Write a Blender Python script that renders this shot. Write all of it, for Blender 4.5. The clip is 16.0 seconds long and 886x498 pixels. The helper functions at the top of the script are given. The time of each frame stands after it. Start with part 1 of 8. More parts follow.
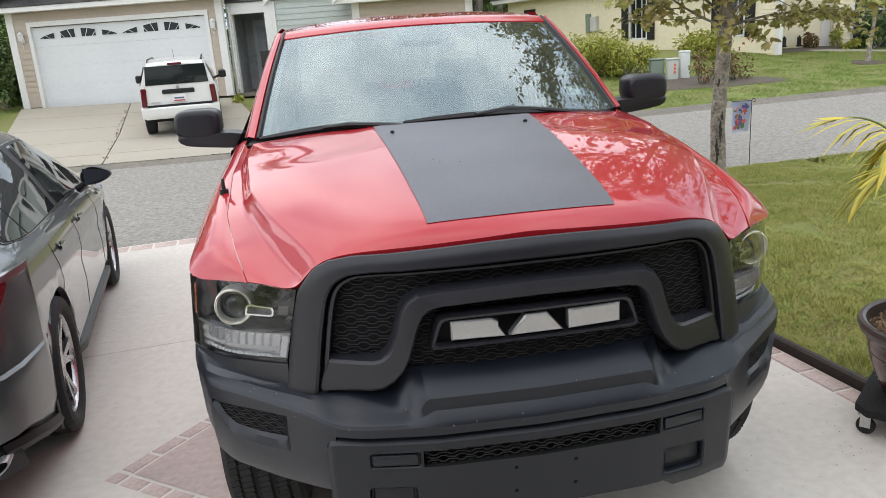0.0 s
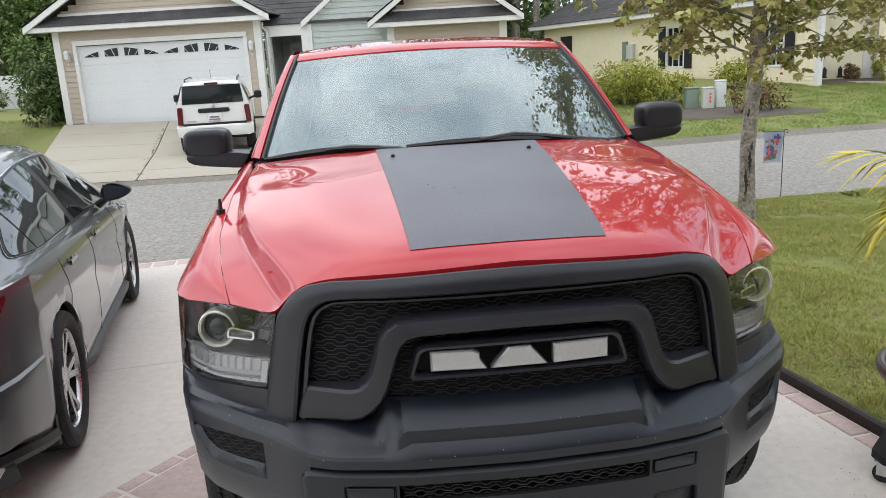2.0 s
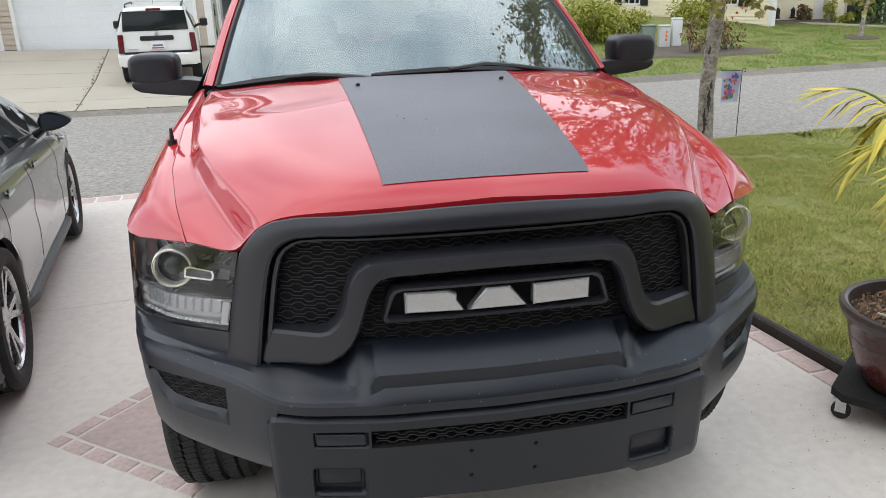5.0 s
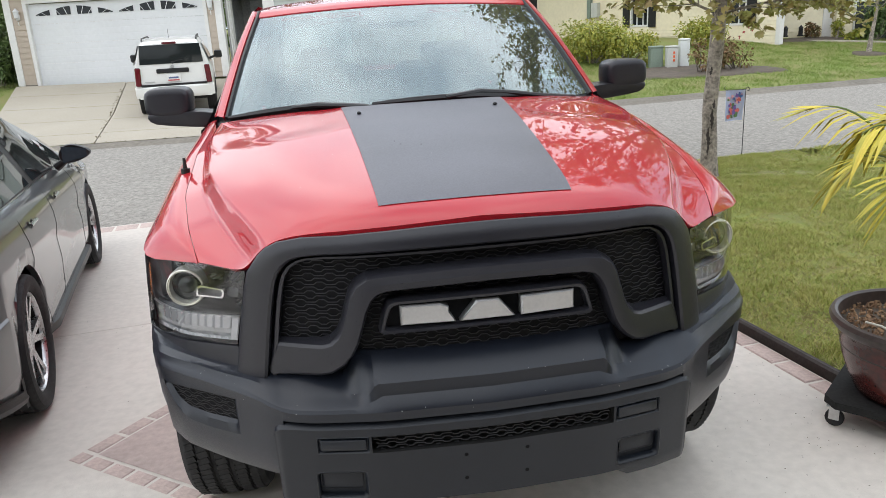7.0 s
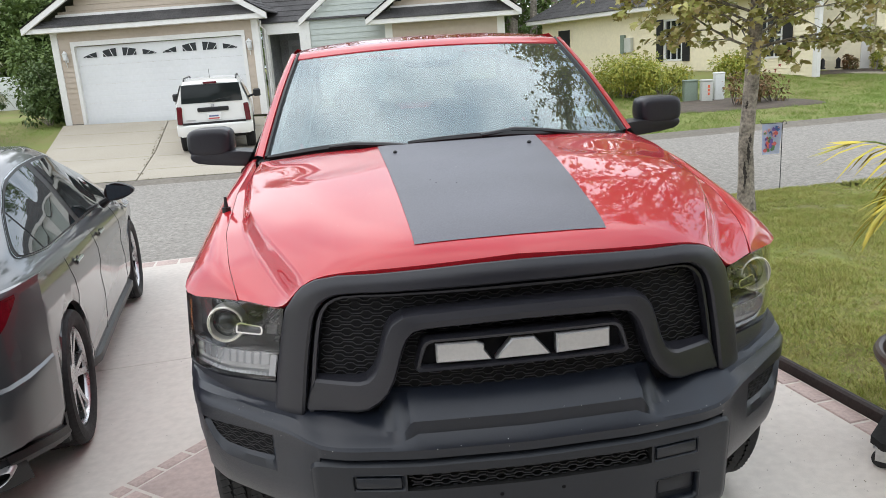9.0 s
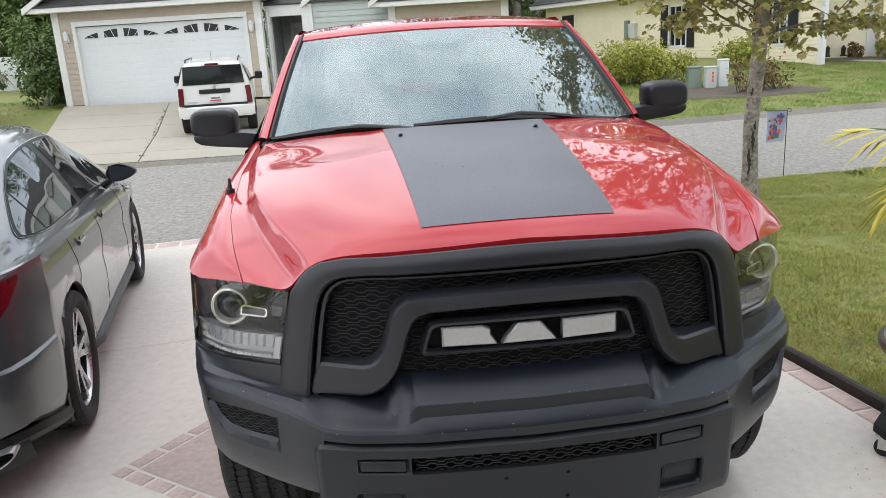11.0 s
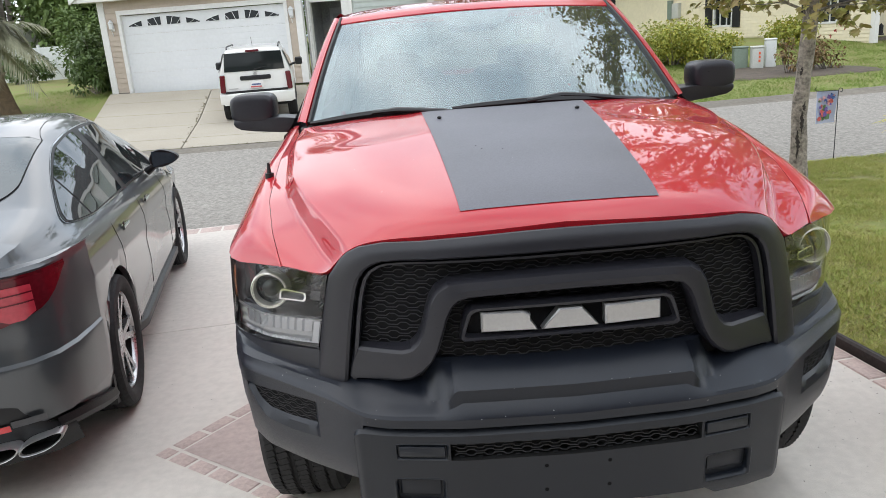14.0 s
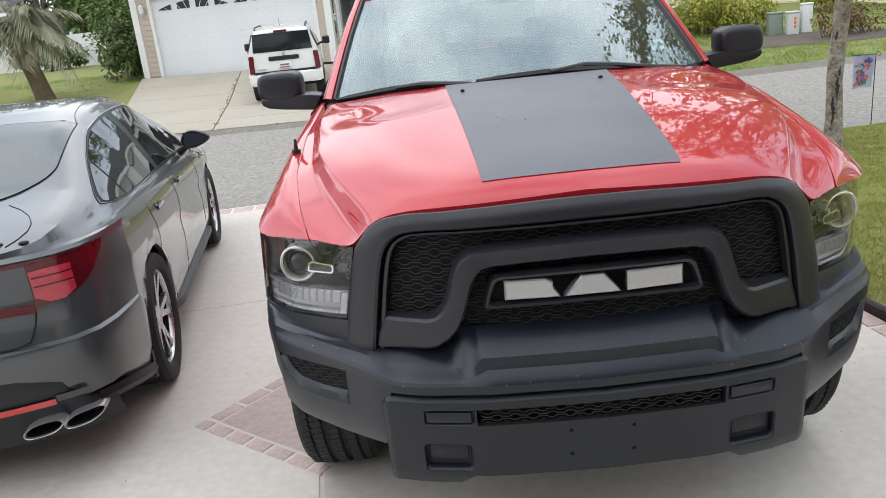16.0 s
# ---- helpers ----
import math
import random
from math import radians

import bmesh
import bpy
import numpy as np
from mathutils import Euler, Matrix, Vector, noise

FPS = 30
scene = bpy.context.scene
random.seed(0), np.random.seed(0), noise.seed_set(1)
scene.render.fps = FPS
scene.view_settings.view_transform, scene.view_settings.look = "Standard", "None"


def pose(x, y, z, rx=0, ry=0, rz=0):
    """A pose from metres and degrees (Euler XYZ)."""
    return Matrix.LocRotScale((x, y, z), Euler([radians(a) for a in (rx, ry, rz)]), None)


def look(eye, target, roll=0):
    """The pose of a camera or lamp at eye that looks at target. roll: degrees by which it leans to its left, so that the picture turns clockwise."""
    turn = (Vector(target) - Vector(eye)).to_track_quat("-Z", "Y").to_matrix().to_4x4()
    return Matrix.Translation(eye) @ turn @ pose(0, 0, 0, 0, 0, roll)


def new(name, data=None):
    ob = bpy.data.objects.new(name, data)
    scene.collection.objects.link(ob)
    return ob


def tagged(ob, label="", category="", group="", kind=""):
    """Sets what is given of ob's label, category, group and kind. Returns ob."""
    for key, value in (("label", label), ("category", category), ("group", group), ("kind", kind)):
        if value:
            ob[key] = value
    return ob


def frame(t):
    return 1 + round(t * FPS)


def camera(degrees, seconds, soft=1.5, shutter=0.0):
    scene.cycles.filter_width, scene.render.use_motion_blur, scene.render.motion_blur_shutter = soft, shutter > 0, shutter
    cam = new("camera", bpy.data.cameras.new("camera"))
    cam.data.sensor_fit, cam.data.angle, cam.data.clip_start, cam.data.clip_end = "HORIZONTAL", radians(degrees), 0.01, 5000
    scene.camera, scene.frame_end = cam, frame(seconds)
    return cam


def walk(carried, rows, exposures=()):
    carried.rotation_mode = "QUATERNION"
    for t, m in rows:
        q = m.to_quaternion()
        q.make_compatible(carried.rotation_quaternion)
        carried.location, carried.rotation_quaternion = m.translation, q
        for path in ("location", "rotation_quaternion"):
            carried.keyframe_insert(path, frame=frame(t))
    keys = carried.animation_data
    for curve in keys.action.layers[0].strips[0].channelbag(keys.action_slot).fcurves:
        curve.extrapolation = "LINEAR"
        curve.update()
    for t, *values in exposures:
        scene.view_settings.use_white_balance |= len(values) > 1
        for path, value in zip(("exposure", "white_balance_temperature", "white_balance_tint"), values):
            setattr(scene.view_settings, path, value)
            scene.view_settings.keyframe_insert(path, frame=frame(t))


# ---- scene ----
# ---- camera ----
cam = camera(60.71, 16.0, soft=0.8, shutter=0.0)
PATH = [
    (0, (-0.498, -1.813, 1.741), (-0.2359, 0.0954, 1.2015), -4.04),
    (0.5, (-0.481, -1.814, 1.740), (-0.1416, 0.0825, 1.2019), -3.51),
    (1, (-0.436, -1.816, 1.732), (-0.0671, 0.0798, 1.2136), -3.10),
    (1.5, (-0.386, -1.798, 1.724), (-0.0856, 0.1169, 1.2332), -2.98),
    (2, (-0.359, -1.776, 1.731), (-0.1782, 0.1585, 1.2561), -3.05),
    (2.5, (-0.351, -1.779, 1.724), (-0.2752, 0.1604, 1.2393), -3.21),
    (3, (-0.368, -1.763, 1.720), (-0.3194, 0.1694, 1.2081), -3.12),
    (3.5, (-0.443, -1.673, 1.716), (-0.3402, 0.2488, 1.1705), -2.77),
    (4, (-0.470, -1.616, 1.709), (-0.2871, 0.2878, 1.1232), -2.47),
    (4.5, (-0.451, -1.633, 1.704), (-0.1876, 0.2499, 1.0823), -1.85),
    (4.7, (-0.430, -1.640, 1.698), (-0.1384, 0.2327, 1.0606), -1.58),
    (6.8, (-0.365, -1.792, 1.717), (-0.0948, 0.0984, 1.1239), -3.03),
    (7, (-0.367, -1.800, 1.719), (-0.1074, 0.0976, 1.1426), -3.11),
    (7.5, (-0.371, -1.814, 1.732), (-0.1361, 0.0969, 1.1913), -3.54),
    (8, (-0.370, -1.817, 1.734), (-0.1626, 0.1077, 1.2315), -3.80),
    (8.2, (-0.371, -1.816, 1.737), (-0.1742, 0.1132, 1.2493), -3.94),
    (10.3, (-0.374, -1.815, 1.733), (-0.2052, 0.1180, 1.2492), -3.60),
    (10.5, (-0.376, -1.807, 1.733), (-0.2052, 0.1229, 1.2359), -3.57),
    (11, (-0.388, -1.801, 1.729), (-0.2133, 0.1215, 1.2062), -3.26),
    (11.5, (-0.394, -1.799, 1.727), (-0.2254, 0.1209, 1.1916), -3.06),
    (12, (-0.385, -1.781, 1.726), (-0.2351, 0.1379, 1.1814), -3.06),
    (12.5, (-0.391, -1.765, 1.724), (-0.2653, 0.1531, 1.1729), -3.17),
    (13, (-0.393, -1.762, 1.727), (-0.2899, 0.1575, 1.1750), -3.34),
    (13.5, (-0.396, -1.766, 1.727), (-0.3126, 0.1547, 1.1756), -3.61),
    (14, (-0.386, -1.772, 1.718), (-0.3173, 0.1482, 1.1636), -4.11),
    (14.5, (-0.359, -1.799, 1.717), (-0.2858, 0.1189, 1.1541), -4.73),
    (15, (-0.341, -1.807, 1.714), (-0.2670, 0.1073, 1.1386), -5.22),
    (15.5, (-0.344, -1.816, 1.714), (-0.3060, 0.0955, 1.1259), -5.61),
    (16, (-0.366, -1.811, 1.708), (-0.3861, 0.0955, 1.1032), -5.88),
]
walk(cam, [(t, look(eye, target, roll)) for t, eye, target, roll in PATH], [(0, -0.14, 6400, 10), (1, -0.17, 6450, 10), (3, -0.12, 6260, 10), (4.5, -0.15, 6300, 10), (7, -0.06, 6350, 10), (15, -0.06, 6320, 10), (16, -0.03, 6320, 10)])

# ---- light ----
world = bpy.data.worlds.new("overcast_sky")
scene.world = world
world.use_nodes = True
wn, wl = world.node_tree.nodes, world.node_tree.links
wn.clear()
sky = wn.new("ShaderNodeTexSky")
sky.sky_type, sky.sun_disc = "NISHITA", False
sky.sun_elevation, sky.sun_rotation = radians(58), radians(-75)
sky.air_density, sky.dust_density = 1.0, 6.0
clouds = wn.new("ShaderNodeTexNoise")
clouds.inputs["Scale"].default_value = 2.3
clouds.inputs["Detail"].default_value = 3.5
clouds.inputs["Roughness"].default_value = 0.5
ramp = wn.new("ShaderNodeValToRGB")
ramp.color_ramp.elements[0].position, ramp.color_ramp.elements[1].position = 0.38, 0.62
ramp.color_ramp.elements[0].color = (6.2, 7.5, 8.9, 1)
ramp.color_ramp.elements[1].color = (16.6, 16.7, 16.8, 1)
blend = wn.new("ShaderNodeMix")
blend.data_type = "RGBA"
blend.inputs["Factor"].default_value = 0.86
back = wn.new("ShaderNodeBackground")
back.inputs["Strength"].default_value = 0.15
wout = wn.new("ShaderNodeOutputWorld")
wl.new(clouds.outputs["Fac"], ramp.inputs["Fac"])
wl.new(sky.outputs["Color"], blend.inputs["A"])
wl.new(ramp.outputs["Color"], blend.inputs["B"])
wl.new(blend.outputs["Result"], back.inputs["Color"])
wl.new(back.outputs["Background"], wout.inputs["Surface"])

sun = new("sun", bpy.data.lights.new("sun", "SUN"))
sun.data.energy, sun.data.angle, sun.data.color = 0.6, radians(170), (1.0, 0.96, 0.9)
sun.matrix_world = look((-10.2, 6.7, 17.0), (0, 4, 0))


# ---- materials ----
def mat(name, col, rough=0.5, metal=0.0, var=0.12, s1=2.0, s2=30.0, bump=0.0, bs=150.0, coat=0.0, spec=0.5, trans=0.0, ior=1.45, alt=None, island=0.0):
    """A principled surface with colour varied at two scales, uneven gloss and fine relief."""
    m = bpy.data.materials.new(name)
    m.use_nodes = True
    n, l = m.node_tree.nodes, m.node_tree.links
    b = n["Principled BSDF"]
    b.inputs["Metallic"].default_value = metal
    b.inputs["Specular IOR Level"].default_value = spec
    b.inputs["Coat Weight"].default_value = coat
    b.inputs["Coat Roughness"].default_value = 0.012
    b.inputs["Coat IOR"].default_value = 1.5
    b.inputs["Transmission Weight"].default_value = trans
    b.inputs["IOR"].default_value = ior
    if trans:
        b.inputs["Specular Tint"].default_value = (0.74, 0.86, 0.92, 1)
        b.inputs["Base Color"].default_value = (*col, 1)
        b.inputs["Roughness"].default_value = rough
        return m
    co = n.new("ShaderNodeTexCoord")
    big, small = n.new("ShaderNodeTexNoise"), n.new("ShaderNodeTexNoise")
    for tex, s in ((big, s1), (small, s2)):
        tex.inputs["Scale"].default_value = s
        tex.inputs["Detail"].default_value = 5.0
        l.new(co.outputs["Object"], tex.inputs["Vector"])
    mix = n.new("ShaderNodeMix")
    mix.data_type = "RGBA"
    other = alt or tuple(c * (1 - 1.6 * var) for c in col)
    mix.inputs["A"].default_value = (*[min(1, c * (1 + var)) for c in col], 1)
    mix.inputs["B"].default_value = (*other, 1)
    add = n.new("ShaderNodeMath")
    add.operation = "ADD"
    half = n.new("ShaderNodeMapRange")
    half.inputs["From Min"].default_value, half.inputs["From Max"].default_value = 0.7, 1.3
    l.new(big.outputs["Fac"], add.inputs[0])
    l.new(small.outputs["Fac"], add.inputs[1])
    l.new(add.outputs[0], half.inputs["Value"])
    last = half.outputs["Result"]
    if island:
        geo, more = n.new("ShaderNodeNewGeometry"), n.new("ShaderNodeMix")
        more.data_type = "FLOAT"
        more.inputs["Factor"].default_value = island
        l.new(last, more.inputs["A"])
        l.new(geo.outputs["Random Per Island"], more.inputs["B"])
        last = more.outputs["Result"]
    l.new(last, mix.inputs["Factor"])
    l.new(mix.outputs["Result"], b.inputs["Base Color"])
    gloss = n.new("ShaderNodeMapRange")
    gloss.inputs["To Min"].default_value, gloss.inputs["To Max"].default_value = max(0.02, rough * 0.85), min(1, rough * 1.15)
    l.new(small.outputs["Fac"], gloss.inputs["Value"])
    l.new(gloss.outputs["Result"], b.inputs["Roughness"])
    if bump:
        fine, bp = n.new("ShaderNodeTexNoise"), n.new("ShaderNodeBump")
        fine.inputs["Scale"].default_value = bs
        fine.inputs["Detail"].default_value = 4.0
        l.new(co.outputs["Object"], fine.inputs["Vector"])
        bp.inputs["Strength"].default_value = bump
        bp.inputs["Distance"].default_value = 0.004
        l.new(fine.outputs["Fac"], bp.inputs["Height"])
        l.new(bp.outputs["Normal"], b.inputs["Normal"])
    return m


RED = mat("red_car_paint", (0.44, 0.007, 0.016), 0.45, 0.0, 0.03, 2, 300, coat=1.0, spec=0.15)
RED.node_tree.nodes["Principled BSDF"].inputs["Coat IOR"].default_value = 1.62
DECAL = mat("satin_black_vinyl", (0.120, 0.120, 0.138), 0.44, 0, 0.10, 3, 200, 0.06, 700)
PLASTIC = mat("dark_grey_moulded_plastic", (0.022, 0.022, 0.0275), 0.29, 0, 0.10, 3, 250, 0.12, 900)
BUMPER = mat("charcoal_satin_bumper_paint", (0.0110, 0.0138, 0.0215), 0.30, 0, 0.12, 3, 220, 0.10, 900)
INSERT = mat("black_grained_bumper_plastic", (0.0095, 0.0120, 0.0175), 0.36, 0, 0.12, 3, 220, 0.16, 900)
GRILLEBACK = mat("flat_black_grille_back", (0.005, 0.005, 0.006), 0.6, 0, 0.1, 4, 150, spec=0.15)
GRILLE = mat("dark_grille_plastic", (0.030, 0.030, 0.034), 0.42, 0, 0.1, 4, 150)
BLACK = mat("black_plastic", (0.012, 0.012, 0.013), 0.42, 0, 0.15, 4, 150, 0.05, 600)
MATTE = mat("matte_black", (0.010, 0.010, 0.010), 0.8, 0, 0.2, 4, 80)
RUBBER = mat("tyre_rubber", (0.022, 0.022, 0.023), 0.75, 0, 0.25, 5, 60, 0.25, 250)
CHROME = mat("chrome", (0.82, 0.82, 0.83), 0.10, 1.0, 0.02, 3, 60)
SILVER = mat("brushed_silver", (0.54, 0.54, 0.54), 0.36, 0.85, 0.05, 4, 120)
ALLOY = mat("machined_alloy", (0.60, 0.60, 0.61), 0.28, 0.9, 0.06, 4, 80)
DARKALLOY = mat("dark_grey_alloy", (0.10, 0.10, 0.105), 0.35, 0.7, 0.06, 4, 80)
GLASS = mat("clear_glass", (0.72, 0.84, 0.83), 0.0, trans=0.985, ior=2.1)
LENS = mat("clear_lamp_lens", (0.98, 0.98, 0.98), 0.01, trans=1.0)
LENS.node_tree.nodes["Principled BSDF"].inputs["IOR"].default_value = 1.30
LENS.node_tree.nodes["Principled BSDF"].inputs["Specular Tint"].default_value = (1, 1, 1, 1)
TINT = mat("tinted_glass", (0.018, 0.022, 0.022), 0.03, 0, 0.1, 3, 50, coat=0.35, spec=0.5)
REDLENS = mat("red_lamp_lens", (0.10, 0.005, 0.010), 0.12, 0, 0.2, 6, 60, coat=0.45)
AMBER = mat("amber_lens", (0.62, 0.16, 0.02), 0.15, 0, 0.2, 6, 60, coat=1.0)
GREYPAINT = mat("graphite_metallic_paint", (0.070, 0.075, 0.081), 0.36, 0.40, 0.03, 2, 400, coat=1.0)
WHITEPAINT = mat("white_car_paint", (0.74, 0.74, 0.715), 0.30, 0, 0.03, 3, 100, coat=0.7)
CLOTH = mat("dark_grey_seat_cloth", (0.050, 0.048, 0.046), 0.9, 0, 0.2, 6, 120, 0.2, 400)
TAN = mat("light_grey_trim", (0.22, 0.215, 0.20), 0.85, 0, 0.1, 5, 100)
CONCRETE = mat("cream_coated_concrete", (0.655, 0.606, 0.548), 0.62, 0, 0.07, 0.7, 22, 0.25, 180)
OLDCONCRETE = mat("weathered_concrete", (0.395, 0.362, 0.300), 0.85, 0, 0.13, 0.3, 45.0, 0.12, 90, alt=(0.34, 0.300, 0.235))
KERB = mat("grey_concrete_kerb", (0.19, 0.17, 0.14), 0.88, 0, 0.18, 0.8, 14, 0.3, 120)
ASPHALT = mat("worn_grey_asphalt", (0.335, 0.315, 0.285), 0.92, 0, 0.22, 22.0, 120, 1.0, 150, alt=(0.17, 0.16, 0.145), spec=0.2)
BRICK = mat("dusty_rose_paver", (0.54, 0.425, 0.385), 0.75, 0, 0.15, 4, 50, 0.3, 160)
PINK = mat("rose_coated_concrete", (0.49, 0.39, 0.355), 0.7, 0, 0.12, 1.5, 30, 0.25, 180)
EDGING = mat("black_brown_edging", (0.030, 0.022, 0.020), 0.6, 0, 0.25, 4, 60, 0.2, 120)
SOIL = mat("lawn_ground", (0.145, 0.190, 0.042), 0.95, 0, 0.25, 0.8, 14, 0.9, 50, alt=(0.23, 0.185, 0.08))
MULCH = mat("brown_bark_mulch", (0.058, 0.047, 0.038), 0.95, 0, 0.4, 6, 50, 0.9, 60, alt=(0.13, 0.105, 0.08))
GRASS = mat("grass_blades", (0.165, 0.258, 0.028), 0.6, 0, 0.2, 3.0, 12, alt=(0.50, 0.44, 0.15), island=0.6)
THATCH = mat("straw_thatch", (0.42, 0.34, 0.19), 0.8, 0, 0.2, 2, 20, alt=(0.16, 0.12, 0.06), island=0.7)
FARGRASS = mat("green_grass_blades", (0.112, 0.195, 0.022), 0.6, 0, 0.2, 0.8, 7, alt=(0.185, 0.245, 0.040), island=0.4)
BARK = mat("grey_bark", (0.33, 0.29, 0.245), 0.92, 0, 0.3, 9, 34, 1.0, 45, alt=(0.085, 0.075, 0.065))
LEAF = mat("olive_green_leaves", (0.30, 0.335, 0.085), 0.5, 0, 0.3, 2, 20, alt=(0.36, 0.26, 0.12), island=0.6)
SHRUB = mat("yellow_green_shrub_leaves", (0.13, 0.19, 0.030), 0.55, 0, 0.3, 3, 20, alt=(0.46, 0.40, 0.06), island=0.7)
DARKLEAF = mat("dark_green_leaves", (0.055, 0.095, 0.028), 0.55, 0, 0.3, 2, 20, alt=(0.11, 0.155, 0.045), island=0.6)
WOODS = mat("woodland_leaves", (0.070, 0.115, 0.032), 0.65, 0, 0.3, 1, 10, alt=(0.14, 0.19, 0.05), island=0.6)
REDLEAF = mat("reddish_brown_leaves", (0.17, 0.075, 0.035), 0.6, 0, 0.3, 3, 20, alt=(0.10, 0.11, 0.03), island=0.7)
FLOWER = mat("red_petals", (0.36, 0.045, 0.045), 0.6)
FROND = mat("yellow_palm_leaflets", (0.56, 0.44, 0.050), 0.5, 0, 0.2, 3, 20, alt=(0.27, 0.30, 0.04), island=0.65)
GREENFROND = mat("green_palm_leaflets", (0.16, 0.20, 0.035), 0.45, 0, 0.2, 3, 20, alt=(0.07, 0.12, 0.03), island=0.5)
GREYFROND = mat("grey_green_palm_leaflets", (0.27, 0.265, 0.175), 0.7, 0, 0.2, 3, 20, alt=(0.16, 0.165, 0.10), island=0.5)
STALK = mat("brown_palm_stalk", (0.115, 0.080, 0.045), 0.8, 0, 0.3, 8, 40, 0.6, 60)
POT = mat("oxblood_glazed_pot", (0.085, 0.018, 0.015), 0.25, 0, 0.25, 4, 40, 0.08, 60, coat=0.3, alt=(0.030, 0.014, 0.013))
POTRIM = mat("dark_brown_glaze", (0.065, 0.050, 0.045), 0.35, 0, 0.2, 5, 40)
STEEL = mat("galvanised_steel", (0.55, 0.55, 0.55), 0.35, 0.9, 0.1, 8, 80)
ROPE = mat("pale_rope", (0.62, 0.60, 0.52), 0.85, 0, 0.15, 20, 80)
BEIGE = mat("beige_vinyl_siding", (0.47, 0.395, 0.32), 0.55, 0, 0.05, 0.6, 8)
GREYSIDING = mat("grey_green_vinyl_siding", (0.46, 0.50, 0.475), 0.55, 0, 0.05, 0.6, 8)
YELLOW = mat("pale_yellow_vinyl_siding", (0.80, 0.725, 0.53), 0.55, 0, 0.05, 0.6, 8)
CREAMWHITE = mat("off_white_vinyl_siding", (0.62, 0.61, 0.56), 0.6, 0, 0.06, 0.6, 8)
TRIM = mat("white_painted_trim", (0.72, 0.71, 0.69), 0.5, 0, 0.04, 1, 12)
DOORWHITE = mat("white_steel_door", (0.68, 0.69, 0.70), 0.45, 0, 0.03, 1, 12)
SHINGLE = mat("dark_grey_shingles", (0.075, 0.072, 0.072), 0.9, 0, 0.3, 2, 25, 0.6, 40)
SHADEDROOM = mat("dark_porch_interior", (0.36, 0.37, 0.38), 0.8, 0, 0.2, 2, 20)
SHUTTER = mat("black_shutter", (0.016, 0.016, 0.018), 0.5, 0, 0.2, 3, 40)
BOXGREEN = mat("grey_green_utility_paint", (0.20, 0.25, 0.20), 0.6, 0, 0.1, 3, 30)
BOXGREY = mat("pale_grey_utility_paint", (0.52, 0.53, 0.49), 0.55, 0, 0.08, 3, 30)
ORANGE = mat("orange_warning_label", (0.75, 0.14, 0.05), 0.5)
FENCE = mat("white_vinyl_fence", (0.66, 0.68, 0.66), 0.5, 0, 0.06, 1, 12)


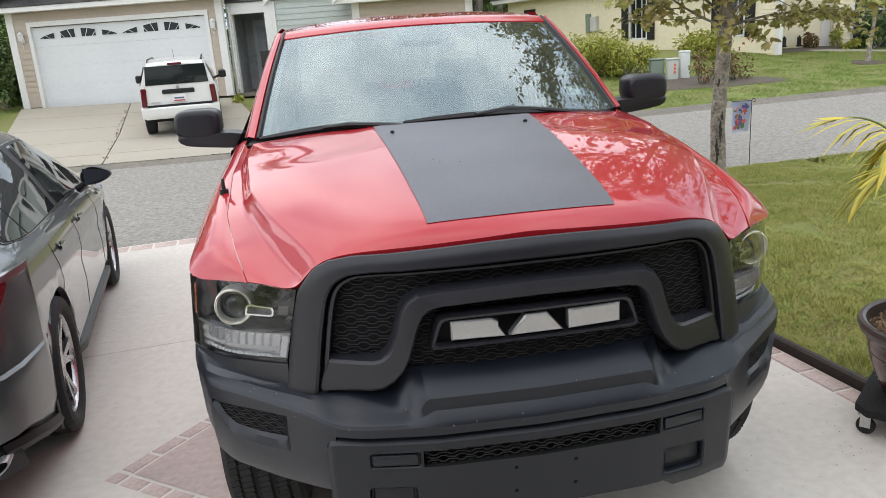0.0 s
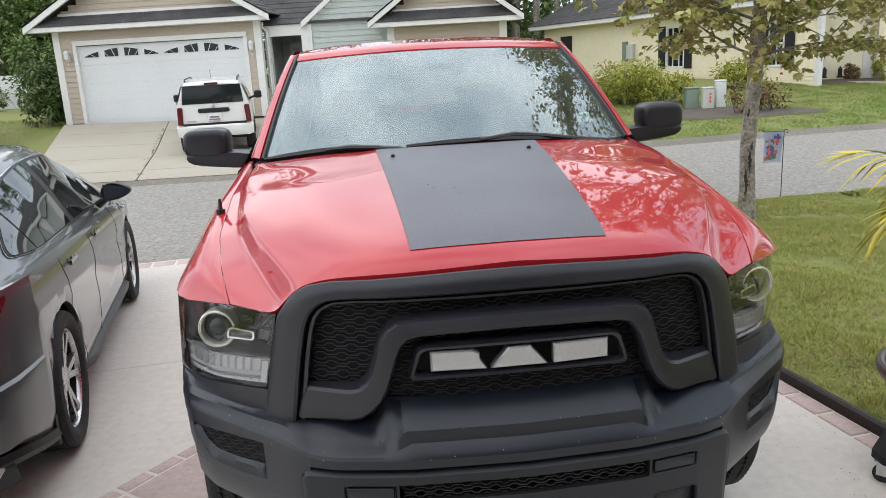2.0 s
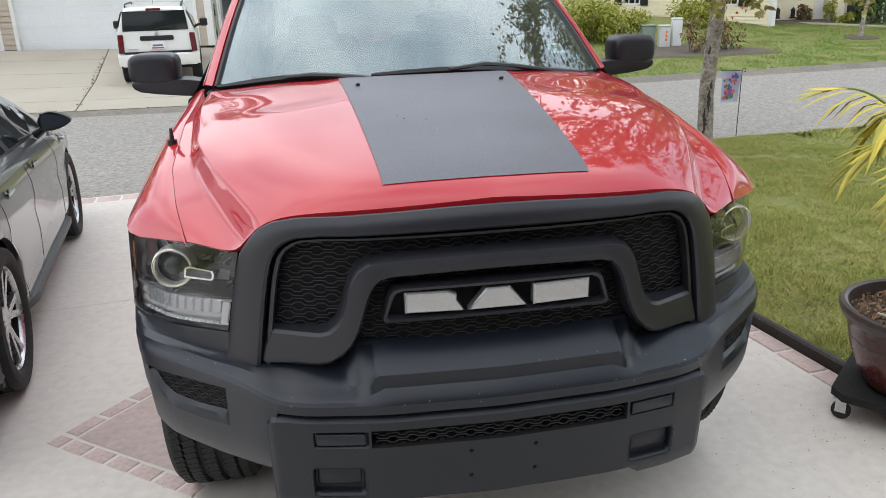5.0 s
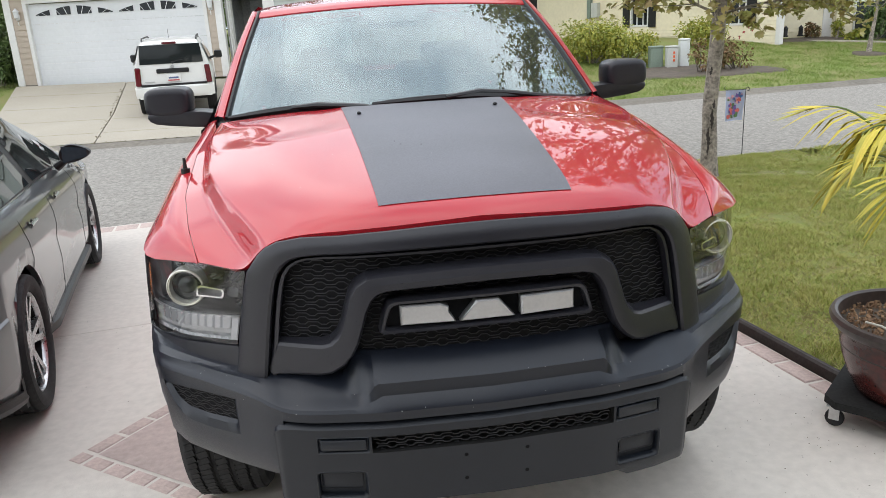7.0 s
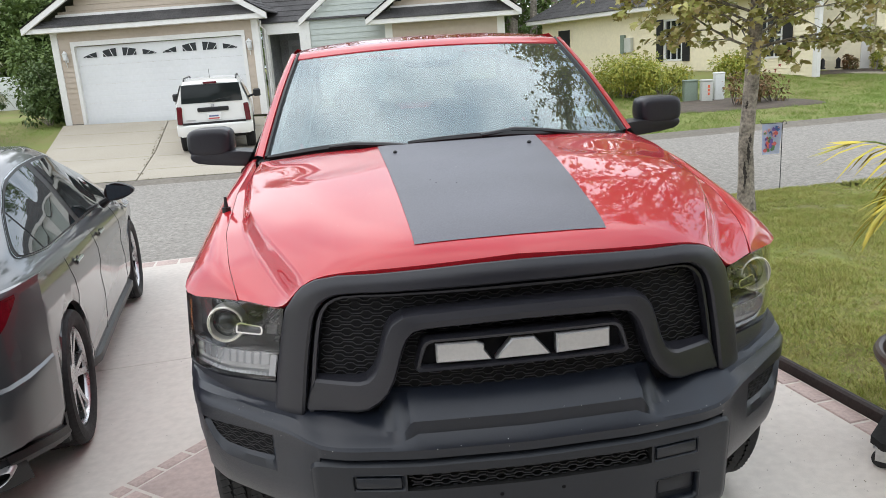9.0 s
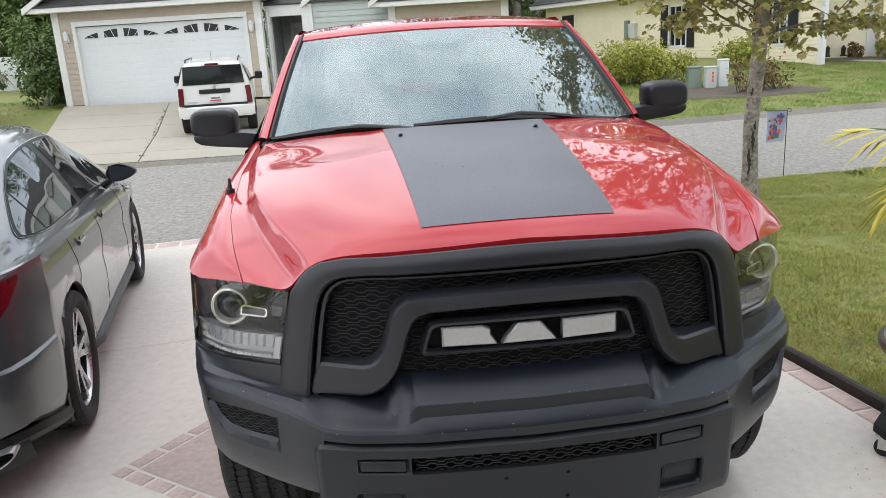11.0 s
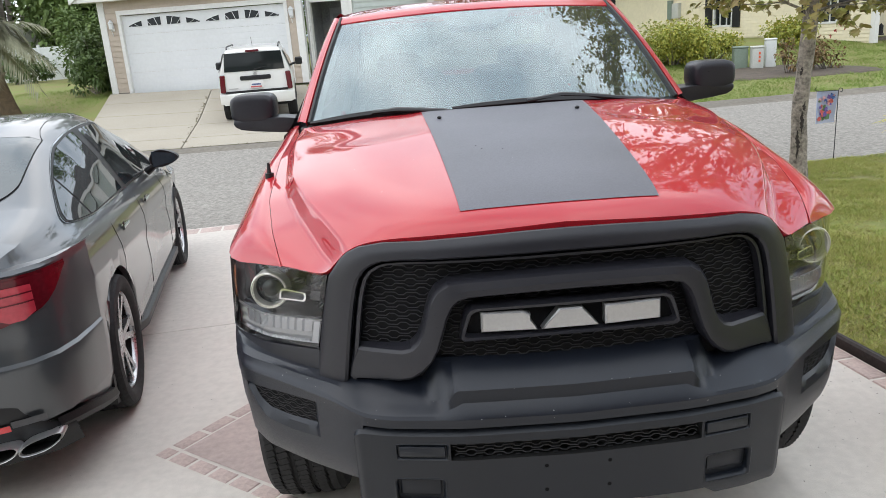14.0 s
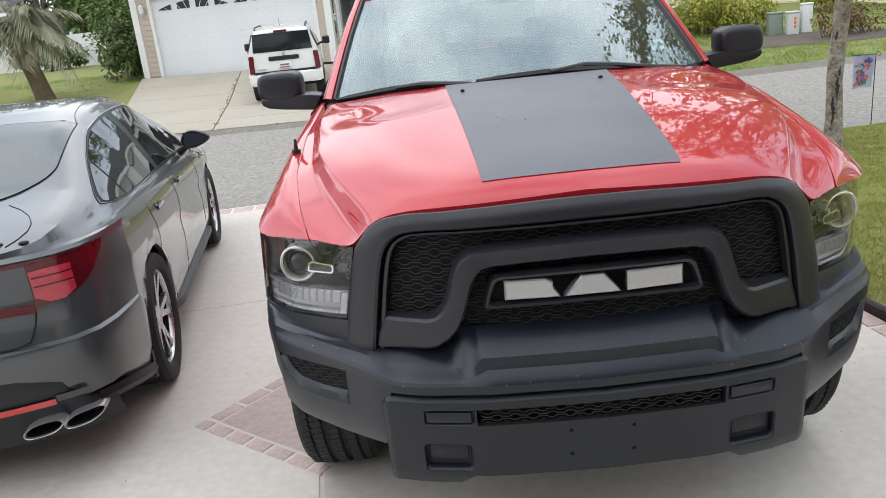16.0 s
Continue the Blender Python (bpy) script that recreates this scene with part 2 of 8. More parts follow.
# ---- mesh helpers ----
class Acc:
    """Collects vertices and faces, and links them as one mesh object."""

    def __init__(self):
        self.v, self.f = [], []

    def add(self, verts, faces):
        k = len(self.v)
        self.v += [tuple(p) for p in verts]
        self.f += [tuple(i + k for i in f) for f in faces]
        return self

    def rows(self, rows, closed=False, skip=None, caps=False):
        n = len(rows[0])
        faces = []
        for i in range(len(rows) - 1):
            for j in range(n if closed else n - 1):
                if skip and skip(i, j):
                    continue
                a, b = i * n + j, i * n + (j + 1) % n
                faces.append((a, b, b + n, a + n))
        if caps:
            faces.append(tuple(range(n)))
            faces.append(tuple((len(rows) - 1) * n + j for j in range(n - 1, -1, -1)))
        return self.add([p for r in rows for p in r], faces)

    def box(self, c, s, m=None, bevel=0.0):
        x, y, z = (a / 2 for a in s)
        if bevel:
            b = bevel
            rings = []
            for zz, inset in ((-z, b), (-z + b, 0), (z - b, 0), (z, b)):
                X, Y = x - inset, y - inset
                k = b if not inset else b * 0.6
                rings.append([(-X + k, -Y, zz), (X - k, -Y, zz), (X, -Y + k, zz), (X, Y - k, zz), (X - k, Y, zz), (-X + k, Y, zz), (-X, Y - k, zz), (-X, -Y + k, zz)])
            pts, n = [p for r in rings for p in r], 8
            faces = [(i * n + j, i * n + (j + 1) % n, (i + 1) * n + (j + 1) % n, (i + 1) * n + j) for i in range(3) for j in range(n)]
            faces += [tuple(range(n - 1, -1, -1)), tuple(range(3 * n, 4 * n))]
        else:
            pts = [(i, j, k) for i in (-x, x) for j in (-y, y) for k in (-z, z)]
            faces = [(0, 1, 3, 2), (4, 6, 7, 5), (0, 4, 5, 1), (2, 3, 7, 6), (0, 2, 6, 4), (1, 5, 7, 3)]
        m = Matrix.Translation(c) @ (m or Matrix())
        return self.add([m @ Vector(p) for p in pts], faces)

    def tube(self, pts, r, n=8, caps=True, flat=1.0):
        """A tube along pts; r: one radius or one a point; flat: the ratio of its height to its width."""
        pts = [Vector(p) for p in pts]
        rs = r if isinstance(r, (list, tuple)) else [r] * len(pts)
        rings = []
        for i, p in enumerate(pts):
            d = (pts[min(i + 1, len(pts) - 1)] - pts[max(i - 1, 0)]).normalized()
            a = d.cross(Vector((0, 0, 1)) if abs(d.z) < 0.95 else Vector((0, 1, 0))).normalized()
            b = a.cross(d)
            rings.append([p + rs[i] * (math.cos(q) * a + flat * math.sin(q) * b) for q in (2 * math.pi * k / n for k in range(n))])
        return self.rows(rings, closed=True, caps=caps)

    def lathe(self, prof, c, axis="z", n=32, caps=False, start=0.0, arc=2 * math.pi):
        """A profile of (radius, height) pairs turned round an axis through c."""
        rings = []
        for r, h in prof:
            ring = []
            for k in range(n):
                q = start + arc * k / n
                a, b = r * math.cos(q), r * math.sin(q)
                p = {"z": (a, b, h), "x": (h, a, b), "y": (a, h, b)}[axis]
                ring.append((c[0] + p[0], c[1] + p[1], c[2] + p[2]))
            rings.append(ring)
        return self.rows(rings, closed=True, caps=caps)

    def plate(self, outline, thick, put):
        """A flat outline of (a, b) pairs with thickness; put(a, b, d) gives the place."""
        n = len(outline)
        front, rear = [put(a, b, 0) for a, b in outline], [put(a, b, thick) for a, b in outline]
        sides = [(i, (i + 1) % n, n + (i + 1) % n, n + i) for i in range(n)]
        return self.add(front + rear, [tuple(range(n - 1, -1, -1)), tuple(range(n, 2 * n))] + sides)

    def ob(self, name, material, parent=None, label="", smooth=True, sharp=38, fix=True):
        me = bpy.data.meshes.new(name)
        me.from_pydata(self.v, [], self.f)
        if fix:
            bm = bmesh.new()
            bm.from_mesh(me)
            bmesh.ops.remove_doubles(bm, verts=bm.verts, dist=1e-5)
            bmesh.ops.recalc_face_normals(bm, faces=bm.faces)
            bm.to_mesh(me)
            bm.free()
        me.materials.append(material)
        if smooth:
            me.polygons.foreach_set("use_smooth", [True] * len(me.polygons))
            me.set_sharp_from_angle(angle=radians(sharp))
        o = new(name, me)
        o.parent = parent
        if label:
            o["label"] = label
        return o


def thing(name, m, label, category, group="", kind=""):
    o = new(name)
    o.empty_display_size = 0.2
    o.matrix_basis = m
    return tagged(o, label, category, group, kind)


def ip(x, *pairs):
    """Piecewise linear through (x, value) pairs."""
    return float(np.interp(x, [p[0] for p in pairs], [p[1] for p in pairs]))


def smooth_ip(x, *pairs):
    """As ip, eased a little by averaging round x."""
    w = (pairs[-1][0] - pairs[0][0]) * 0.025
    return (ip(x - w, *pairs) + 2 * ip(x, *pairs) + ip(x + w, *pairs)) / 4


def arc_pts(cx, cy, r, a0, a1, n):
    return [(cx + r * math.cos(radians(a0 + (a1 - a0) * k / n)), cy + r * math.sin(radians(a0 + (a1 - a0) * k / n))) for k in range(n + 1)]


# ---- ground, road, driveways ----
TURN = radians(8.0)
CT, ST = math.cos(TURN), math.sin(TURN)


def dw(u, v, z=0.0):
    """A place in the frame of the near driveway, which stands a little turned to the pickup."""
    return (u * CT - v * ST, u * ST + v * CT, z)


def far_kerb(x):
    return smooth_ip(x, (-60, 21), (-12, 13.4), (-5.3, 12.35), (-2.6, 12.35), (5.4, 13.25), (8.5, 13.65), (13.5, 14.1), (60, 24))


def near_edge(x):
    return 6.40 / CT + x * ST / CT


def terrain(x, y):
    """Height of the ground: level round the pickup's nose, falling a little to the street, then rising to the house pads."""
    d = y - far_kerb(x)
    if d > 0:
        return ip(d, (0, -0.10), (4.2, 0.065), (6.6, 0.29), (9.4, 0.57), (13, 0.70), (60, 0.9), (400, 4))
    v = -x * ST + y * CT
    return -0.023 * min(4.6, max(0.0, v - 1.6))


def ground_sheet():
    xs = [-900, -300, -120, -60, -40, -30] + [-24 + i for i in range(49)] + [30, 40, 60, 120, 300, 900]
    ys = [-300, -100, -40, -20, -10, -4, 0, 3] + [6 + 0.7 * i for i in range(30)] + [30, 34, 40, 50, 70, 120, 300, 900]
    rows = []
    for y in ys:
        row = []
        for x in xs:
            u, v = x * CT + y * ST, -x * ST + y * CT
            low = y > near_edge(x) - 0.7 and y < far_kerb(x) + 0.5 or (u < 2.4 and v < 6.6 and u > -7.2)
            z = terrain(x, y) - (0.10 if low else 0.012)
            if y > far_kerb(x) and -11 < x < -1 and y < 24:
                z -= 0.08
            row.append((x, y, z))
        rows.append(row)
    return tagged(Acc().rows(rows).ob("ground", SOIL, sharp=180), "mown lawn ground of mixed green and straw", "ground", kind="structure")


ground_sheet()


def strip(name, material, x0, x1, lo, hi, z, n=60, m=6):
    rows = []
    for i in range(n + 1):
        x = x0 + (x1 - x0) * i / n
        a, b = lo(x), hi(x)
        rows.append([(x, a + (b - a) * j / m, z(x, a + (b - a) * j / m)) for j in range(m + 1)])
    return Acc().rows(rows).ob(name, material, sharp=180)


tagged(strip("road", ASPHALT, -60, 60, lambda x: near_edge(x) - 0.05, lambda x: far_kerb(x), lambda x, y: -0.122 + 0.014 * math.sin(math.pi * min(1, max(0, (y - near_edge(x)) / 6)))), "worn pale grey asphalt street with a gentle camber", "road", kind="structure")


def far_kerbstone():
    rows = []
    for i in range(161):
        x = -60 + 120 * i / 160
        y = far_kerb(x)
        hgt = 0.02 if -9.2 < x < -1.6 else 0.055
        rows.append([(x, y - 0.28, -0.125), (x, y - 0.02, -0.10), (x, y + 0.10, hgt - 0.10), (x, y + 0.24, hgt - 0.10), (x, y + 0.26, -0.2)])
    return tagged(Acc().rows(rows).ob("kerb", KERB), "rolled grey concrete kerb along the street", "kerb", kind="structure")


far_kerbstone()


# near driveway: coated slabs parted by saw cuts
def slab(name, material, u0, u1, v0, v1, z=0.0, thick=0.12):
    a = Acc()
    g = 0.004
    put = lambda u, v, zz: dw(u, v, zz + terrain(*dw(u, v)[:2]))
    vs = [v0 + g] + [v for v in (1.6,) if v0 < v < v1] + [v1 - g]
    for va, vb in zip(vs, vs[1:]):
        e0, e1 = (0.005 if va == vs[0] else 0), (0.005 if vb == vs[-1] else 0)
        ring = lambda d, zz: [put(u0 + g + d, va + (e0 if d else 0), zz), put(u1 - g - d, va + (e0 if d else 0), zz), put(u1 - g - d, vb - (e1 if d else 0), zz), put(u0 + g + d, vb - (e1 if d else 0), zz)]
        a.rows([ring(0, z - thick), ring(0, z - 0.006), ring(0.005, z)], closed=True, caps=True)
    return a.ob(name, material)


drive = thing("driveway", Matrix(), "cream coated concrete driveway with rose paver borders", "driveway", kind="structure")
for u0, u1 in ((-6.9, -4.0), (-4.0, -0.846), (-0.846, 1.855)):
    for v0, v1 in ((-3.6, 0.0), (0.0, 3.14), (3.14, 6.12)):
        slab("slab", CONCRETE, u0, u1, v0, v1).parent = drive
tagged(slab("driveway_base", CONCRETE, -6.95, 1.99, -3.6, 6.42, -0.0045, 0.10), "grey mortar bed between the driveway pavers", "base", kind="structure")

edge = Acc()
edge.rows([[dw(u, v, z + terrain(*dw(u, v)[:2])) for u, z in ((1.985, -0.05), (1.985, 0.045), (1.997, 0.055), (2.018, 0.055), (2.028, 0.045), (2.028, -0.05))] for v in [-3.5 + 0.5 * i for i in range(20)]])
tagged(edge.ob("lawn_edging", EDGING), "black plastic edging strip between driveway and lawn", "edging", kind="structure")

# opposite driveway, sloping up to the garage
HX, HY, HYAW, HZ = -8.46, 21.99, -0.191, 0.585
HC, HS = math.cos(HYAW), math.sin(HYAW)


def hw(a, b, z=0.0):
    """A place in the frame of the beige house: a along its front, b behind the front, z above its floor."""
    return (HX + a * HC - b * HS, HY + a * HS + b * HC, HZ + z)


fard = thing("far_driveway", Matrix(), "weathered concrete driveway across the street", "driveway", kind="structure")
for a0, a1, side in ((-0.75, 2.48, 0), (2.505, 5.55, 1)):
    cuts = [0, 0.14, 0.36, 0.58, 0.80, 1.0]
    for c0, c1 in zip(cuts, cuts[1:]):
        rows = []
        for k in range(7):
            s = c0 + 0.0015 + (c1 - c0 - 0.003) * k / 6
            row = []
            for a in (a0, (a0 + a1) / 2, a1):
                X, Y, _ = hw(a, -0.15)
                x1 = -6.95 + (a + 0.75) * 2.28 / 3.23 if side == 0 else -4.645 + (a - 2.505) * 3.44 / 3.045
                y1 = far_kerb(x1) + 0.24
                x, y = X + (x1 - X) * (1 - s), Y + (y1 - Y) * (1 - s)
                row.append((x, y, terrain(x, y) + 0.02 - 0.004))
            rows.append([(row[0][0], row[0][1], row[0][2] - 0.1)] + row + [(row[-1][0], row[-1][1], row[-1][2] - 0.1)])
        Acc().rows(rows).ob("slab", OLDCONCRETE, fard)


# ---- red pickup: stands along y, its nose at y = 0 ----
truck = thing("pickup_truck", Matrix(), "glossy red full-size pickup with black bonnet decal and charcoal bumper", "pickup truck")


def ease(x, a, b):
    q = min(1, max(0, (x - a) / (b - a)))
    return q * q * (3 - 2 * q)


def fascia_y(x):
    return smooth_ip(abs(x), (-0.3, 0.012), (0, 0.0), (0.3, 0.014), (0.5, 0.05), (0.6, 0.095), (0.7, 0.19), (0.8, 0.285), (0.9, 0.382), (0.96, 0.447), (1.0, 0.535), (1.012, 0.62), (1.02, 0.72))


def lamp_y(x):
    return 0.195 + (abs(x) - 0.63) * 1.0 + 0.03 * max(0, (abs(x) - 0.85) / 0.1) ** 2


def gap_z(x):
    return smooth_ip(abs(x), (-0.1, 1.226), (0, 1.228), (0.294, 1.214), (0.44, 1.207), (0.50, 1.200), (0.55, 1.187), (0.585, 1.165), (0.608, 1.140), (0.622, 1.117), (0.636, 1.102), (0.66, 1.099), (0.70, 1.0985), (0.77, 1.097), (0.86, 1.086), (0.95, 1.072))


def gap_y(x):
    x = abs(x)
    return 0.09 + 0.105 * (x / 0.63) ** 2.5 if x <= 0.63 else lamp_y(x)


def seam_x(y):
    return smooth_ip(y, (0.2, 0.74), (0.31, 0.772), (0.5, 0.823), (0.76, 0.868), (1.2, 0.885), (1.8, 0.872))


def seam_z(y):
    return smooth_ip(y, (0.2, 1.07), (0.31, 1.10), (0.5, 1.158), (0.76, 1.211), (1.2, 1.283), (1.8, 1.352))


def mid_z(y):
    return smooth_ip(y, (0.05, 1.262), (0.15, 1.272), (0.3, 1.298), (0.6, 1.343), (0.9, 1.380), (1.25, 1.412), (1.8, 1.42))


def dome_edge(y):
    """Where the dome ends on its way to the seam, and where its side wall ends."""
    st = smooth_ip(y, (0.05, 0.74), (0.25, 0.80), (0.46, 0.852), (0.67, 0.892), (0.96, 0.920), (1.25, 0.938), (1.8, 0.945))
    return st, st + 0.040 - 0.010 * ease(y, 0.2, 1.25)


def hood_z(x, y):
    """A broad dome that drops by a steep wall on each side, and a flat wing from there to the seam."""
    s = abs(x) / seam_x(y)
    k = ease(y, 0.2, 1.25)
    st, sb = dome_edge(y)
    ht, hv = 0.56 - 0.14 * k, 0.12 - 0.04 * k
    if s < st:
        u = s / st
        h = 1 - (1 - ht) * (0.12 * u * u + 0.88 * u**4.2)
        yc = 0.80 + 1.6 * (s - 0.60) ** 2
        h -= 0.055 * ease(y, yc, yc + 0.20) * ease(s, 0.33, 0.46) * (1 - ease(s, 0.80, 0.93))
    elif s < sb:
        h = hv + (ht - hv) * (1 - ease(s, st - 0.012, sb + 0.004))
    else:
        h = hv * (1 - s) / (1 - sb)
    return seam_z(y) + (mid_z(y) - seam_z(y)) * h


def hood_end(s):
    return 1.27 + 0.42 * abs(s) ** 2.2


def hood_pt(p, v, lift=0.0):
    """A place on the bonnet: p from -1 to 1 across, v from 0 at the nose to 1 at the cowl."""

    def across(y):
        st, sb = dome_edge(y)
        return math.copysign(ip(abs(p), (0, 0), (0.72, st - 0.012), (0.84, sb + 0.004), (1, 1)), p)

    y0, x0 = 0.2, p * 0.77
    for _ in range(6):
        y0 = gap_y(x0)
        x0 = across(y0) * seam_x(y0)
    y = y0 + (hood_end(p) - y0) * v ** 1.35
    x = across(y) * seam_x(y)
    drop = gap_z(x0) - hood_z(x0, y0)
    return (x, y, hood_z(x, y) + drop * math.exp(-(y - y0) / 0.045) + lift)


V = [i / 44 for i in range(45)]
S = [-1 + i / 75 for i in range(151)]
shell = [[hood_pt(s, v) for s in S] for v in V]
lip = [(p[0] * 0.995, p[1] + 0.012, p[2] - ip(abs(p[0]), (0.5, 0.05), (0.62, 0.010), (0.8, 0.008))) for p in shell[0]]
hood = Acc().rows([lip] + shell + [[(p[0], p[1] + 0.01, p[2] - 0.04) for p in shell[-1]]]).ob("hood", RED, truck, sharp=50)


def decal_half(y):
    return ip(y, (0.15, 0.265), (0.6, 0.288), (1.3, 0.327))


rows = []
for i in range(41):
    y = 0.152 + (1.262 - 0.152) * i / 40
    w = decal_half(y)
    row = []
    for j in range(25):
        x = w * (j - 12) / 12
        yy = y + 0.012 * (x / 0.3) ** 2
        drop = gap_z(x) - hood_z(x, gap_y(x))
        row.append((x, yy, hood_z(x, yy) + drop * math.exp(-(yy - gap_y(x)) / 0.045) + 0.0025))
    rows.append(row)
Acc().rows(rows).ob("decal", DECAL, hood, "satin black vinyl bonnet decal")
for sx in (-1, 1):
    z = hood_z(0.262, 1.1)
    Acc().box((sx * 0.262, 1.098, z + 0.007), (0.016, 0.020, 0.011), pose(0, 0, 0, -8), 0.004).ob("washer_nozzle", BLACK, hood)
for x, y in ((-0.155, 0.62), (-0.09, 0.60), (-0.17, 0.66)):
    Acc().lathe([(0.0, 0.0015), (0.002, 0.001), (0.003, 0)], (x, y, hood_z(x, y) + 0.003), n=8).ob("speck", MATTE, hood)


def fender(sx):
    a = Acc()
    rows = []
    ys = [0.337, 0.346, 0.357, 0.37, 0.39, 0.42, 0.46, 0.50] + [0.54 + 0.04 * i for i in range(31)]
    for y in ys:
        xs = seam_x(y) + 0.0018
        zs = seam_z(y) + (gap_z(0.779) - seam_z(0.340)) * math.exp(-max(0, y - 0.340) / 0.045)
        if y <= 0.51:
            xo, zo = max(xs + 0.004, min(0.955, 0.63 + (y - 0.195))), ip(y, (0.31, 1.098), (0.52, 1.072))
        else:
            xo, zo = ip(y, (0.51, 0.955), (0.57, 0.982), (0.64, 0.990), (0.8, 0.990), (1.1, 0.995), (1.8, 0.985)), ip(y, (0.51, 1.072), (0.6, 1.09), (0.9, 1.14), (1.3, 1.19), (1.8, 1.22))
        row = [(sx * xs, y, zs - 0.002 - 0.028 * ease(y, 0.34, 0.46))]
        for k in range(9):
            q = k / 8
            bulge = 0.014 * math.sin(math.pi * q) * min(1, (xo - xs) / 0.08)
            row.append((sx * (xs + (xo - xs) * q), y, zs + (zo - zs) * (q ** 1.5) + bulge))
        rows.append(row)
    a.rows(rows)
    side = []
    for y in [0.612, 0.64] + [0.66 + 0.04 * i for i in range(28)]:
        xo = ip(y, (0.51, 0.955), (0.57, 0.982), (0.64, 0.990), (0.8, 0.990), (1.1, 0.995), (1.8, 0.985))
        zo = ip(y, (0.51, 1.072), (0.6, 1.09), (0.9, 1.14), (1.3, 1.19), (1.8, 1.22))
        d = abs(y - 1.0)
        low = 0.43 + math.sqrt(max(0, 0.49**2 - d * d)) if d < 0.49 else 0.45
        low = max(low, 0.79 if y < 0.6 else 0.45)
        row = []
        for k in range(9):
            q = k / 8
            z = zo + (low - zo) * q
            row.append((sx * (xo - 0.004 + 0.026 * min(1, (y - 0.6) / 0.2) * math.sin(math.pi * min(1, q * 1.2)) + (0.012 if q == 1 else 0)), y, z))
        row.append((sx * (xo - 0.05), y, low))
        side.append(row)
    a.rows(side)
    return a.ob("fender", RED, truck, sharp=50)


for sx in (-1, 1):
    fender(sx)

# grille surround: a wide arch of moulded plastic
OUT = [(-0.706, 0.778), (-0.699, 0.83), (-0.684, 0.91), (-0.667, 0.99), (-0.650, 1.06), (-0.638, 1.10), (-0.623, 1.122), (-0.604, 1.148), (-0.580, 1.172), (-0.545, 1.190), (-0.48, 1.203), (-0.38, 1.207), (-0.25, 1.215), (-0.12, 1.222)]
INN = [(-0.605, 0.786), (-0.598, 0.83), (-0.586, 0.91), (-0.574, 0.98), (-0.562, 1.04), (-0.553, 1.075), (-0.543, 1.100), (-0.527, 1.122), (-0.505, 1.138), (-0.48, 1.147), (-0.43, 1.152), (-0.35, 1.153), (-0.24, 1.156), (-0.12, 1.158)]


def whole(left, mid):
    return left + [mid] + [(-x, z) for x, z in reversed(left)]


OUT, INN = whole(OUT, (0, 1.224)), whole(INN, (0, 1.159))


def grille_y(x):
    """Depth of the grille's face, swept back towards the lamps."""
    return 0.055 + 0.13 * (abs(x) / 0.62) ** 2.4


def between(a, b, q):
    return [(p[0] + (r[0] - p[0]) * q, p[1] + (r[1] - p[1]) * q) for p, r in zip(a, b)]


def face(line, d):
    return [(x, grille_y(x) + d, z) for x, z in line]


prof = [(0.6, 0.07), (0.25, 0.035), (0.09, 0.016), (0.075, 0.008), (0.10, 0.004), (0.17, 0.001), (0.32, -0.006), (0.60, -0.012), (0.86, -0.012), (0.95, -0.006), (1.0, 0.008), (1.0, 0.06)]
surround = Acc().rows([face(between(OUT, INN, q), d) for q, d in prof]).ob("grille_surround", PLASTIC, truck, "dark grey moulded grille surround", sharp=28)
INN2 = between(OUT, INN, 1.22)
Acc().rows([face(between(OUT, INN, q), d) for q, d in ((1.07, 0.06), (1.07, 0.012), (1.10, 0.004), (1.20, 0.004), (1.24, 0.014), (1.24, 0.07))]).ob("inner_frame", PLASTIC, surround)

# bracket round the emblem
BO = [(-0.602, 0.815), (-0.594, 0.862), (-0.580, 0.904), (-0.50, 0.906), (-0.450, 0.908), (-0.425, 0.916), (-0.406, 0.935), (-0.392, 0.965), (-0.380, 1.005), (-0.366, 1.050), (-0.348, 1.078), (-0.318, 1.096), (-0.27, 1.102), (-0.131, 1.108)]
BI = [(-0.590, 0.806), (-0.54, 0.804), (-0.49, 0.806), (-0.455, 0.810), (-0.425, 0.820), (-0.392, 0.845), (-0.368, 0.872), (-0.350, 0.905), (-0.336, 0.945), (-0.320, 0.995), (-0.306, 1.026), (-0.288, 1.045), (-0.26, 1.053), (-0.131, 1.058)]
BO, BI = whole(BO, (0, 1.110)), whole(BI, (0, 1.060))


def bface(line, d):
    return [(x, grille_y(x) * (0.80 + 0.27 * ease(abs(x), 0.36, 0.56)) + d, z) for x, z in line]


bp = [(0.0, 0.07), (0.0, 0.012), (0.05, -0.002), (0.13, -0.010), (0.50, -0.017), (0.84, -0.016), (0.93, -0.008), (1.0, 0.010), (1.0, 0.07)]
Acc().rows([bface(between(BO, BI, q), d) for q, d in bp], caps=False).ob("grille_bracket", PLASTIC, surround, sharp=22)

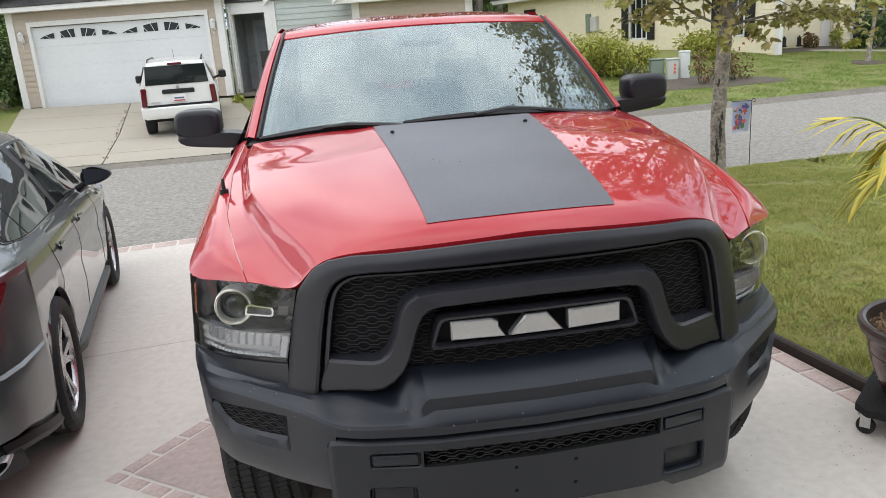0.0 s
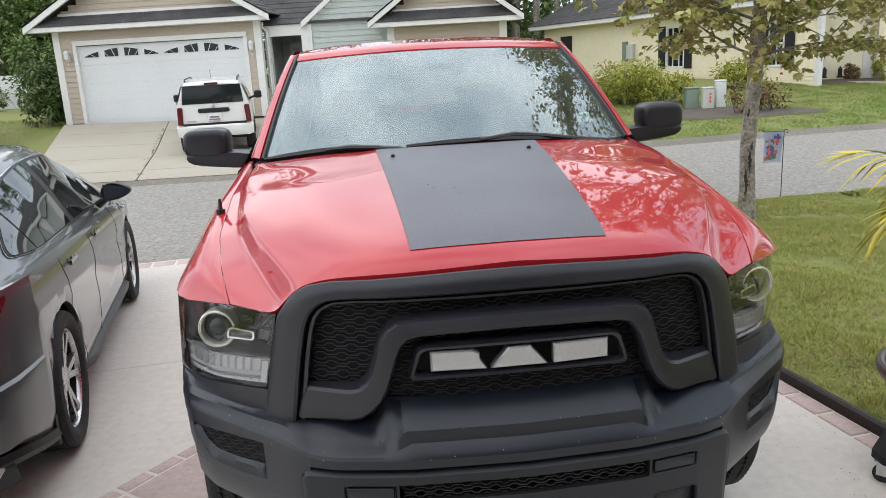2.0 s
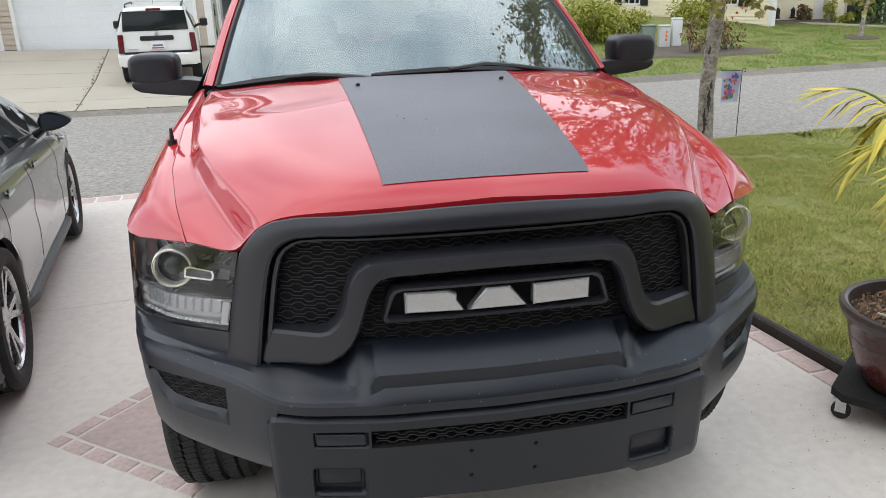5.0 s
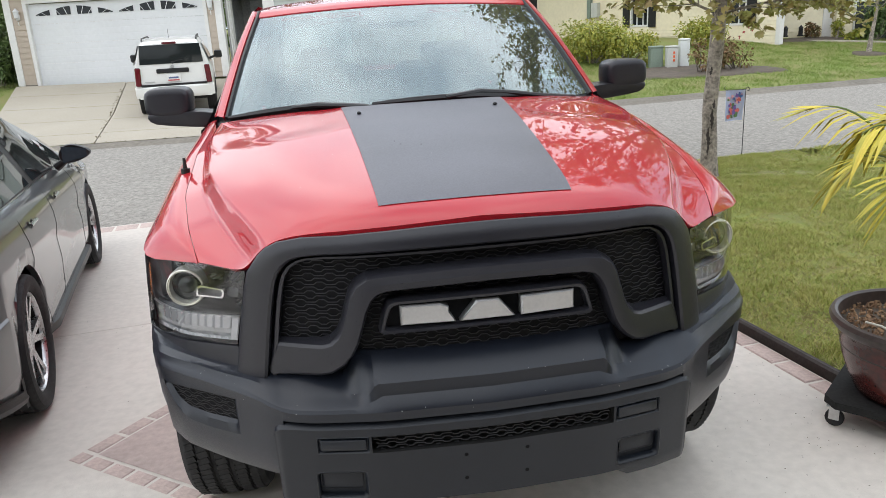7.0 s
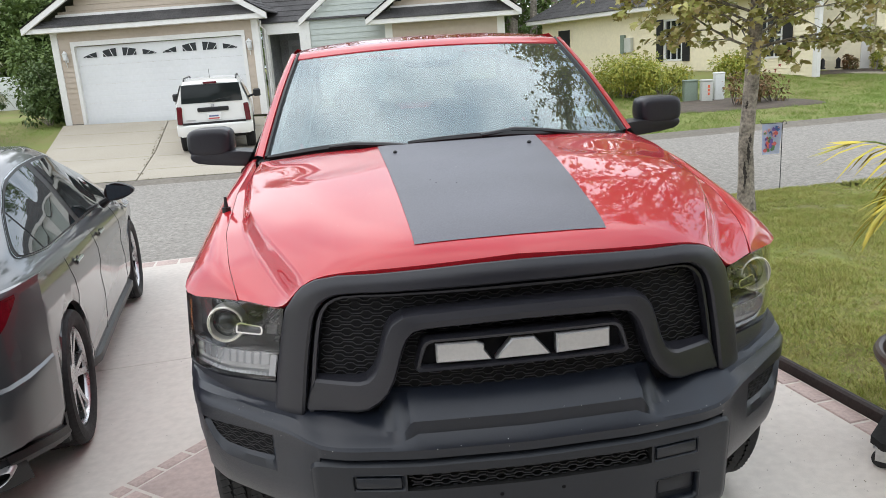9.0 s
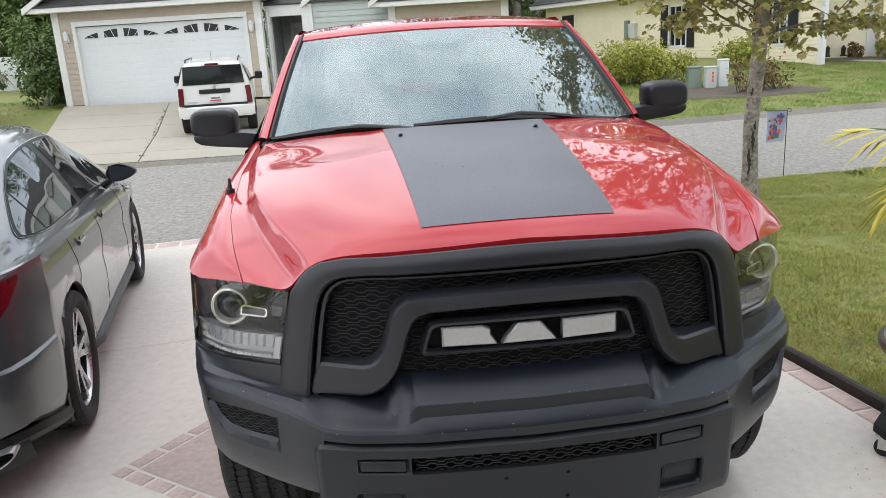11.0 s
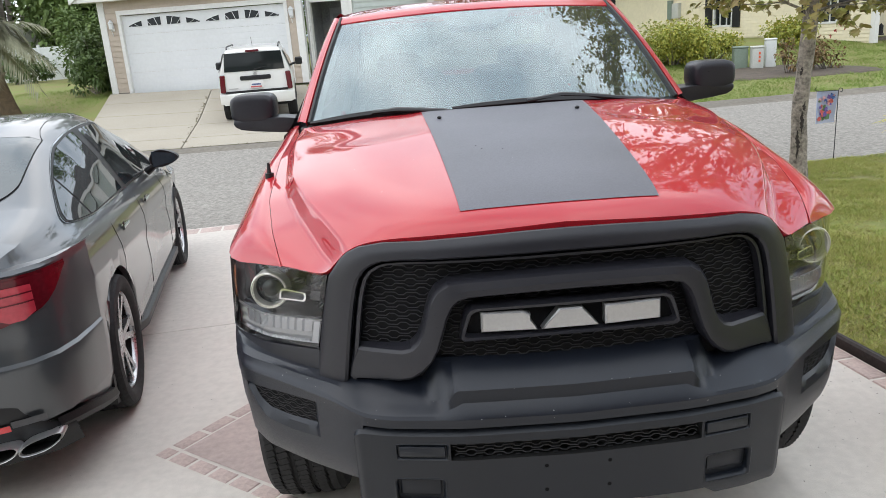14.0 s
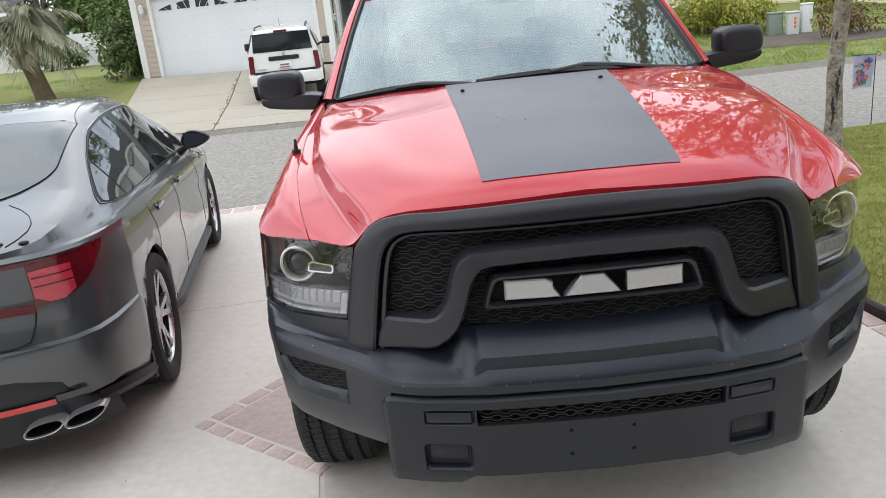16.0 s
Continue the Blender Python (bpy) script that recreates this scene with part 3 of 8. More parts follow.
# mesh of flat hexagonal beads joined by narrow channels, each row set half a bead on
def hexmesh(a, inside, put, pitch=0.0575, step=0.0252, tall=0.0106, thin=0.0036, r=0.0009, x0=-0.64, x1=0.64, z0=0.78, z1=1.17, deep=0.0035):
    """Strands that bound the rows of beads, wherever inside(x, z) holds."""

    def strand(p, q):
        if not (inside(*p) and inside(*q)):
            return
        P, Q = Vector(put(*p)), Vector(put(*q))
        n = (Q - P).normalized().cross(Vector((0, 1, 0))).normalized() * r
        if n.z < 0:
            n = -n
        t = Vector((0, deep, 0))
        a.add([P + n, P - n, Q - n, Q + n, P + n + t, P - n + t, Q - n + t, Q + n + t], [(0, 1, 2, 3), (0, 3, 7, 4), (1, 5, 6, 2)])

    for i in range(int((z1 - z0) / step) + 1):
        for j in range(int((x1 - x0) / pitch) + 2):
            cx, cz = x0 + (j + 0.5 * (i % 2)) * pitch, z0 + i * step
            for sg in (1, -1):
                w = pitch * 0.5
                P = [(cx - w, cz + sg * thin), (cx - pitch * 0.28, cz + sg * thin), (cx - pitch * 0.125, cz + sg * tall), (cx + pitch * 0.125, cz + sg * tall), (cx + pitch * 0.28, cz + sg * thin), (cx + w, cz + sg * thin)]
                for p, q in zip(P, P[1:]):
                    strand(p, q)
    return a


def in_poly(x, z, poly):
    c = False
    for (x1, z1), (x2, z2) in zip(poly, poly[1:] + poly[:1]):
        if (z1 > z) != (z2 > z) and x < (x2 - x1) * (z - z1) / (z2 - z1) + x1:
            c = not c
    return c


hexmesh(Acc(), lambda x, z: in_poly(x, z, INN2) and z > 0.85, lambda x, z: (x, grille_y(x) + 0.034, z)).ob("grille_mesh", GRILLE, surround, "black honeycomb grille mesh", smooth=False, fix=False)
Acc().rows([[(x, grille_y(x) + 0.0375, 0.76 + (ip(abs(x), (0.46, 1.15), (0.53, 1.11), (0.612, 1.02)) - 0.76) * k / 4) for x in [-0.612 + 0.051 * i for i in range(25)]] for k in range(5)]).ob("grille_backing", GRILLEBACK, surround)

# emblem bezel and its three plain raised shapes
EZ = [(-0.294, 0.940), (-0.288, 0.965), (-0.275, 1.010), (-0.266, 1.022), (-0.25, 1.028), (-0.13, 1.031)]
EZ = whole(EZ, (0, 1.032)) + [(0.285, 0.932), (0.14, 0.936), (0, 0.938), (-0.14, 0.936), (-0.285, 0.932)]
EC = (0, 0.982)
shr = lambda q: [(x * (1 - q * 0.06), EC[1] + (z - EC[1]) * (1 - q * 0.30)) for x, z in EZ]
ey = lambda x: 0.046 + 0.022 * (abs(x) / 0.3) ** 2
bez = Acc()
rings = [[(x, ey(x) + d, z) for x, z in shr(q)] for q, d in ((0, 0.04), (0, 0.0), (0.25, -0.012), (0.75, -0.010), (1.0, 0.006), (1.0, 0.02))]
bez.rows(rings, closed=True)
bezel = bez.ob("emblem_bezel", PLASTIC, surround, sharp=60)
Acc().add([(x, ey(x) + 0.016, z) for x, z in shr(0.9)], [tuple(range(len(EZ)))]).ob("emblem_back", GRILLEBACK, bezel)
SH = ([(-0.236, 0.957), (-0.236, 1.012), (-0.128, 1.012), (-0.108, 1.002), (-0.108, 0.986), (-0.090, 0.957)],
      [(-0.080, 0.957), (-0.034, 1.012), (0.026, 1.012), (0.070, 0.957)],
      [(0.086, 0.957), (0.086, 1.012), (0.236, 1.012), (0.236, 0.957)])
for poly in SH:
    cx, cz = sum(p[0] for p in poly) / len(poly), sum(p[1] for p in poly) / len(poly)
    inner = [(cx + (x - cx) * 0.94, cz + (z - cz) * 0.86) for x, z in poly]
    Acc().rows([[(x, ey(x) + 0.02, z) for x, z in poly], [(x, ey(x) - 0.006, z) for x, z in poly], [(x, ey(x) - 0.012, z) for x, z in inner]], closed=True, caps=True).ob("badge_shape", SILVER, bezel, "brushed silver raised badge shape", smooth=False)


LAMPDARK = mat("smoked_lamp_reflector", (0.022, 0.022, 0.024), 0.16, 0.3, 0.1, 6, 60)
LAMPBAR = mat("frosted_lamp_bar", (0.46, 0.47, 0.49), 0.16, 0.5, 0.05, 6, 60)


HALO = mat("pale_lamp_ring", (0.90, 0.88, 0.80), 0.22, 0.5, 0.05, 8, 60)


# lamps
def headlight(sx):
    def at(p, q, d=0.0):
        """p from the inner to the outer edge, q from the bottom to the top, d inwards."""
        x = 0.634 + (0.985 - 0.634) * p + (1 - q) * (0.055 * (1 - p) + 0.035 * p)
        zt = ip(p, (0, 1.100), (0.40, 1.096), (1, 1.069))
        zb = 0.868 + (0.812 - 0.868) * p
        z = zb + (zt - zb) * q
        bow = -0.040 * math.sin(math.pi * p) * math.sin(math.pi * (0.08 + 0.84 * q)) - 0.010 * ease(p, 0.7, 1.0)
        n = Vector((sx * 0.707, -0.707, 0))
        return Vector((sx * x, lamp_y(x) + 0.004 + bow, z)) - n * d

    a = Acc()
    N = 12
    g = lambda d, k=0.0: [[at(k + (1 - 2 * k) * i / N, k + (1 - 2 * k) * j / N, d) for i in range(N + 1)] for j in range(N + 1)]
    bowl = g(0.115, 0.02)
    edge_ring = lambda r: r[0] + [row[-1] for row in r[1:]] + list(reversed(r[-1]))[1:] + [row[0] for row in reversed(r[1:-1])]
    a.rows(bowl)
    lamp = a.ob("headlight", LAMPDARK, truck, "projector headlamp with a bright ring and clear lens")
    Acc().rows([edge_ring(g(0.002)), edge_ring(g(0.012, 0.015)), edge_ring(bowl)], closed=True).ob("lamp_rim", MATTE, lamp)
    lens = Acc().rows(g(-0.002)).rows(g(0.002)).rows([edge_ring(g(-0.002)), edge_ring(g(0.002))], closed=True).ob("lens", LENS, lamp)
    lens.visible_shadow = False
    c = at(0.635, 0.660, 0.046)
    m = Matrix.Translation(c) @ pose(0, 0, 0, 90, 0, sx * 8)

    def put(acc):
        acc.v = [tuple(m @ Vector(p)) for p in acc.v]
        return acc

    put(Acc().lathe([(0.047, -0.03), (0.048, 0.012), (0.0495, 0.020), (0.0515, 0.017), (0.053, 0.017), (0.0545, 0.025), (0.057, 0.023), (0.0585, 0.014), (0.059, -0.02)], (0, 0, 0), n=40)).ob("ring", HALO, lamp)
    put(Acc().lathe([(0.0, 0.022), (0.013, 0.021), (0.025, 0.016), (0.033, 0.007), (0.036, -0.002), (0.047, -0.006), (0.047, -0.03)], (0, 0, 0), n=32)).ob("projector", TINT, lamp)
    # small bright frame beside the projector
    fr = Acc()
    pts = [(-0.012, -0.016), (-0.012, 0.010), (0.0, 0.016), (0.074, 0.012), (0.080, 0.004), (0.080, -0.010), (0.074, -0.016)]
    base = lambda k, dz, d: at(0.405 - k / 0.37, 0.675 + dz / 0.25, d)
    ring_o = [base(p[0], p[1], 0.010) for p in pts]
    ring_i = [base(0.034 + (p[0] - 0.034) * 0.88, p[1] * 0.72, 0.010) for p in pts]
    ring_ob = [base(p[0], p[1], 0.030) for p in pts]
    ring_ib = [base(0.034 + (p[0] - 0.034) * 0.88, p[1] * 0.72, 0.030) for p in pts]
    fr.rows([ring_ob, ring_o, ring_i, ring_ib], closed=True)
    fr.ob("bright_frame", CHROME, lamp)
    Acc().rows([[at(p, q, 0.034) for p in (0.12, 0.28, 0.44)] for q in (0.6, 0.66, 0.72)]).ob("reflector", DARKALLOY, lamp)
    for p0, q0, p1, q1 in ((0.10, 0.80, 0.18, 0.93), (0.20, 0.79, 0.235, 0.92), (0.26, 0.81, 0.36, 0.87), (0.05, 0.52, 0.11, 0.60)):
        Acc().rows([[at(p0 + (p1 - p0) * i / 3, q0 + (q1 - q0) * j / 3, 0.022 + 0.010 * ((i + j) % 2)) for i in range(4)] for j in range(4)]).ob("reflector_facet", DARKALLOY, lamp, smooth=False)
    # fluted daytime lamp bar
    fl = Acc()
    nb = 22
    rows = []
    for j, q in enumerate((0.03, 0.06, 0.12, 0.18, 0.24, 0.30, 0.35)):
        rows.append([at(0.03 + 0.93 * i / (2 * nb), q, 0.016 + (0.007 if i % 2 and 0 < j < 6 else 0) + (0.006 if j % 2 else 0)) for i in range(2 * nb + 1)])
    fl.rows(rows)
    fl.ob("daytime_lamp", LAMPBAR, lamp, "clear fluted daytime lamp bar", smooth=False)
    Acc().rows([[at(0.03 + 0.93 * i / 8, q, d) for i in range(9)] for q, d in ((0.360, 0.012), (0.372, 0.012), (0.38, 0.018))]).ob("lamp_shelf", SILVER, lamp)
    for k in range(9):
        p0 = 0.12 + 0.075 * k
        Acc().rows([[at(p0 + 0.056 * i, 0.205 + 0.09 * j, 0.009 + 0.006 * (i != 1)) for i in range(3)] for j in range(3)]).ob("led_cell", LAMPBAR, lamp, smooth=False)
    Acc().rows([[at(0.035 + 0.028 * i, 0.06 + 0.30 * j / 3, 0.008) for i in range(3)] for j in range(4)]).ob("light_strip", LAMPBAR, lamp)
    Acc().rows([[at(0.06 + 0.86 * i / 10, q, d) for i in range(11)] for q, d in ((0.355, 0.016), (0.40, 0.024), (0.44, 0.050), (0.45, 0.10))]).ob("smoked_shelf", LAMPDARK, lamp)
    Acc().rows([[at(p, q, d + 0.004 * (j % 2)) for p, d in ((0.875, 0.060), (0.91, 0.030), (0.94, 0.022), (0.99, 0.012))] for j, q in enumerate((0.04, 0.2, 0.34, 0.42, 0.55, 0.70, 0.82, 0.95))]).ob("side_reflector", DARKALLOY, lamp, smooth=False)
    Acc().rows([[at(p, q, 0.008) for p in (0.955, 0.965, 0.978)] for q in (0.45, 0.6, 0.75, 0.88)]).ob("side_marker", AMBER, lamp)
    # dark panel below the lamp
    trim = Acc()
    low = []
    for i in range(13):
        t = at(i / 12, 0.0)
        low.append([(t.x, t.y + 0.03, t.z - 0.004), (t.x, t.y, t.z - 0.006), (t.x * 1.004, t.y - 0.012, t.z - 0.05), (t.x * 1.006, t.y - 0.004, t.z - 0.095), (t.x * 1.006, t.y + 0.06, t.z - 0.10)])
    trim.rows(low)
    trim.ob("lamp_trim", PLASTIC, lamp)
    return lamp


for sx in (-1, 1):
    headlight(sx)


# bumper: profiles swept across the front
def vent_top(a):
    return ip(a, (0.575, 0.708), (0.68, 0.735), (0.705, 0.735), (0.955, 0.705), (1.01, 0.70))


def vent_low(a):
    return ip(a, (0.575, 0.640), (0.70, 0.618), (0.80, 0.604), (0.875, 0.602), (0.91, 0.620), (0.94, 0.665), (0.955, 0.690), (1.01, 0.685))


def bumper_profile(x):
    a = abs(x)
    o = ease(a, 0.56, 0.78)
    Y = fascia_y(x)
    ridge = 0.740 + 0.024 * ease(a, 0.54, 0.66) - 0.008 * ease(a, 0.8, 1.0)
    top = 0.803 + 0.004 * (1 - o)
    hi = [(0.13, 0.874), (0.090, 0.870), (0.080, 0.864), (0.014, 0.822), (0.003, 0.812), (0.010, 0.773), (-0.010, 0.750)]
    lo = [(0.13 - 0.04 * o, top), (0.098 - 0.055 * o, top - 0.002), (0.084 - 0.055 * o, top - 0.008), (0.034 - 0.022 * o, ridge + 0.030), (0.016 - 0.010 * o, ridge + 0.019), (-0.002, ridge + 0.011), (-0.010, ridge + 0.006)]
    ends = [(0.372, 0.410), (0.370, 0.408), (0.364, 0.402), (0.322, 0.368), (0.316, 0.366), (0.300, 0.385), (0.27, 0.40)]
    pts = []
    for p, q, e in zip(hi, lo, ends):
        k = (1 - min(1, max(0, (a - e[0]) / (e[1] - e[0])))) ** 2
        pts.append((p[0] * k + q[0] * (1 - k), p[1] * k + q[1] * (1 - k)))
    pts += [(-0.016, ridge - 0.003), (-0.013, ridge - 0.014)]
    bottom = smooth_ip(a, (0.58, 0.512), (0.62, 0.508), (0.75, 0.492), (0.9, 0.485), (0.97, 0.505), (1.01, 0.56))
    if a < 0.571:
        pts += [(-0.011, 0.710), (0.0, 0.7060), (0.012, 0.7045), (0.03, 0.699), (0.03, 0.698), (0.03, 0.697)]
    else:
        vt, vb = vent_top(a), vent_low(a)
        pts += [(-0.010, vt), (-0.006, (vt + vb) / 2), (-0.002, vb), (0.002, vb - 0.03), (0.010, 0.5 * (vb - 0.03) + 0.5 * bottom), (0.035, bottom)]
    pts.append((pts[-1][0] + 0.06, pts[-1][1] + 0.005))
    return [(x, Y + d, z) for d, z in pts]


cols = sorted(set([-1.018, -1.008, 1.018, -1.0, -0.985, -0.965, -0.945, 0.945, 0.965, 0.985, 1.0, 1.008] + [round(-0.92 + 0.02 * i, 3) for i in range(93)] + [round(sg * (0.25 + 0.01 * i), 3) for sg in (-1, 1) for i in range(22)] + [sg * q for sg in (-1, 1) for q in (0.705, 0.952, 0.571, 0.5705)]))
rows = [bumper_profile(x) for x in cols]
vent = lambda i, j: 9 <= j <= 10 and 0.704 < abs((cols[i] + cols[i + 1]) / 2) < 0.953
bumper = Acc().rows(rows, skip=vent).ob("front_bumper", BUMPER, truck, "charcoal satin painted steel front bumper", sharp=24)
for sx in (-1, 1):
    # corner vent: a bevelled recess with mesh at its back
    va = [0.705 + 0.247 * i / 18 for i in range(19)]
    rim = [(q, vent_top(q), -0.010) for q in va] + [(q, vent_low(q), -0.002) for q in reversed(va)]
    mid = [(0.711 + (q - 0.705) * 0.965, vent_top(q) - 0.005, 0.006) for q in va] + [(0.711 + (q - 0.705) * 0.965, max(vent_low(q) + 0.012, vent_top(q) - 0.094), 0.006) for q in reversed(va)]
    inn = [(0.714 + (q - 0.705) * 0.95, vent_top(q) - 0.008, 0.020) for q in va] + [(0.714 + (q - 0.705) * 0.95, min(vent_top(q) - 0.010, vent_low(q) + 0.034), 0.020) for q in reversed(va)]
    Acc().rows([[(sx * q, fascia_y(q) + d, z) for q, z, d in ring] for ring in (rim, mid, inn)], closed=True).ob("vent_frame", BUMPER, bumper, sharp=30)
    V1 = lambda x, z: 0.712 < sx * x < 0.944 and vent_low(sx * x) + 0.02 < z < vent_top(sx * x) - 0.006
    hexmesh(Acc(), V1, lambda x, z: (x, fascia_y(x) + 0.021, z), 0.042, 0.0185, 0.0078, 0.0028, 0.0008, min(0.7 * sx, 0.96 * sx), max(0.7 * sx, 0.96 * sx), 0.60, 0.74, 0.003).ob("corner_mesh", GRILLE, bumper, smooth=False, fix=False)
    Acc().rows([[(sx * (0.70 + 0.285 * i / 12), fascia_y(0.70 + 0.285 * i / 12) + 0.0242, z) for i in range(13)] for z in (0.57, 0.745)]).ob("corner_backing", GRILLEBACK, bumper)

# lower insert with its slots
XB = sorted(set([-0.601, 0.601, -0.600, -0.598, -0.595, -0.59, -0.583, -0.575, -0.565, 0.565, 0.575, 0.583, 0.59, 0.595, 0.598, 0.600, -0.487, -0.345, -0.34, 0.34, 0.345, 0.487, -0.50, 0.50, -0.355, 0.355] + [round(-0.55 + 0.05 * i, 3) for i in range(23)]))
ZB = [0.395, 0.41, 0.44, 0.455, 0.552, 0.58, 0.612, 0.664, 0.688, 0.6985, 0.7030]
HOLES = [(-0.487, -0.345, 0.612, 0.664), (0.345, 0.487, 0.612, 0.664), (-0.34, 0.34, 0.612, 0.664), (-0.50, -0.355, 0.455, 0.552), (0.355, 0.50, 0.455, 0.552)]


def insert_y(x, z):
    d = ip(z, (0.395, 0.055), (0.41, 0.022), (0.44, 0.010), (0.53, 0.0), (0.57, -0.004), (0.61, -0.010), (0.688, -0.016), (0.696, -0.012), (0.701, 0.006))
    return fascia_y(min(abs(x), 0.52)) + max(0, abs(x) - 0.52) * 0.32 + d + 0.008 * ease(abs(x), 0.585, 0.600) + (0.03 if abs(x) > 0.6005 else 0) + 0.004


def in_hole(i, j):
    z, x = (ZB[i] + ZB[i + 1]) / 2, (XB[j] + XB[j + 1]) / 2
    return any(h[0] < x < h[1] and h[2] < z < h[3] for h in HOLES)


zlow = lambda x: 0.04 * ease(abs(x), 0.33, 0.40)
irow = [[(x, insert_y(x, z), (z + (0.04 - zlow(x)) if z < 0.43 else z) - (0.030 - math.sqrt(max(0.0, 0.0009 - max(0.0, min(abs(x), 0.6) - 0.570) ** 2))) * min(1, max(0, (z - 0.664) / 0.033))) for x in XB] for z in ZB]
insert = Acc().rows([[(p[0], p[1] + 0.06, p[2]) for p in irow[0]]] + irow, skip=lambda i, j: i > 0 and in_hole(i - 1, j)).ob("bumper_insert", INSERT, truck, "dark grey moulded lower bumper insert", sharp=35)
for h in HOLES:
    a = Acc()
    if h[0] == -0.34:
        xs = [h[0] + (h[1] - h[0]) * i / 16 for i in range(17)]
        for z in (h[2], h[3]):
            a.rows([[(x, insert_y(x, z), z) for x in xs], [(x, insert_y(x, z) + 0.05, z) for x in xs]])
        a.rows([[(x, insert_y(x, h[2]) + 0.05, h[2]) for x in xs], [(x, insert_y(x, h[3]) + 0.05, h[3]) for x in xs]])
        for x in (h[0], h[1]):
            a.rows([[(x, insert_y(x, h[2]), h[2]), (x, insert_y(x, h[3]), h[3])], [(x, insert_y(x, h[2]) + 0.05, h[2]), (x, insert_y(x, h[3]) + 0.05, h[3])]])
        a.ob("slot", MATTE, insert)
        hexmesh(Acc(), lambda x, z: abs(x) < 0.34 and 0.611 < z < 0.665, lambda x, z: (x, insert_y(x, 0.63) + 0.014, z), 0.050, 0.0215, 0.0090, 0.0032, 0.0010, -0.36, 0.36, 0.607, 0.675, 0.005).ob("slot_mesh", GRILLE, insert, smooth=False, fix=False)
    else:
        low = h[2] < 0.6
        deep = 0.022 if low else 0.007

        def soft(inset, r, d):
            """A rounded rectangle inside the opening, d behind the face."""
            x0, x1, z0, z1 = h[0] + inset, h[1] - inset, h[2] + inset, h[3] - inset
            pts = []
            for cx, cz, q0 in ((x1 - r, z1 - r, 0), (x0 + r, z1 - r, 90), (x0 + r, z0 + r, 180), (x1 - r, z0 + r, 270)):
                pts += arc_pts(cx, cz, r, q0, q0 + 90, 5)
            return [(x, insert_y(x, min(z, 0.66)) + d, z) for x, z in pts]

        e = 1.0 if low else 0.55
        a.rows([soft(-0.001, 0.0005, 0.001), soft(0.002 * e, 0.010 * e, -0.0012), soft(0.005 * e, 0.012 * e, 0.001), soft(0.010 * e, 0.012 * e, deep * 0.6), soft(0.011 * e, 0.012 * e, deep)], closed=True)
        a.f.append(tuple(range(len(a.v) - 24, len(a.v))))
        a.ob("recess", INSERT, insert, sharp=50)
        up = 0.013 if low else 0.0
        pl = Acc()
        shift = lambda pts: [(x, y, z + up) for x, y, z in pts]
        pl.rows([shift(soft(0.016 * e, 0.009 * e, deep)), shift(soft(0.016 * e, 0.009 * e, deep - 0.005)), shift(soft(0.020 * e, 0.008 * e, deep - 0.008))], closed=True)
        pl.f.append(tuple(range(len(pl.v) - 24, len(pl.v))))
        pl.ob("blanking_panel", INSERT, insert, sharp=50)
for sx in (-1, 1):
    for z in (0.579, 0.500):
        # No opening: a raised near-black disc draws the shade inside each bolt hole.
        Acc().lathe([(0.0, -0.0015), (0.0045, -0.0015), (0.006, 0.0)], (sx * 0.086, insert_y(0.086, z) - 0.0005, z), "y", 10).ob("painted_bolt_hole", GRILLEBACK, insert)


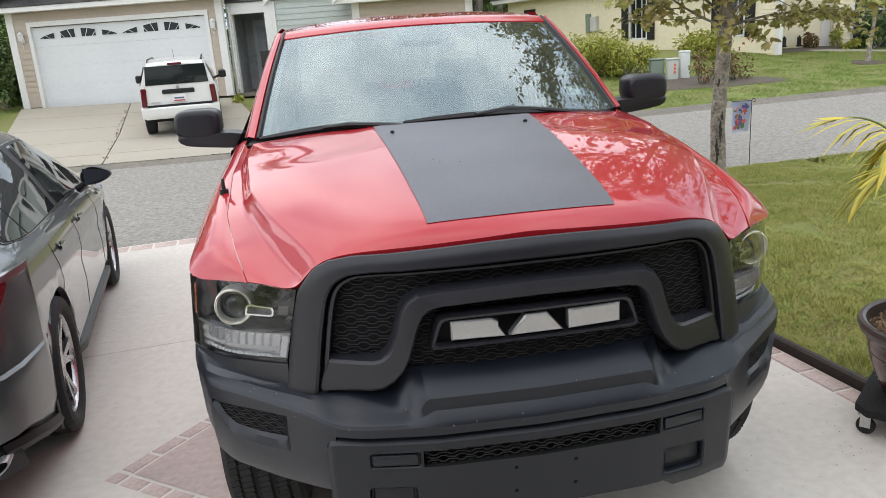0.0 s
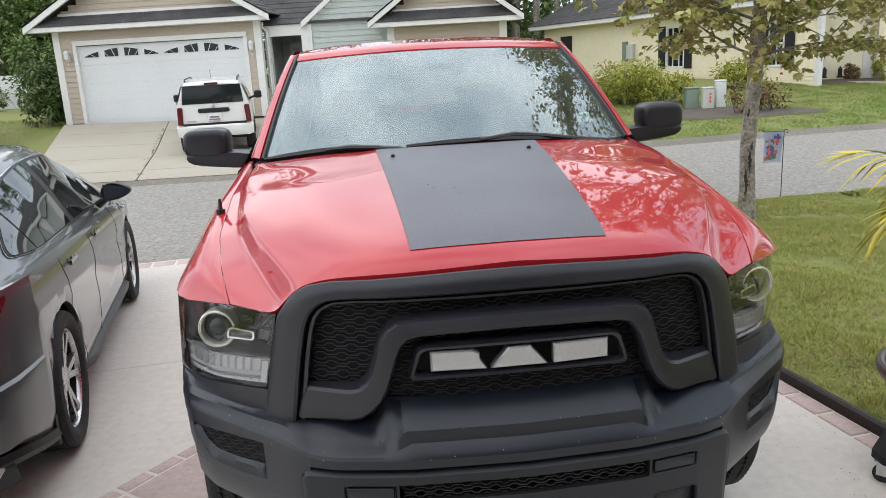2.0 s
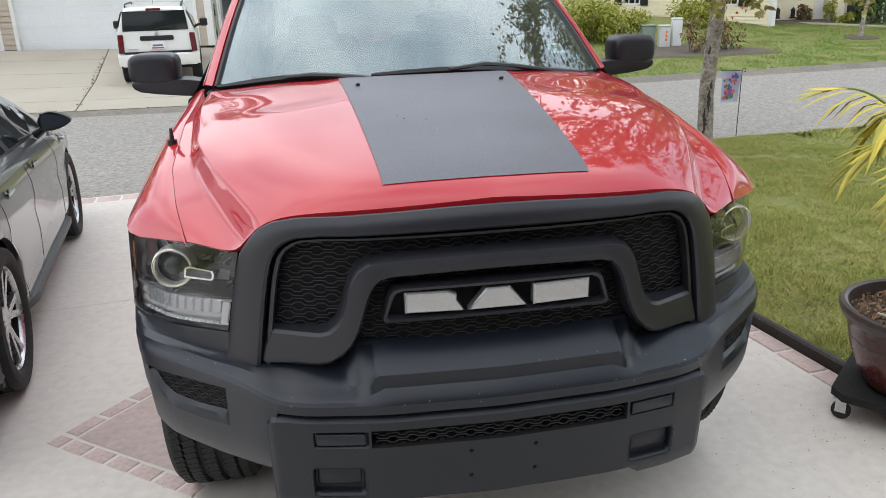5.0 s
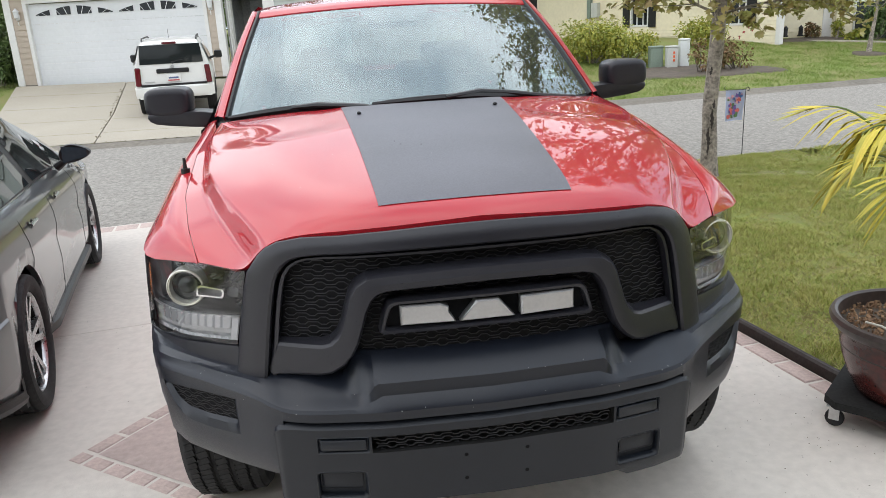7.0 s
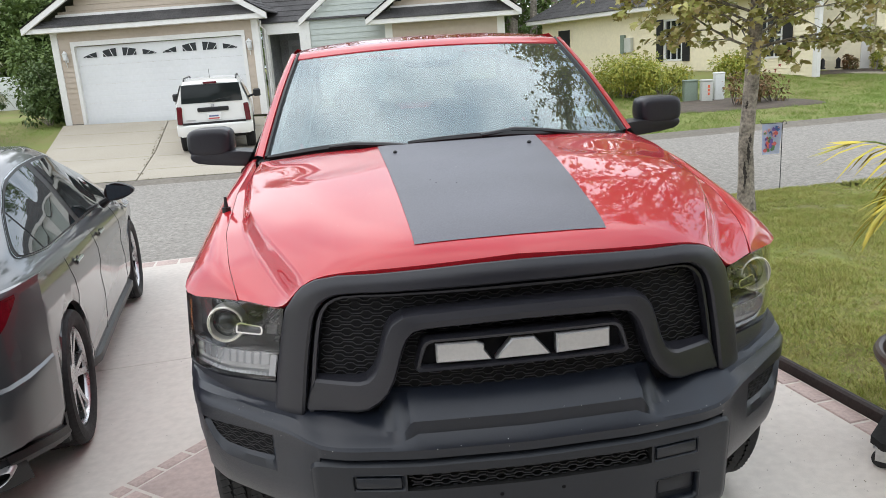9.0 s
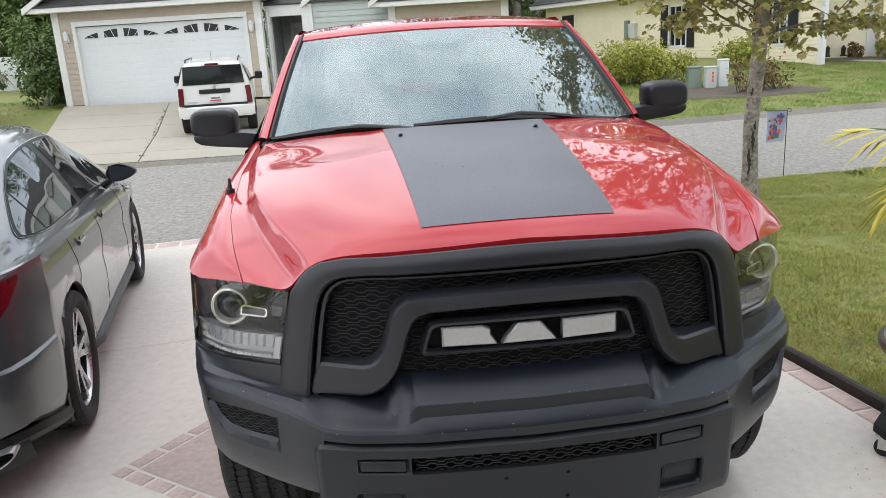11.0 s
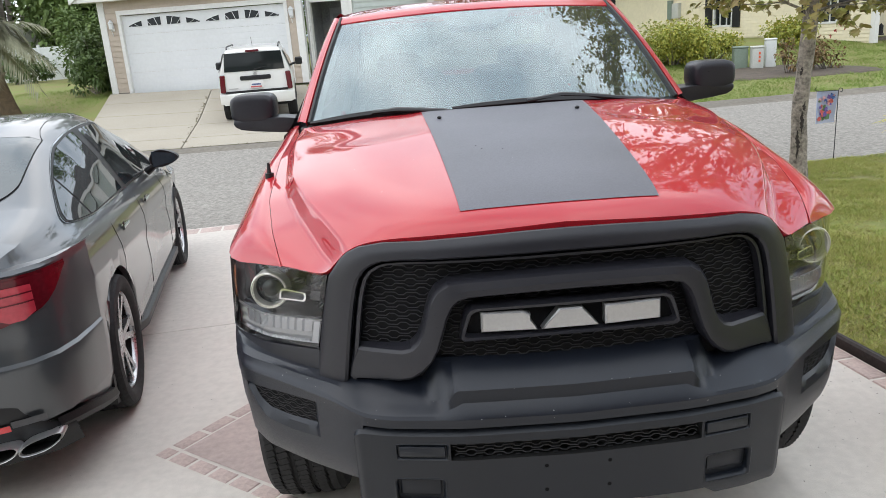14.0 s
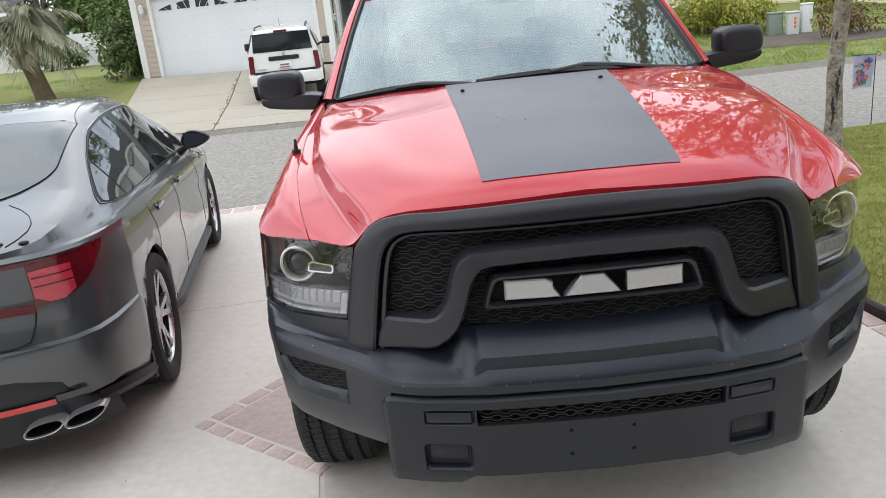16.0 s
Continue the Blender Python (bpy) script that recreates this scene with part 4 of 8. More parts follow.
# wheels
def wheel(parent, c, R, w, rim_r, sx, material, spokes=6, blocks=True, twin=True):
    """A tyre with grooved tread, and under it a spoked rim."""
    a = Acc()
    h = w / 2
    prof = [(rim_r, -h * 0.82), (rim_r + 0.012, -h * 0.94), (rim_r + (R - rim_r) * 0.5, -h * 1.02), (R * 0.955, -h * 0.96), (R * 0.985, -h * 0.84)]
    for g in (-0.5, -0.17, 0.17, 0.5):
        x = g * h * 1.25
        prof += [(R, x - 0.009), (R - 0.010, x - 0.006), (R - 0.010, x + 0.006), (R, x + 0.009)]
    prof += [(R * 0.985, h * 0.84), (R * 0.955, h * 0.96), (rim_r + (R - rim_r) * 0.5, h * 1.02), (rim_r + 0.012, h * 0.94), (rim_r, h * 0.82)]
    if blocks:
        prof = [(min(r_, R - 0.005), h_) for r_, h_ in prof]
    a.lathe(prof, c, "x", 96)
    if blocks:
        n = 92
        for k in range(n):
            q = 2 * math.pi * k / n
            for g, gw in ((-0.72, 0.20), (-0.42, 0.26), (0.0, 0.26), (0.42, 0.26), (0.72, 0.20)):
                rb = R - 0.001 if abs(g) < 0.6 else R * 0.987
                m = Matrix.Translation((c[0] + g * h, c[1] + math.cos(q + g * 0.06) * rb, c[2] + math.sin(q + g * 0.06) * rb)) @ Matrix.Rotation(q - math.pi / 2, 4, "X") @ Matrix.Rotation(0.25, 4, "Z")
                a.box((0, 0, -0.002), (gw * h, 2 * math.pi * R / n * 0.90, 0.006), m)
    tyre = a.ob("tyre", RUBBER, parent, fix=not blocks)
    r = Acc()
    f = sx * h
    r.lathe([(rim_r * 0.99, -h * 0.7), (rim_r, h * 0.80), (rim_r * 0.97, h * 0.82), (rim_r * 0.93, h * 0.70), (rim_r * 0.925, h * 0.60)], c, "x", 48) if sx > 0 else r.lathe([(rim_r * 0.99, h * 0.7), (rim_r, -h * 0.80), (rim_r * 0.97, -h * 0.82), (rim_r * 0.93, -h * 0.70), (rim_r * 0.925, -h * 0.60)], c, "x", 48)
    for k in range(spokes):
        for off in ((-0.17, 0.17) if twin else (0.0,)):
            q = 2 * math.pi * k / spokes
            P = lambda rad, ang, x: (c[0] + x, c[1] + rad * math.cos(ang), c[2] + rad * math.sin(ang))
            wd = 0.036 if twin else 0.11
            rows = []
            for rad, x, k2, o2 in ((0.045, f * 0.62, 1.0, off * 0.5), (rim_r * 0.5, f * 0.66, 0.9, off), (rim_r * 0.93, f * 0.76, 0.9, off * 1.25)):
                hw_ = wd * k2 / 2
                da = hw_ / rad
                rows.append([P(rad, q + o2 - da, x), P(rad, q + o2 + da, x), P(rad, q + o2 + da * 0.8, x - sx * 0.03), P(rad, q + o2 - da * 0.8, x - sx * 0.03)])
            r.rows(rows, closed=True, caps=True)
    r.lathe([(0.0, f * 0.68), (0.03, f * 0.68), (0.065, f * 0.63), (0.07, f * 0.45)], c, "x", 20)
    rim = r.ob("rim", material, tyre)
    Acc().lathe([(rim_r * 0.925, f * 0.60), (rim_r * 0.88, f * 0.1), (0.06, f * 0.14)], c, "x", 40).ob("rim_barrel", MATTE, rim)
    Acc().lathe([(0.05, f * 0.1), (rim_r * 0.70, f * 0.1), (rim_r * 0.70, f * 0.02)], c, "x", 32).ob("brake_disc", DARKALLOY, tyre)
    return tyre


for sx in (-1, 1):
    wheel(truck, (sx * 0.852, 1.0, 0.418), 0.42, 0.275, 0.262, sx, BLACK)
    wheel(truck, (sx * 0.885, 4.56, 0.348), 0.42, 0.275, 0.262, sx, BLACK)
    a = Acc()
    a.lathe([(0.47, sx * 0.60), (0.485, sx * 0.60), (0.485, sx * 0.99)], (0, 1.0, 0.43), "x", 40, start=0.0, arc=2.45)
    a.ob("wheel_liner", MATTE, truck)
und = Acc().box((0, 2.9, 0.50), (1.30, 5.0, 0.20)).box((0, 0.55, 0.52), (1.1, 0.7, 0.16))
und.tube([(-0.75, 1.0, 0.40), (0.75, 1.0, 0.40)], 0.05)
und.tube([(-0.75, 4.56, 0.40), (0.75, 4.56, 0.40)], 0.06)
und.ob("underbody", MATTE, truck, smooth=False)


# pale dust specks on the bumper and the bonnet
srng = random.Random(11)
sk = Acc()
for k in range(46):
    x = srng.uniform(-0.92, 0.92)
    if k % 3:
        P = bumper_profile(x)
        j = srng.randrange(3, 9)
        c = Vector(P[j]).lerp(Vector(P[j + 1]), srng.random()) + Vector((0, -0.0012, 0.0006))
        e1, e2 = Vector((1, 0, 0)), (Vector(P[j + 1]) - Vector(P[j])).normalized()
    else:
        y = srng.uniform(0.35, 1.15)
        x *= 0.75
        c = Vector((x, y, hood_z(x, y) + 0.004))
        e1, e2 = Vector((1, 0, 0)), Vector((0, 1, 0.1))
    r = srng.uniform(0.0008, 0.0020)
    sk.add([c - e1 * r, c - e2 * r, c + e1 * r, c + e2 * r], [(0, 1, 2, 3)])
tagged(sk.ob("dust_specks", mat("pale_dust", (0.45, 0.44, 0.42), 0.9), truck, smooth=False, fix=False), kind="stuff")


# cab
def ws_pt(s, v, d=0.0):
    """A place on the windscreen: s across, v from the cowl to the roof, d inwards."""
    w = 0.845 + (0.705 - 0.845) * v
    yb = 1.235 + 0.36 * abs(s) ** 2.2
    yt = 2.13 + 0.15 * abs(s) ** 2.4
    zb = 1.370 - 0.005 * abs(s) ** 2
    zt = 1.832 - 0.030 * abs(s) ** 2
    y = yb + (yt - yb) * v
    z = zb + (zt - zb) * v + 0.022 * math.sin(math.pi * v)
    n = Vector((0.25 * s, -0.46, 0.86)).normalized()
    return Vector((s * w, y, z)) - n * d


SS = [-1 + i / 16 for i in range(33)]
glass = Acc()
G = lambda d: [[ws_pt(s * 0.965, 0.015 + 0.925 * v / 12, d) for s in SS] for v in range(13)]
go, gi = G(0.0), G(0.005)
glass.rows(go).rows(gi)
ring_of = lambda r: r[0] + [row[-1] for row in r[1:]] + list(reversed(r[-1]))[1:] + [row[0] for row in reversed(r[1:-1])]
glass.rows([ring_of(go), ring_of(gi)], closed=True)
wsob = glass.ob("windscreen", GLASS, truck, "clear curved windscreen reflecting clouds and branches", sharp=60)
wsob.visible_shadow = False
# dark printed border with the sensor patch at the top
bd = Acc()
for k0, k1 in ((0.90, 0.972),):
    for sx in (-1, 1):
        bd.rows([[ws_pt(sx * (k0 + (k1 - k0) * i / 2), v / 12, 0.008) for i in range(3)] for v in range(13)])
bd.rows([[ws_pt(s * 0.97, v, 0.008) for s in SS] for v in (0.0, 0.03, 0.055)])
bd.rows([[ws_pt(s * 0.97, v, 0.008) for s in SS] for v in (0.915, 0.935, 0.95)])
bd.rows([[ws_pt(-0.02 + 0.235 * math.sin(math.pi / 2 * (i / 8 - 1)) * (1 - 0.35 * (1 - v) ** 2), 0.76 + 0.17 * v, 0.009) if i <= 8 else ws_pt(-0.02 + 0.235 * math.sin(math.pi / 2 * (i / 8 - 1)) * (1 - 0.35 * (1 - v) ** 2), 0.76 + 0.17 * v, 0.009) for i in range(17)] for v in (0, 0.3, 0.6, 1.0)])
bd.ob("windscreen_border", BLACK, wsob)
STICKER = mat("pale_sticker", (0.42, 0.50, 0.48), 0.6, 0, 0.1, 20, 90)
Acc().rows([[ws_pt(s0 + 0.100 * i / 4, v0 + 0.075 * j / 2, 0.010) for i in range(5)] for s0, v0 in ((0.715, 0.165),) for j in range(3)]).ob("registration_sticker", STICKER, wsob)
for k in range(3):
    Acc().rows([[ws_pt(0.735 + 0.05 * i, 0.185 + 0.016 * k + 0.005 * j, 0.009) for i in range(2)] for j in range(2)]).ob("print_bar", PLASTIC, wsob)
Acc().rows([[ws_pt(0.800 + 0.060 * i, 0.060 + 0.030 * j, 0.009) for i in range(2)] for j in range(2)]).ob("number_sticker", TAN, wsob)
for k in range(6):
    Acc().rows([[ws_pt(0.804 + 0.009 * k + 0.004 * i, 0.064 + 0.020 * j, 0.008) for i in range(2)] for j in range(2)]).ob("print_bar", MATTE, wsob)
Acc().rows([[(s * 0.86, hood_end(s) + d - 0.01, 1.372 + dz - 0.02 * abs(s) ** 2) for s in SS] for d, dz in ((-0.02, -0.02), (0.0, -0.012), (0.09, -0.012), (0.16, -0.03))]).ob("cowl", BLACK, truck)

# roof, pillars and sides
def roof_z(x, y):
    e = abs(x) / 0.72
    return smooth_ip(y, (2.0, 1.815), (2.15, 1.838), (2.5, 1.872), (3.0, 1.888), (3.6, 1.878), (4.0, 1.845)) - 0.045 * e**2.5 - 0.02 * max(0, e - 0.93) / 0.07


rrows = []
for i in range(25):
    v = i / 24
    row = []
    for s in SS:
        y0 = ws_pt(s, 1.0).y - 0.004
        y = y0 + (4.02 - y0) * v
        x = s * (0.712 + 0.02 * math.sin(math.pi * v))
        row.append((x, y, roof_z(x, y) + (ws_pt(s, 1.0).z + 0.004 - roof_z(x, y0)) * math.exp(-(y - y0) / 0.08)))
    rrows.append(row)
Acc().rows([[ws_pt(s, 0.925, 0.006) for s in SS], [ws_pt(s, 0.93, -0.004) for s in SS], [ws_pt(s, 0.96, -0.007) for s in SS]] + rrows + [[(p[0], p[1], p[2] - 0.1) for p in rrows[-1]]]).ob("roof", RED, truck, sharp=50)


def belt(y):
    return ip(y, (1.6, 0.972), (2.2, 0.985), (3.9, 0.985))


for sx in (-1, 1):
    # pillar between windscreen and door
    rows = []
    for k in range(13):
        v = k / 12
        a = ws_pt(0.972, v)
        out = Vector((0.035 + 0.015 * (1 - v), 0.045 + 0.02 * (1 - v), 0.004))
        rows.append([Vector((sx * q.x, q.y, q.z)) for q in (a + Vector((-0.004, -0.002, -0.012)), a + Vector((0.002, -0.004, 0.008)), a + out * 0.5 + Vector((0.004, -0.008, 0.010)), a + out + Vector((0, 0.01, 0.0)), a + out + Vector((0, 0.07, -0.01)))])
    Acc().rows(rows).ob("pillar", RED, truck, sharp=60)
    Acc().tube([Vector((sx * ws_pt(0.955, v / 12).x, ws_pt(0.955, v / 12).y, ws_pt(0.955, v / 12).z + 0.004)) for v in range(13)], 0.010, 6).ob("windscreen_seal", BLACK, truck)
    # doors and cab side
    a = Acc()
    a.rows([[(sx * (belt(y) - 0.01 + dx), y, z) for dx, z in ((-0.05, 1.325), (-0.01, 1.30), (0.015, 1.20), (0.022, 1.0), (0.015, 0.75), (0.0, 0.5))] for y in (1.78, 2.2, 2.6, 3.0, 3.4, 3.9, 4.02)])
    a.ob("cab_side", RED, truck)
    a = Acc()
    a.rows([[(sx * (0.925 + (0.705 - 0.925) * q), y + (0.60 if i == 0 else 0) * q, 1.32 + (1.775 - 1.32) * q) for q in (0, 0.25, 0.5, 0.75, 1.0)] for i, y in enumerate((1.72, 2.35, 2.85, 3.35, 3.95))])
    a.ob("side_window", TINT, truck)
    Acc().rows([[(sx * x, y, z) for x, z in ((0.705, 1.77), (0.72, 1.79), (0.715, 1.82), (0.69, 1.84))] for y in (2.46, 2.7, 3.0, 3.5, 4.0)]).ob("drip_rail", RED, truck)
    # Dark panels added inside to block stray window reflections and close the rear corner.
    Acc().rows([[(sx * (0.895 - 0.22 * q), y, 1.30 + 0.475 * q) for q in (0, 0.25, 0.5, 0.75, 1.0)] for y in (2.80, 3.2, 3.6, 3.98)]).ob("side_window_blocker", CLOTH, truck)
    Acc().box((sx * 0.80, 3.97, 1.50), (0.26, 0.02, 0.46)).ob("rear_corner_blocker", CLOTH, truck, smooth=False)
    # load bed side
    a = Acc()
    a.rows([[(sx * (0.985 + dx), y, z) for dx, z in ((-0.16, 1.30), (-0.02, 1.33), (0.012, 1.28), (0.02, 1.0), (0.012, 0.75), (-0.02, 0.52))] for y in (4.05, 4.4, 4.8, 5.3, 5.8)], skip=lambda i, j: j >= 3 and i in (0, 1))
    a.ob("bed_side", RED, truck)
Acc().box((0, 4.03, 0.95), (1.9, 0.04, 0.75)).box((0, 5.80, 0.95), (1.9, 0.05, 0.70)).box((0, 4.9, 0.72), (1.6, 1.7, 0.04)).ob("bed_walls", RED, truck, smooth=False)
Acc().rows([[(-0.70 + 1.40 * i / 6, 3.98 - 0.0, 1.40 + 0.38 * j / 2) for i in range(7)] for j in range(3)]).ob("rear_window_glass", mat("privacy_glass", (0.08, 0.09, 0.09), 0.0, trans=1.0), truck)
Acc().box((0, 4.0, 1.34), (1.7, 0.03, 0.10)).box((-0.70, 4.0, 1.58), (0.08, 0.03, 0.42)).box((0.70, 4.0, 1.58), (0.08, 0.03, 0.42)).ob("cab_back", BLACK, truck, smooth=False)

# inside the cab
Acc().rows([[(x, y, z + 0.03 * math.cos(x * 3)) for x in [-0.93 + 0.186 * i for i in range(11)]] for y, z in ((1.22, 1.20), (1.40, 1.25), (1.75, 1.29), (1.95, 1.27), (2.02, 1.20), (2.05, 0.9))]).ob("dashboard", BLACK, truck)
for x in (-0.40, 0.40):
    a = Acc()
    a.rows([[(x + dx * w, y + dy, z) for dx, dy in ((-1, 0.0), (-0.9, -0.05), (0, -0.03), (0.9, -0.05), (1, 0.0), (0.9, 0.09), (0, 0.11), (-0.9, 0.09))] for y, z, w in ((2.75, 0.85, 0.25), (2.80, 1.10, 0.25), (2.86, 1.32, 0.23), (2.90, 1.40, 0.17))], closed=True, caps=True)
    a.box((x, 2.90, 1.52), (0.27, 0.10, 0.17), None, 0.04)
    a.box((x, 2.5, 0.85), (0.5, 0.5, 0.14), None, 0.04)
    a.tube([(x - 0.06, 2.9, 1.38), (x - 0.06, 2.9, 1.46)], 0.008).tube([(x + 0.06, 2.9, 1.38), (x + 0.06, 2.9, 1.46)], 0.008)
    a.ob("seat", CLOTH, truck)
    Acc().box((x, 3.62, 1.22), (0.6, 0.14, 0.5), None, 0.05).box((x, 3.66, 1.52), (0.22, 0.08, 0.13), None, 0.03).ob("rear_seat", CLOTH, truck)
Acc().lathe([(0.175, -0.015), (0.19, -0.012), (0.195, 0.0), (0.19, 0.012), (0.175, 0.015), (0.17, 0)], (0, 0, 0), "z", 32).box((0, 0, -0.01), (0.34, 0.05, 0.03)).ob("steering_wheel", BLACK, truck).matrix_basis = pose(0.40, 2.18, 1.22, -58)
Acc().box((-0.02, 2.10, 1.735), (0.25, 0.03, 0.075), pose(0, 0, 0, 10), 0.015).tube([(-0.02, 2.10, 1.77), (-0.02, 2.07, 1.80)], 0.012).ob("rear_view_mirror", BLACK, truck)
Acc().rows([[(s * 0.70, y, 1.79 + 0.03 * (y - 2.2) - 0.03 * s * s) for s in (-1, -0.5, 0, 0.5, 1)] for y in (2.17, 2.5, 3.0, 3.5, 3.95)]).ob("headliner", TAN, truck)
for sx in (-1, 1):
    a = Acc()
    a.tube([(sx * 0.665, 2.82, 1.78), (sx * 0.69, 2.84, 1.55), (sx * 0.76, 2.86, 1.3)], 0.05, 8)
    a.ob("middle_pillar_trim", TAN, truck)

lin = Acc().box((0, 3.93, 1.12), (1.66, 0.03, 0.56)).box((-0.70, 3.93, 1.56), (0.07, 0.03, 0.38)).box((0.70, 3.93, 1.56), (0.07, 0.03, 0.38)).box((0, 2.9, 0.62), (1.7, 2.2, 0.03))
for sx in (-1, 1):
    lin.box((sx * 0.88, 2.85, 0.98), (0.04, 2.2, 0.68))
lin.ob("cab_lining", BLACK, truck, smooth=False)

# wipers: each a blade carried by an arm from the cowl
for blade, arm in (([(-0.79, -0.012), (-0.70, 0.010), (-0.60, 0.034), (-0.50, 0.052), (-0.40, 0.060), (-0.31, 0.060)], [(-0.52, 0.060), (-0.42, 0.072), (-0.33, 0.066), (-0.23, 0.050), (-0.16, 0.020)]),
                   ([(-0.20, 0.058), (-0.06, 0.066), (0.08, 0.070), (0.22, 0.066), (0.36, 0.050), (0.46, 0.036)], [(0.10, 0.078), (0.25, 0.098), (0.37, 0.075), (0.52, 0.030), (0.66, -0.012)])):
    P = [ws_pt(x / 0.845, v, -0.016) for x, v in blade]
    w = Acc().tube(P, [0.008, 0.014, 0.016, 0.016, 0.014, 0.006], 6).tube([ws_pt(x / 0.845, v, -0.004) for x, v in blade], 0.005, 6)
    wi_ = w.ob("wiper", BLACK, truck)
    Q = [ws_pt(x / 0.845, v - 0.016, -0.024) for x, v in arm]
    Acc().tube(Q, [0.012, 0.018, 0.015, 0.016, 0.020], 8, flat=0.7).lathe([(0.0, 0.03), (0.02, 0.026), (0.024, 0.0)], Q[-1] - Vector((0, 0, 0.015)), n=12).ob("wiper_arm", BLACK, wi_)

# door mirrors: a rounded head over a foot that runs into the arm
for sx in (-1, 1):
    a = Acc()
    rings = []
    for y, k in ((1.846, 0.50), (1.847, 0.78), (1.853, 0.91), (1.868, 0.985), (1.92, 1.02), (1.985, 1.0), (2.0, 0.95)):
        ring = []
        for n in range(32):
            q = 2 * math.pi * n / 32
            c, d = math.cos(q), math.sin(q)
            px_ = 1.102 + 0.104 * k * math.copysign(abs(c) ** 0.5, c)
            pz = 1.426 + 0.066 * k * math.copysign(abs(d) ** 0.55, d)
            ring.append((sx * px_, y, pz))
        rings.append(ring)
    a.rows(rings, closed=True, caps=True)
    mir = a.ob("door_mirror", PLASTIC, truck, "black folding door mirror", sharp=50)
    b = Acc()
    rings = []
    for y, k in ((1.850, 0.80), (1.854, 0.93), (1.870, 1.0), (1.95, 1.0), (1.995, 0.98)):
        ring = []
        for px_, pz in ((0.88, 1.366), (0.96, 1.380), (1.03, 1.384), (1.18, 1.384), (1.196, 1.376), (1.199, 1.360), (1.190, 1.344), (1.165, 1.330), (1.10, 1.319), (0.98, 1.306), (0.88, 1.300)):
            ring.append((sx * (1.04 + (px_ - 1.04) * (0.62 + 0.38 * k if px_ > 1.04 else 1)), y, 1.362 + (pz - 1.362) * k))
        rings.append(ring)
    b.rows(rings, closed=True, caps=True)
    b.ob("mirror_arm", PLASTIC, mir, sharp=50)
    Acc().rows([[(sx * x, 2.001, z) for x in (1.015, 1.19)] for z in (1.39, 1.48)]).ob("mirror_glass", CHROME, mir)

a = Acc().tube([(-0.90, 0.99, 1.20), (-0.90, 0.99, 1.262)], 0.016, 10).tube([(-0.90, 0.99, 1.262), (-0.90, 0.992, 1.30)], [0.008, 0.005], 8)
a.ob("antenna", BLACK, truck)


# ---- grey saloon ----
SEDAN = pose(-2.77, 1.68, 0.0, -1.3, 0, 10.6)
WINTRIM = mat("bright_window_trim", (0.60, 0.60, 0.61), 0.16, 0.9, 0.03, 3, 60)
# Saloon's mirror glass: a dark blue-grey reflection put into a dull base colour.
MIRRORTONE = mat("painted_mirror_reflection", (0.030, 0.045, 0.055), 0.25, 0, 0.1, 5, 50, spec=0.25)
sedan = thing("sedan", SEDAN, "dark grey metallic four-door saloon parked on the driveway", "car")


def sedan_half(y):
    """Half width at the shoulder, along the car from the tail (-1.1) to the nose (3.8)."""
    return ip(y, (-1.0, 0.42), (-0.985, 0.54), (-0.95, 0.68), (-0.92, 0.755), (-0.85, 0.825), (-0.75, 0.868), (-0.6, 0.898), (-0.4, 0.918), (0.3, 0.930), (1.5, 0.925), (2.6, 0.930), (3.2, 0.90), (3.6, 0.80), (3.85, 0.60))


def sedan_belt(y):
    return smooth_ip(y, (-1.0, 0.93), (-0.8, 0.945), (-0.4, 0.965), (0.5, 0.945), (1.5, 0.925), (2.4, 0.90), (3.0, 0.84), (3.6, 0.74), (3.85, 0.66))


def sedan_top(y):
    return smooth_ip(y, (-1.0, 0.975), (-0.93, 0.992), (-0.8, 1.025), (-0.55, 1.062), (-0.3, 1.10), (-0.05, 1.185), (0.4, 1.335), (0.8, 1.412), (1.2, 1.435), (1.6, 1.43), (1.95, 1.34), (2.4, 1.14), (2.65, 1.00), (3.0, 0.93), (3.6, 0.80), (3.85, 0.68))


def sedan_row(y):
    """One section of the shell, from the sill up over the roof and down again."""
    h, b, t = sedan_half(y), sedan_belt(y), sedan_top(y)
    sill = 0.24 if -0.7 < y < 3.3 else 0.30
    if y < -0.45:
        sill = ip(y, (-1.0, 0.40), (-0.8, 0.36), (-0.45, 0.24))
    side = [(h - 0.035, sill), (h - 0.012, sill + 0.09), (h - 0.004, 0.50), (h - 0.012, 0.62), (h, 0.70), (h - 0.004, 0.78), (h - 0.030, b - 0.06), (h - 0.065, b)]
    k = min(1, max(0, (t - b) / 0.42))
    roofw = 0.60 * k + (h - 0.10) * (1 - k)
    up = [(h - 0.085, b + 0.012), (h - 0.085 + (roofw - h + 0.085) * 0.5, b + (t - b) * 0.50 * (0.9 + 0.1 * k)), (roofw, b + (t - b) * 0.86), (roofw * 0.86, b + (t - b) * 0.955), (roofw * 0.5, t - 0.006), (0, t)]
    half = side + up
    return [(x, y, z) for x, z in half] + [(-x, y, z) for x, z in reversed(half[:-1])]


def arch_lift(p):
    """Opens the wheel arches."""
    x, y, z = p
    for c in (0.0, 2.84):
        d = abs(y - c)
        if d < 0.375 and abs(x) > 0.5 and z < 0.335 + math.sqrt(0.375**2 - d * d):
            z = 0.335 + math.sqrt(0.375**2 - d * d)
    return (x, y, z)


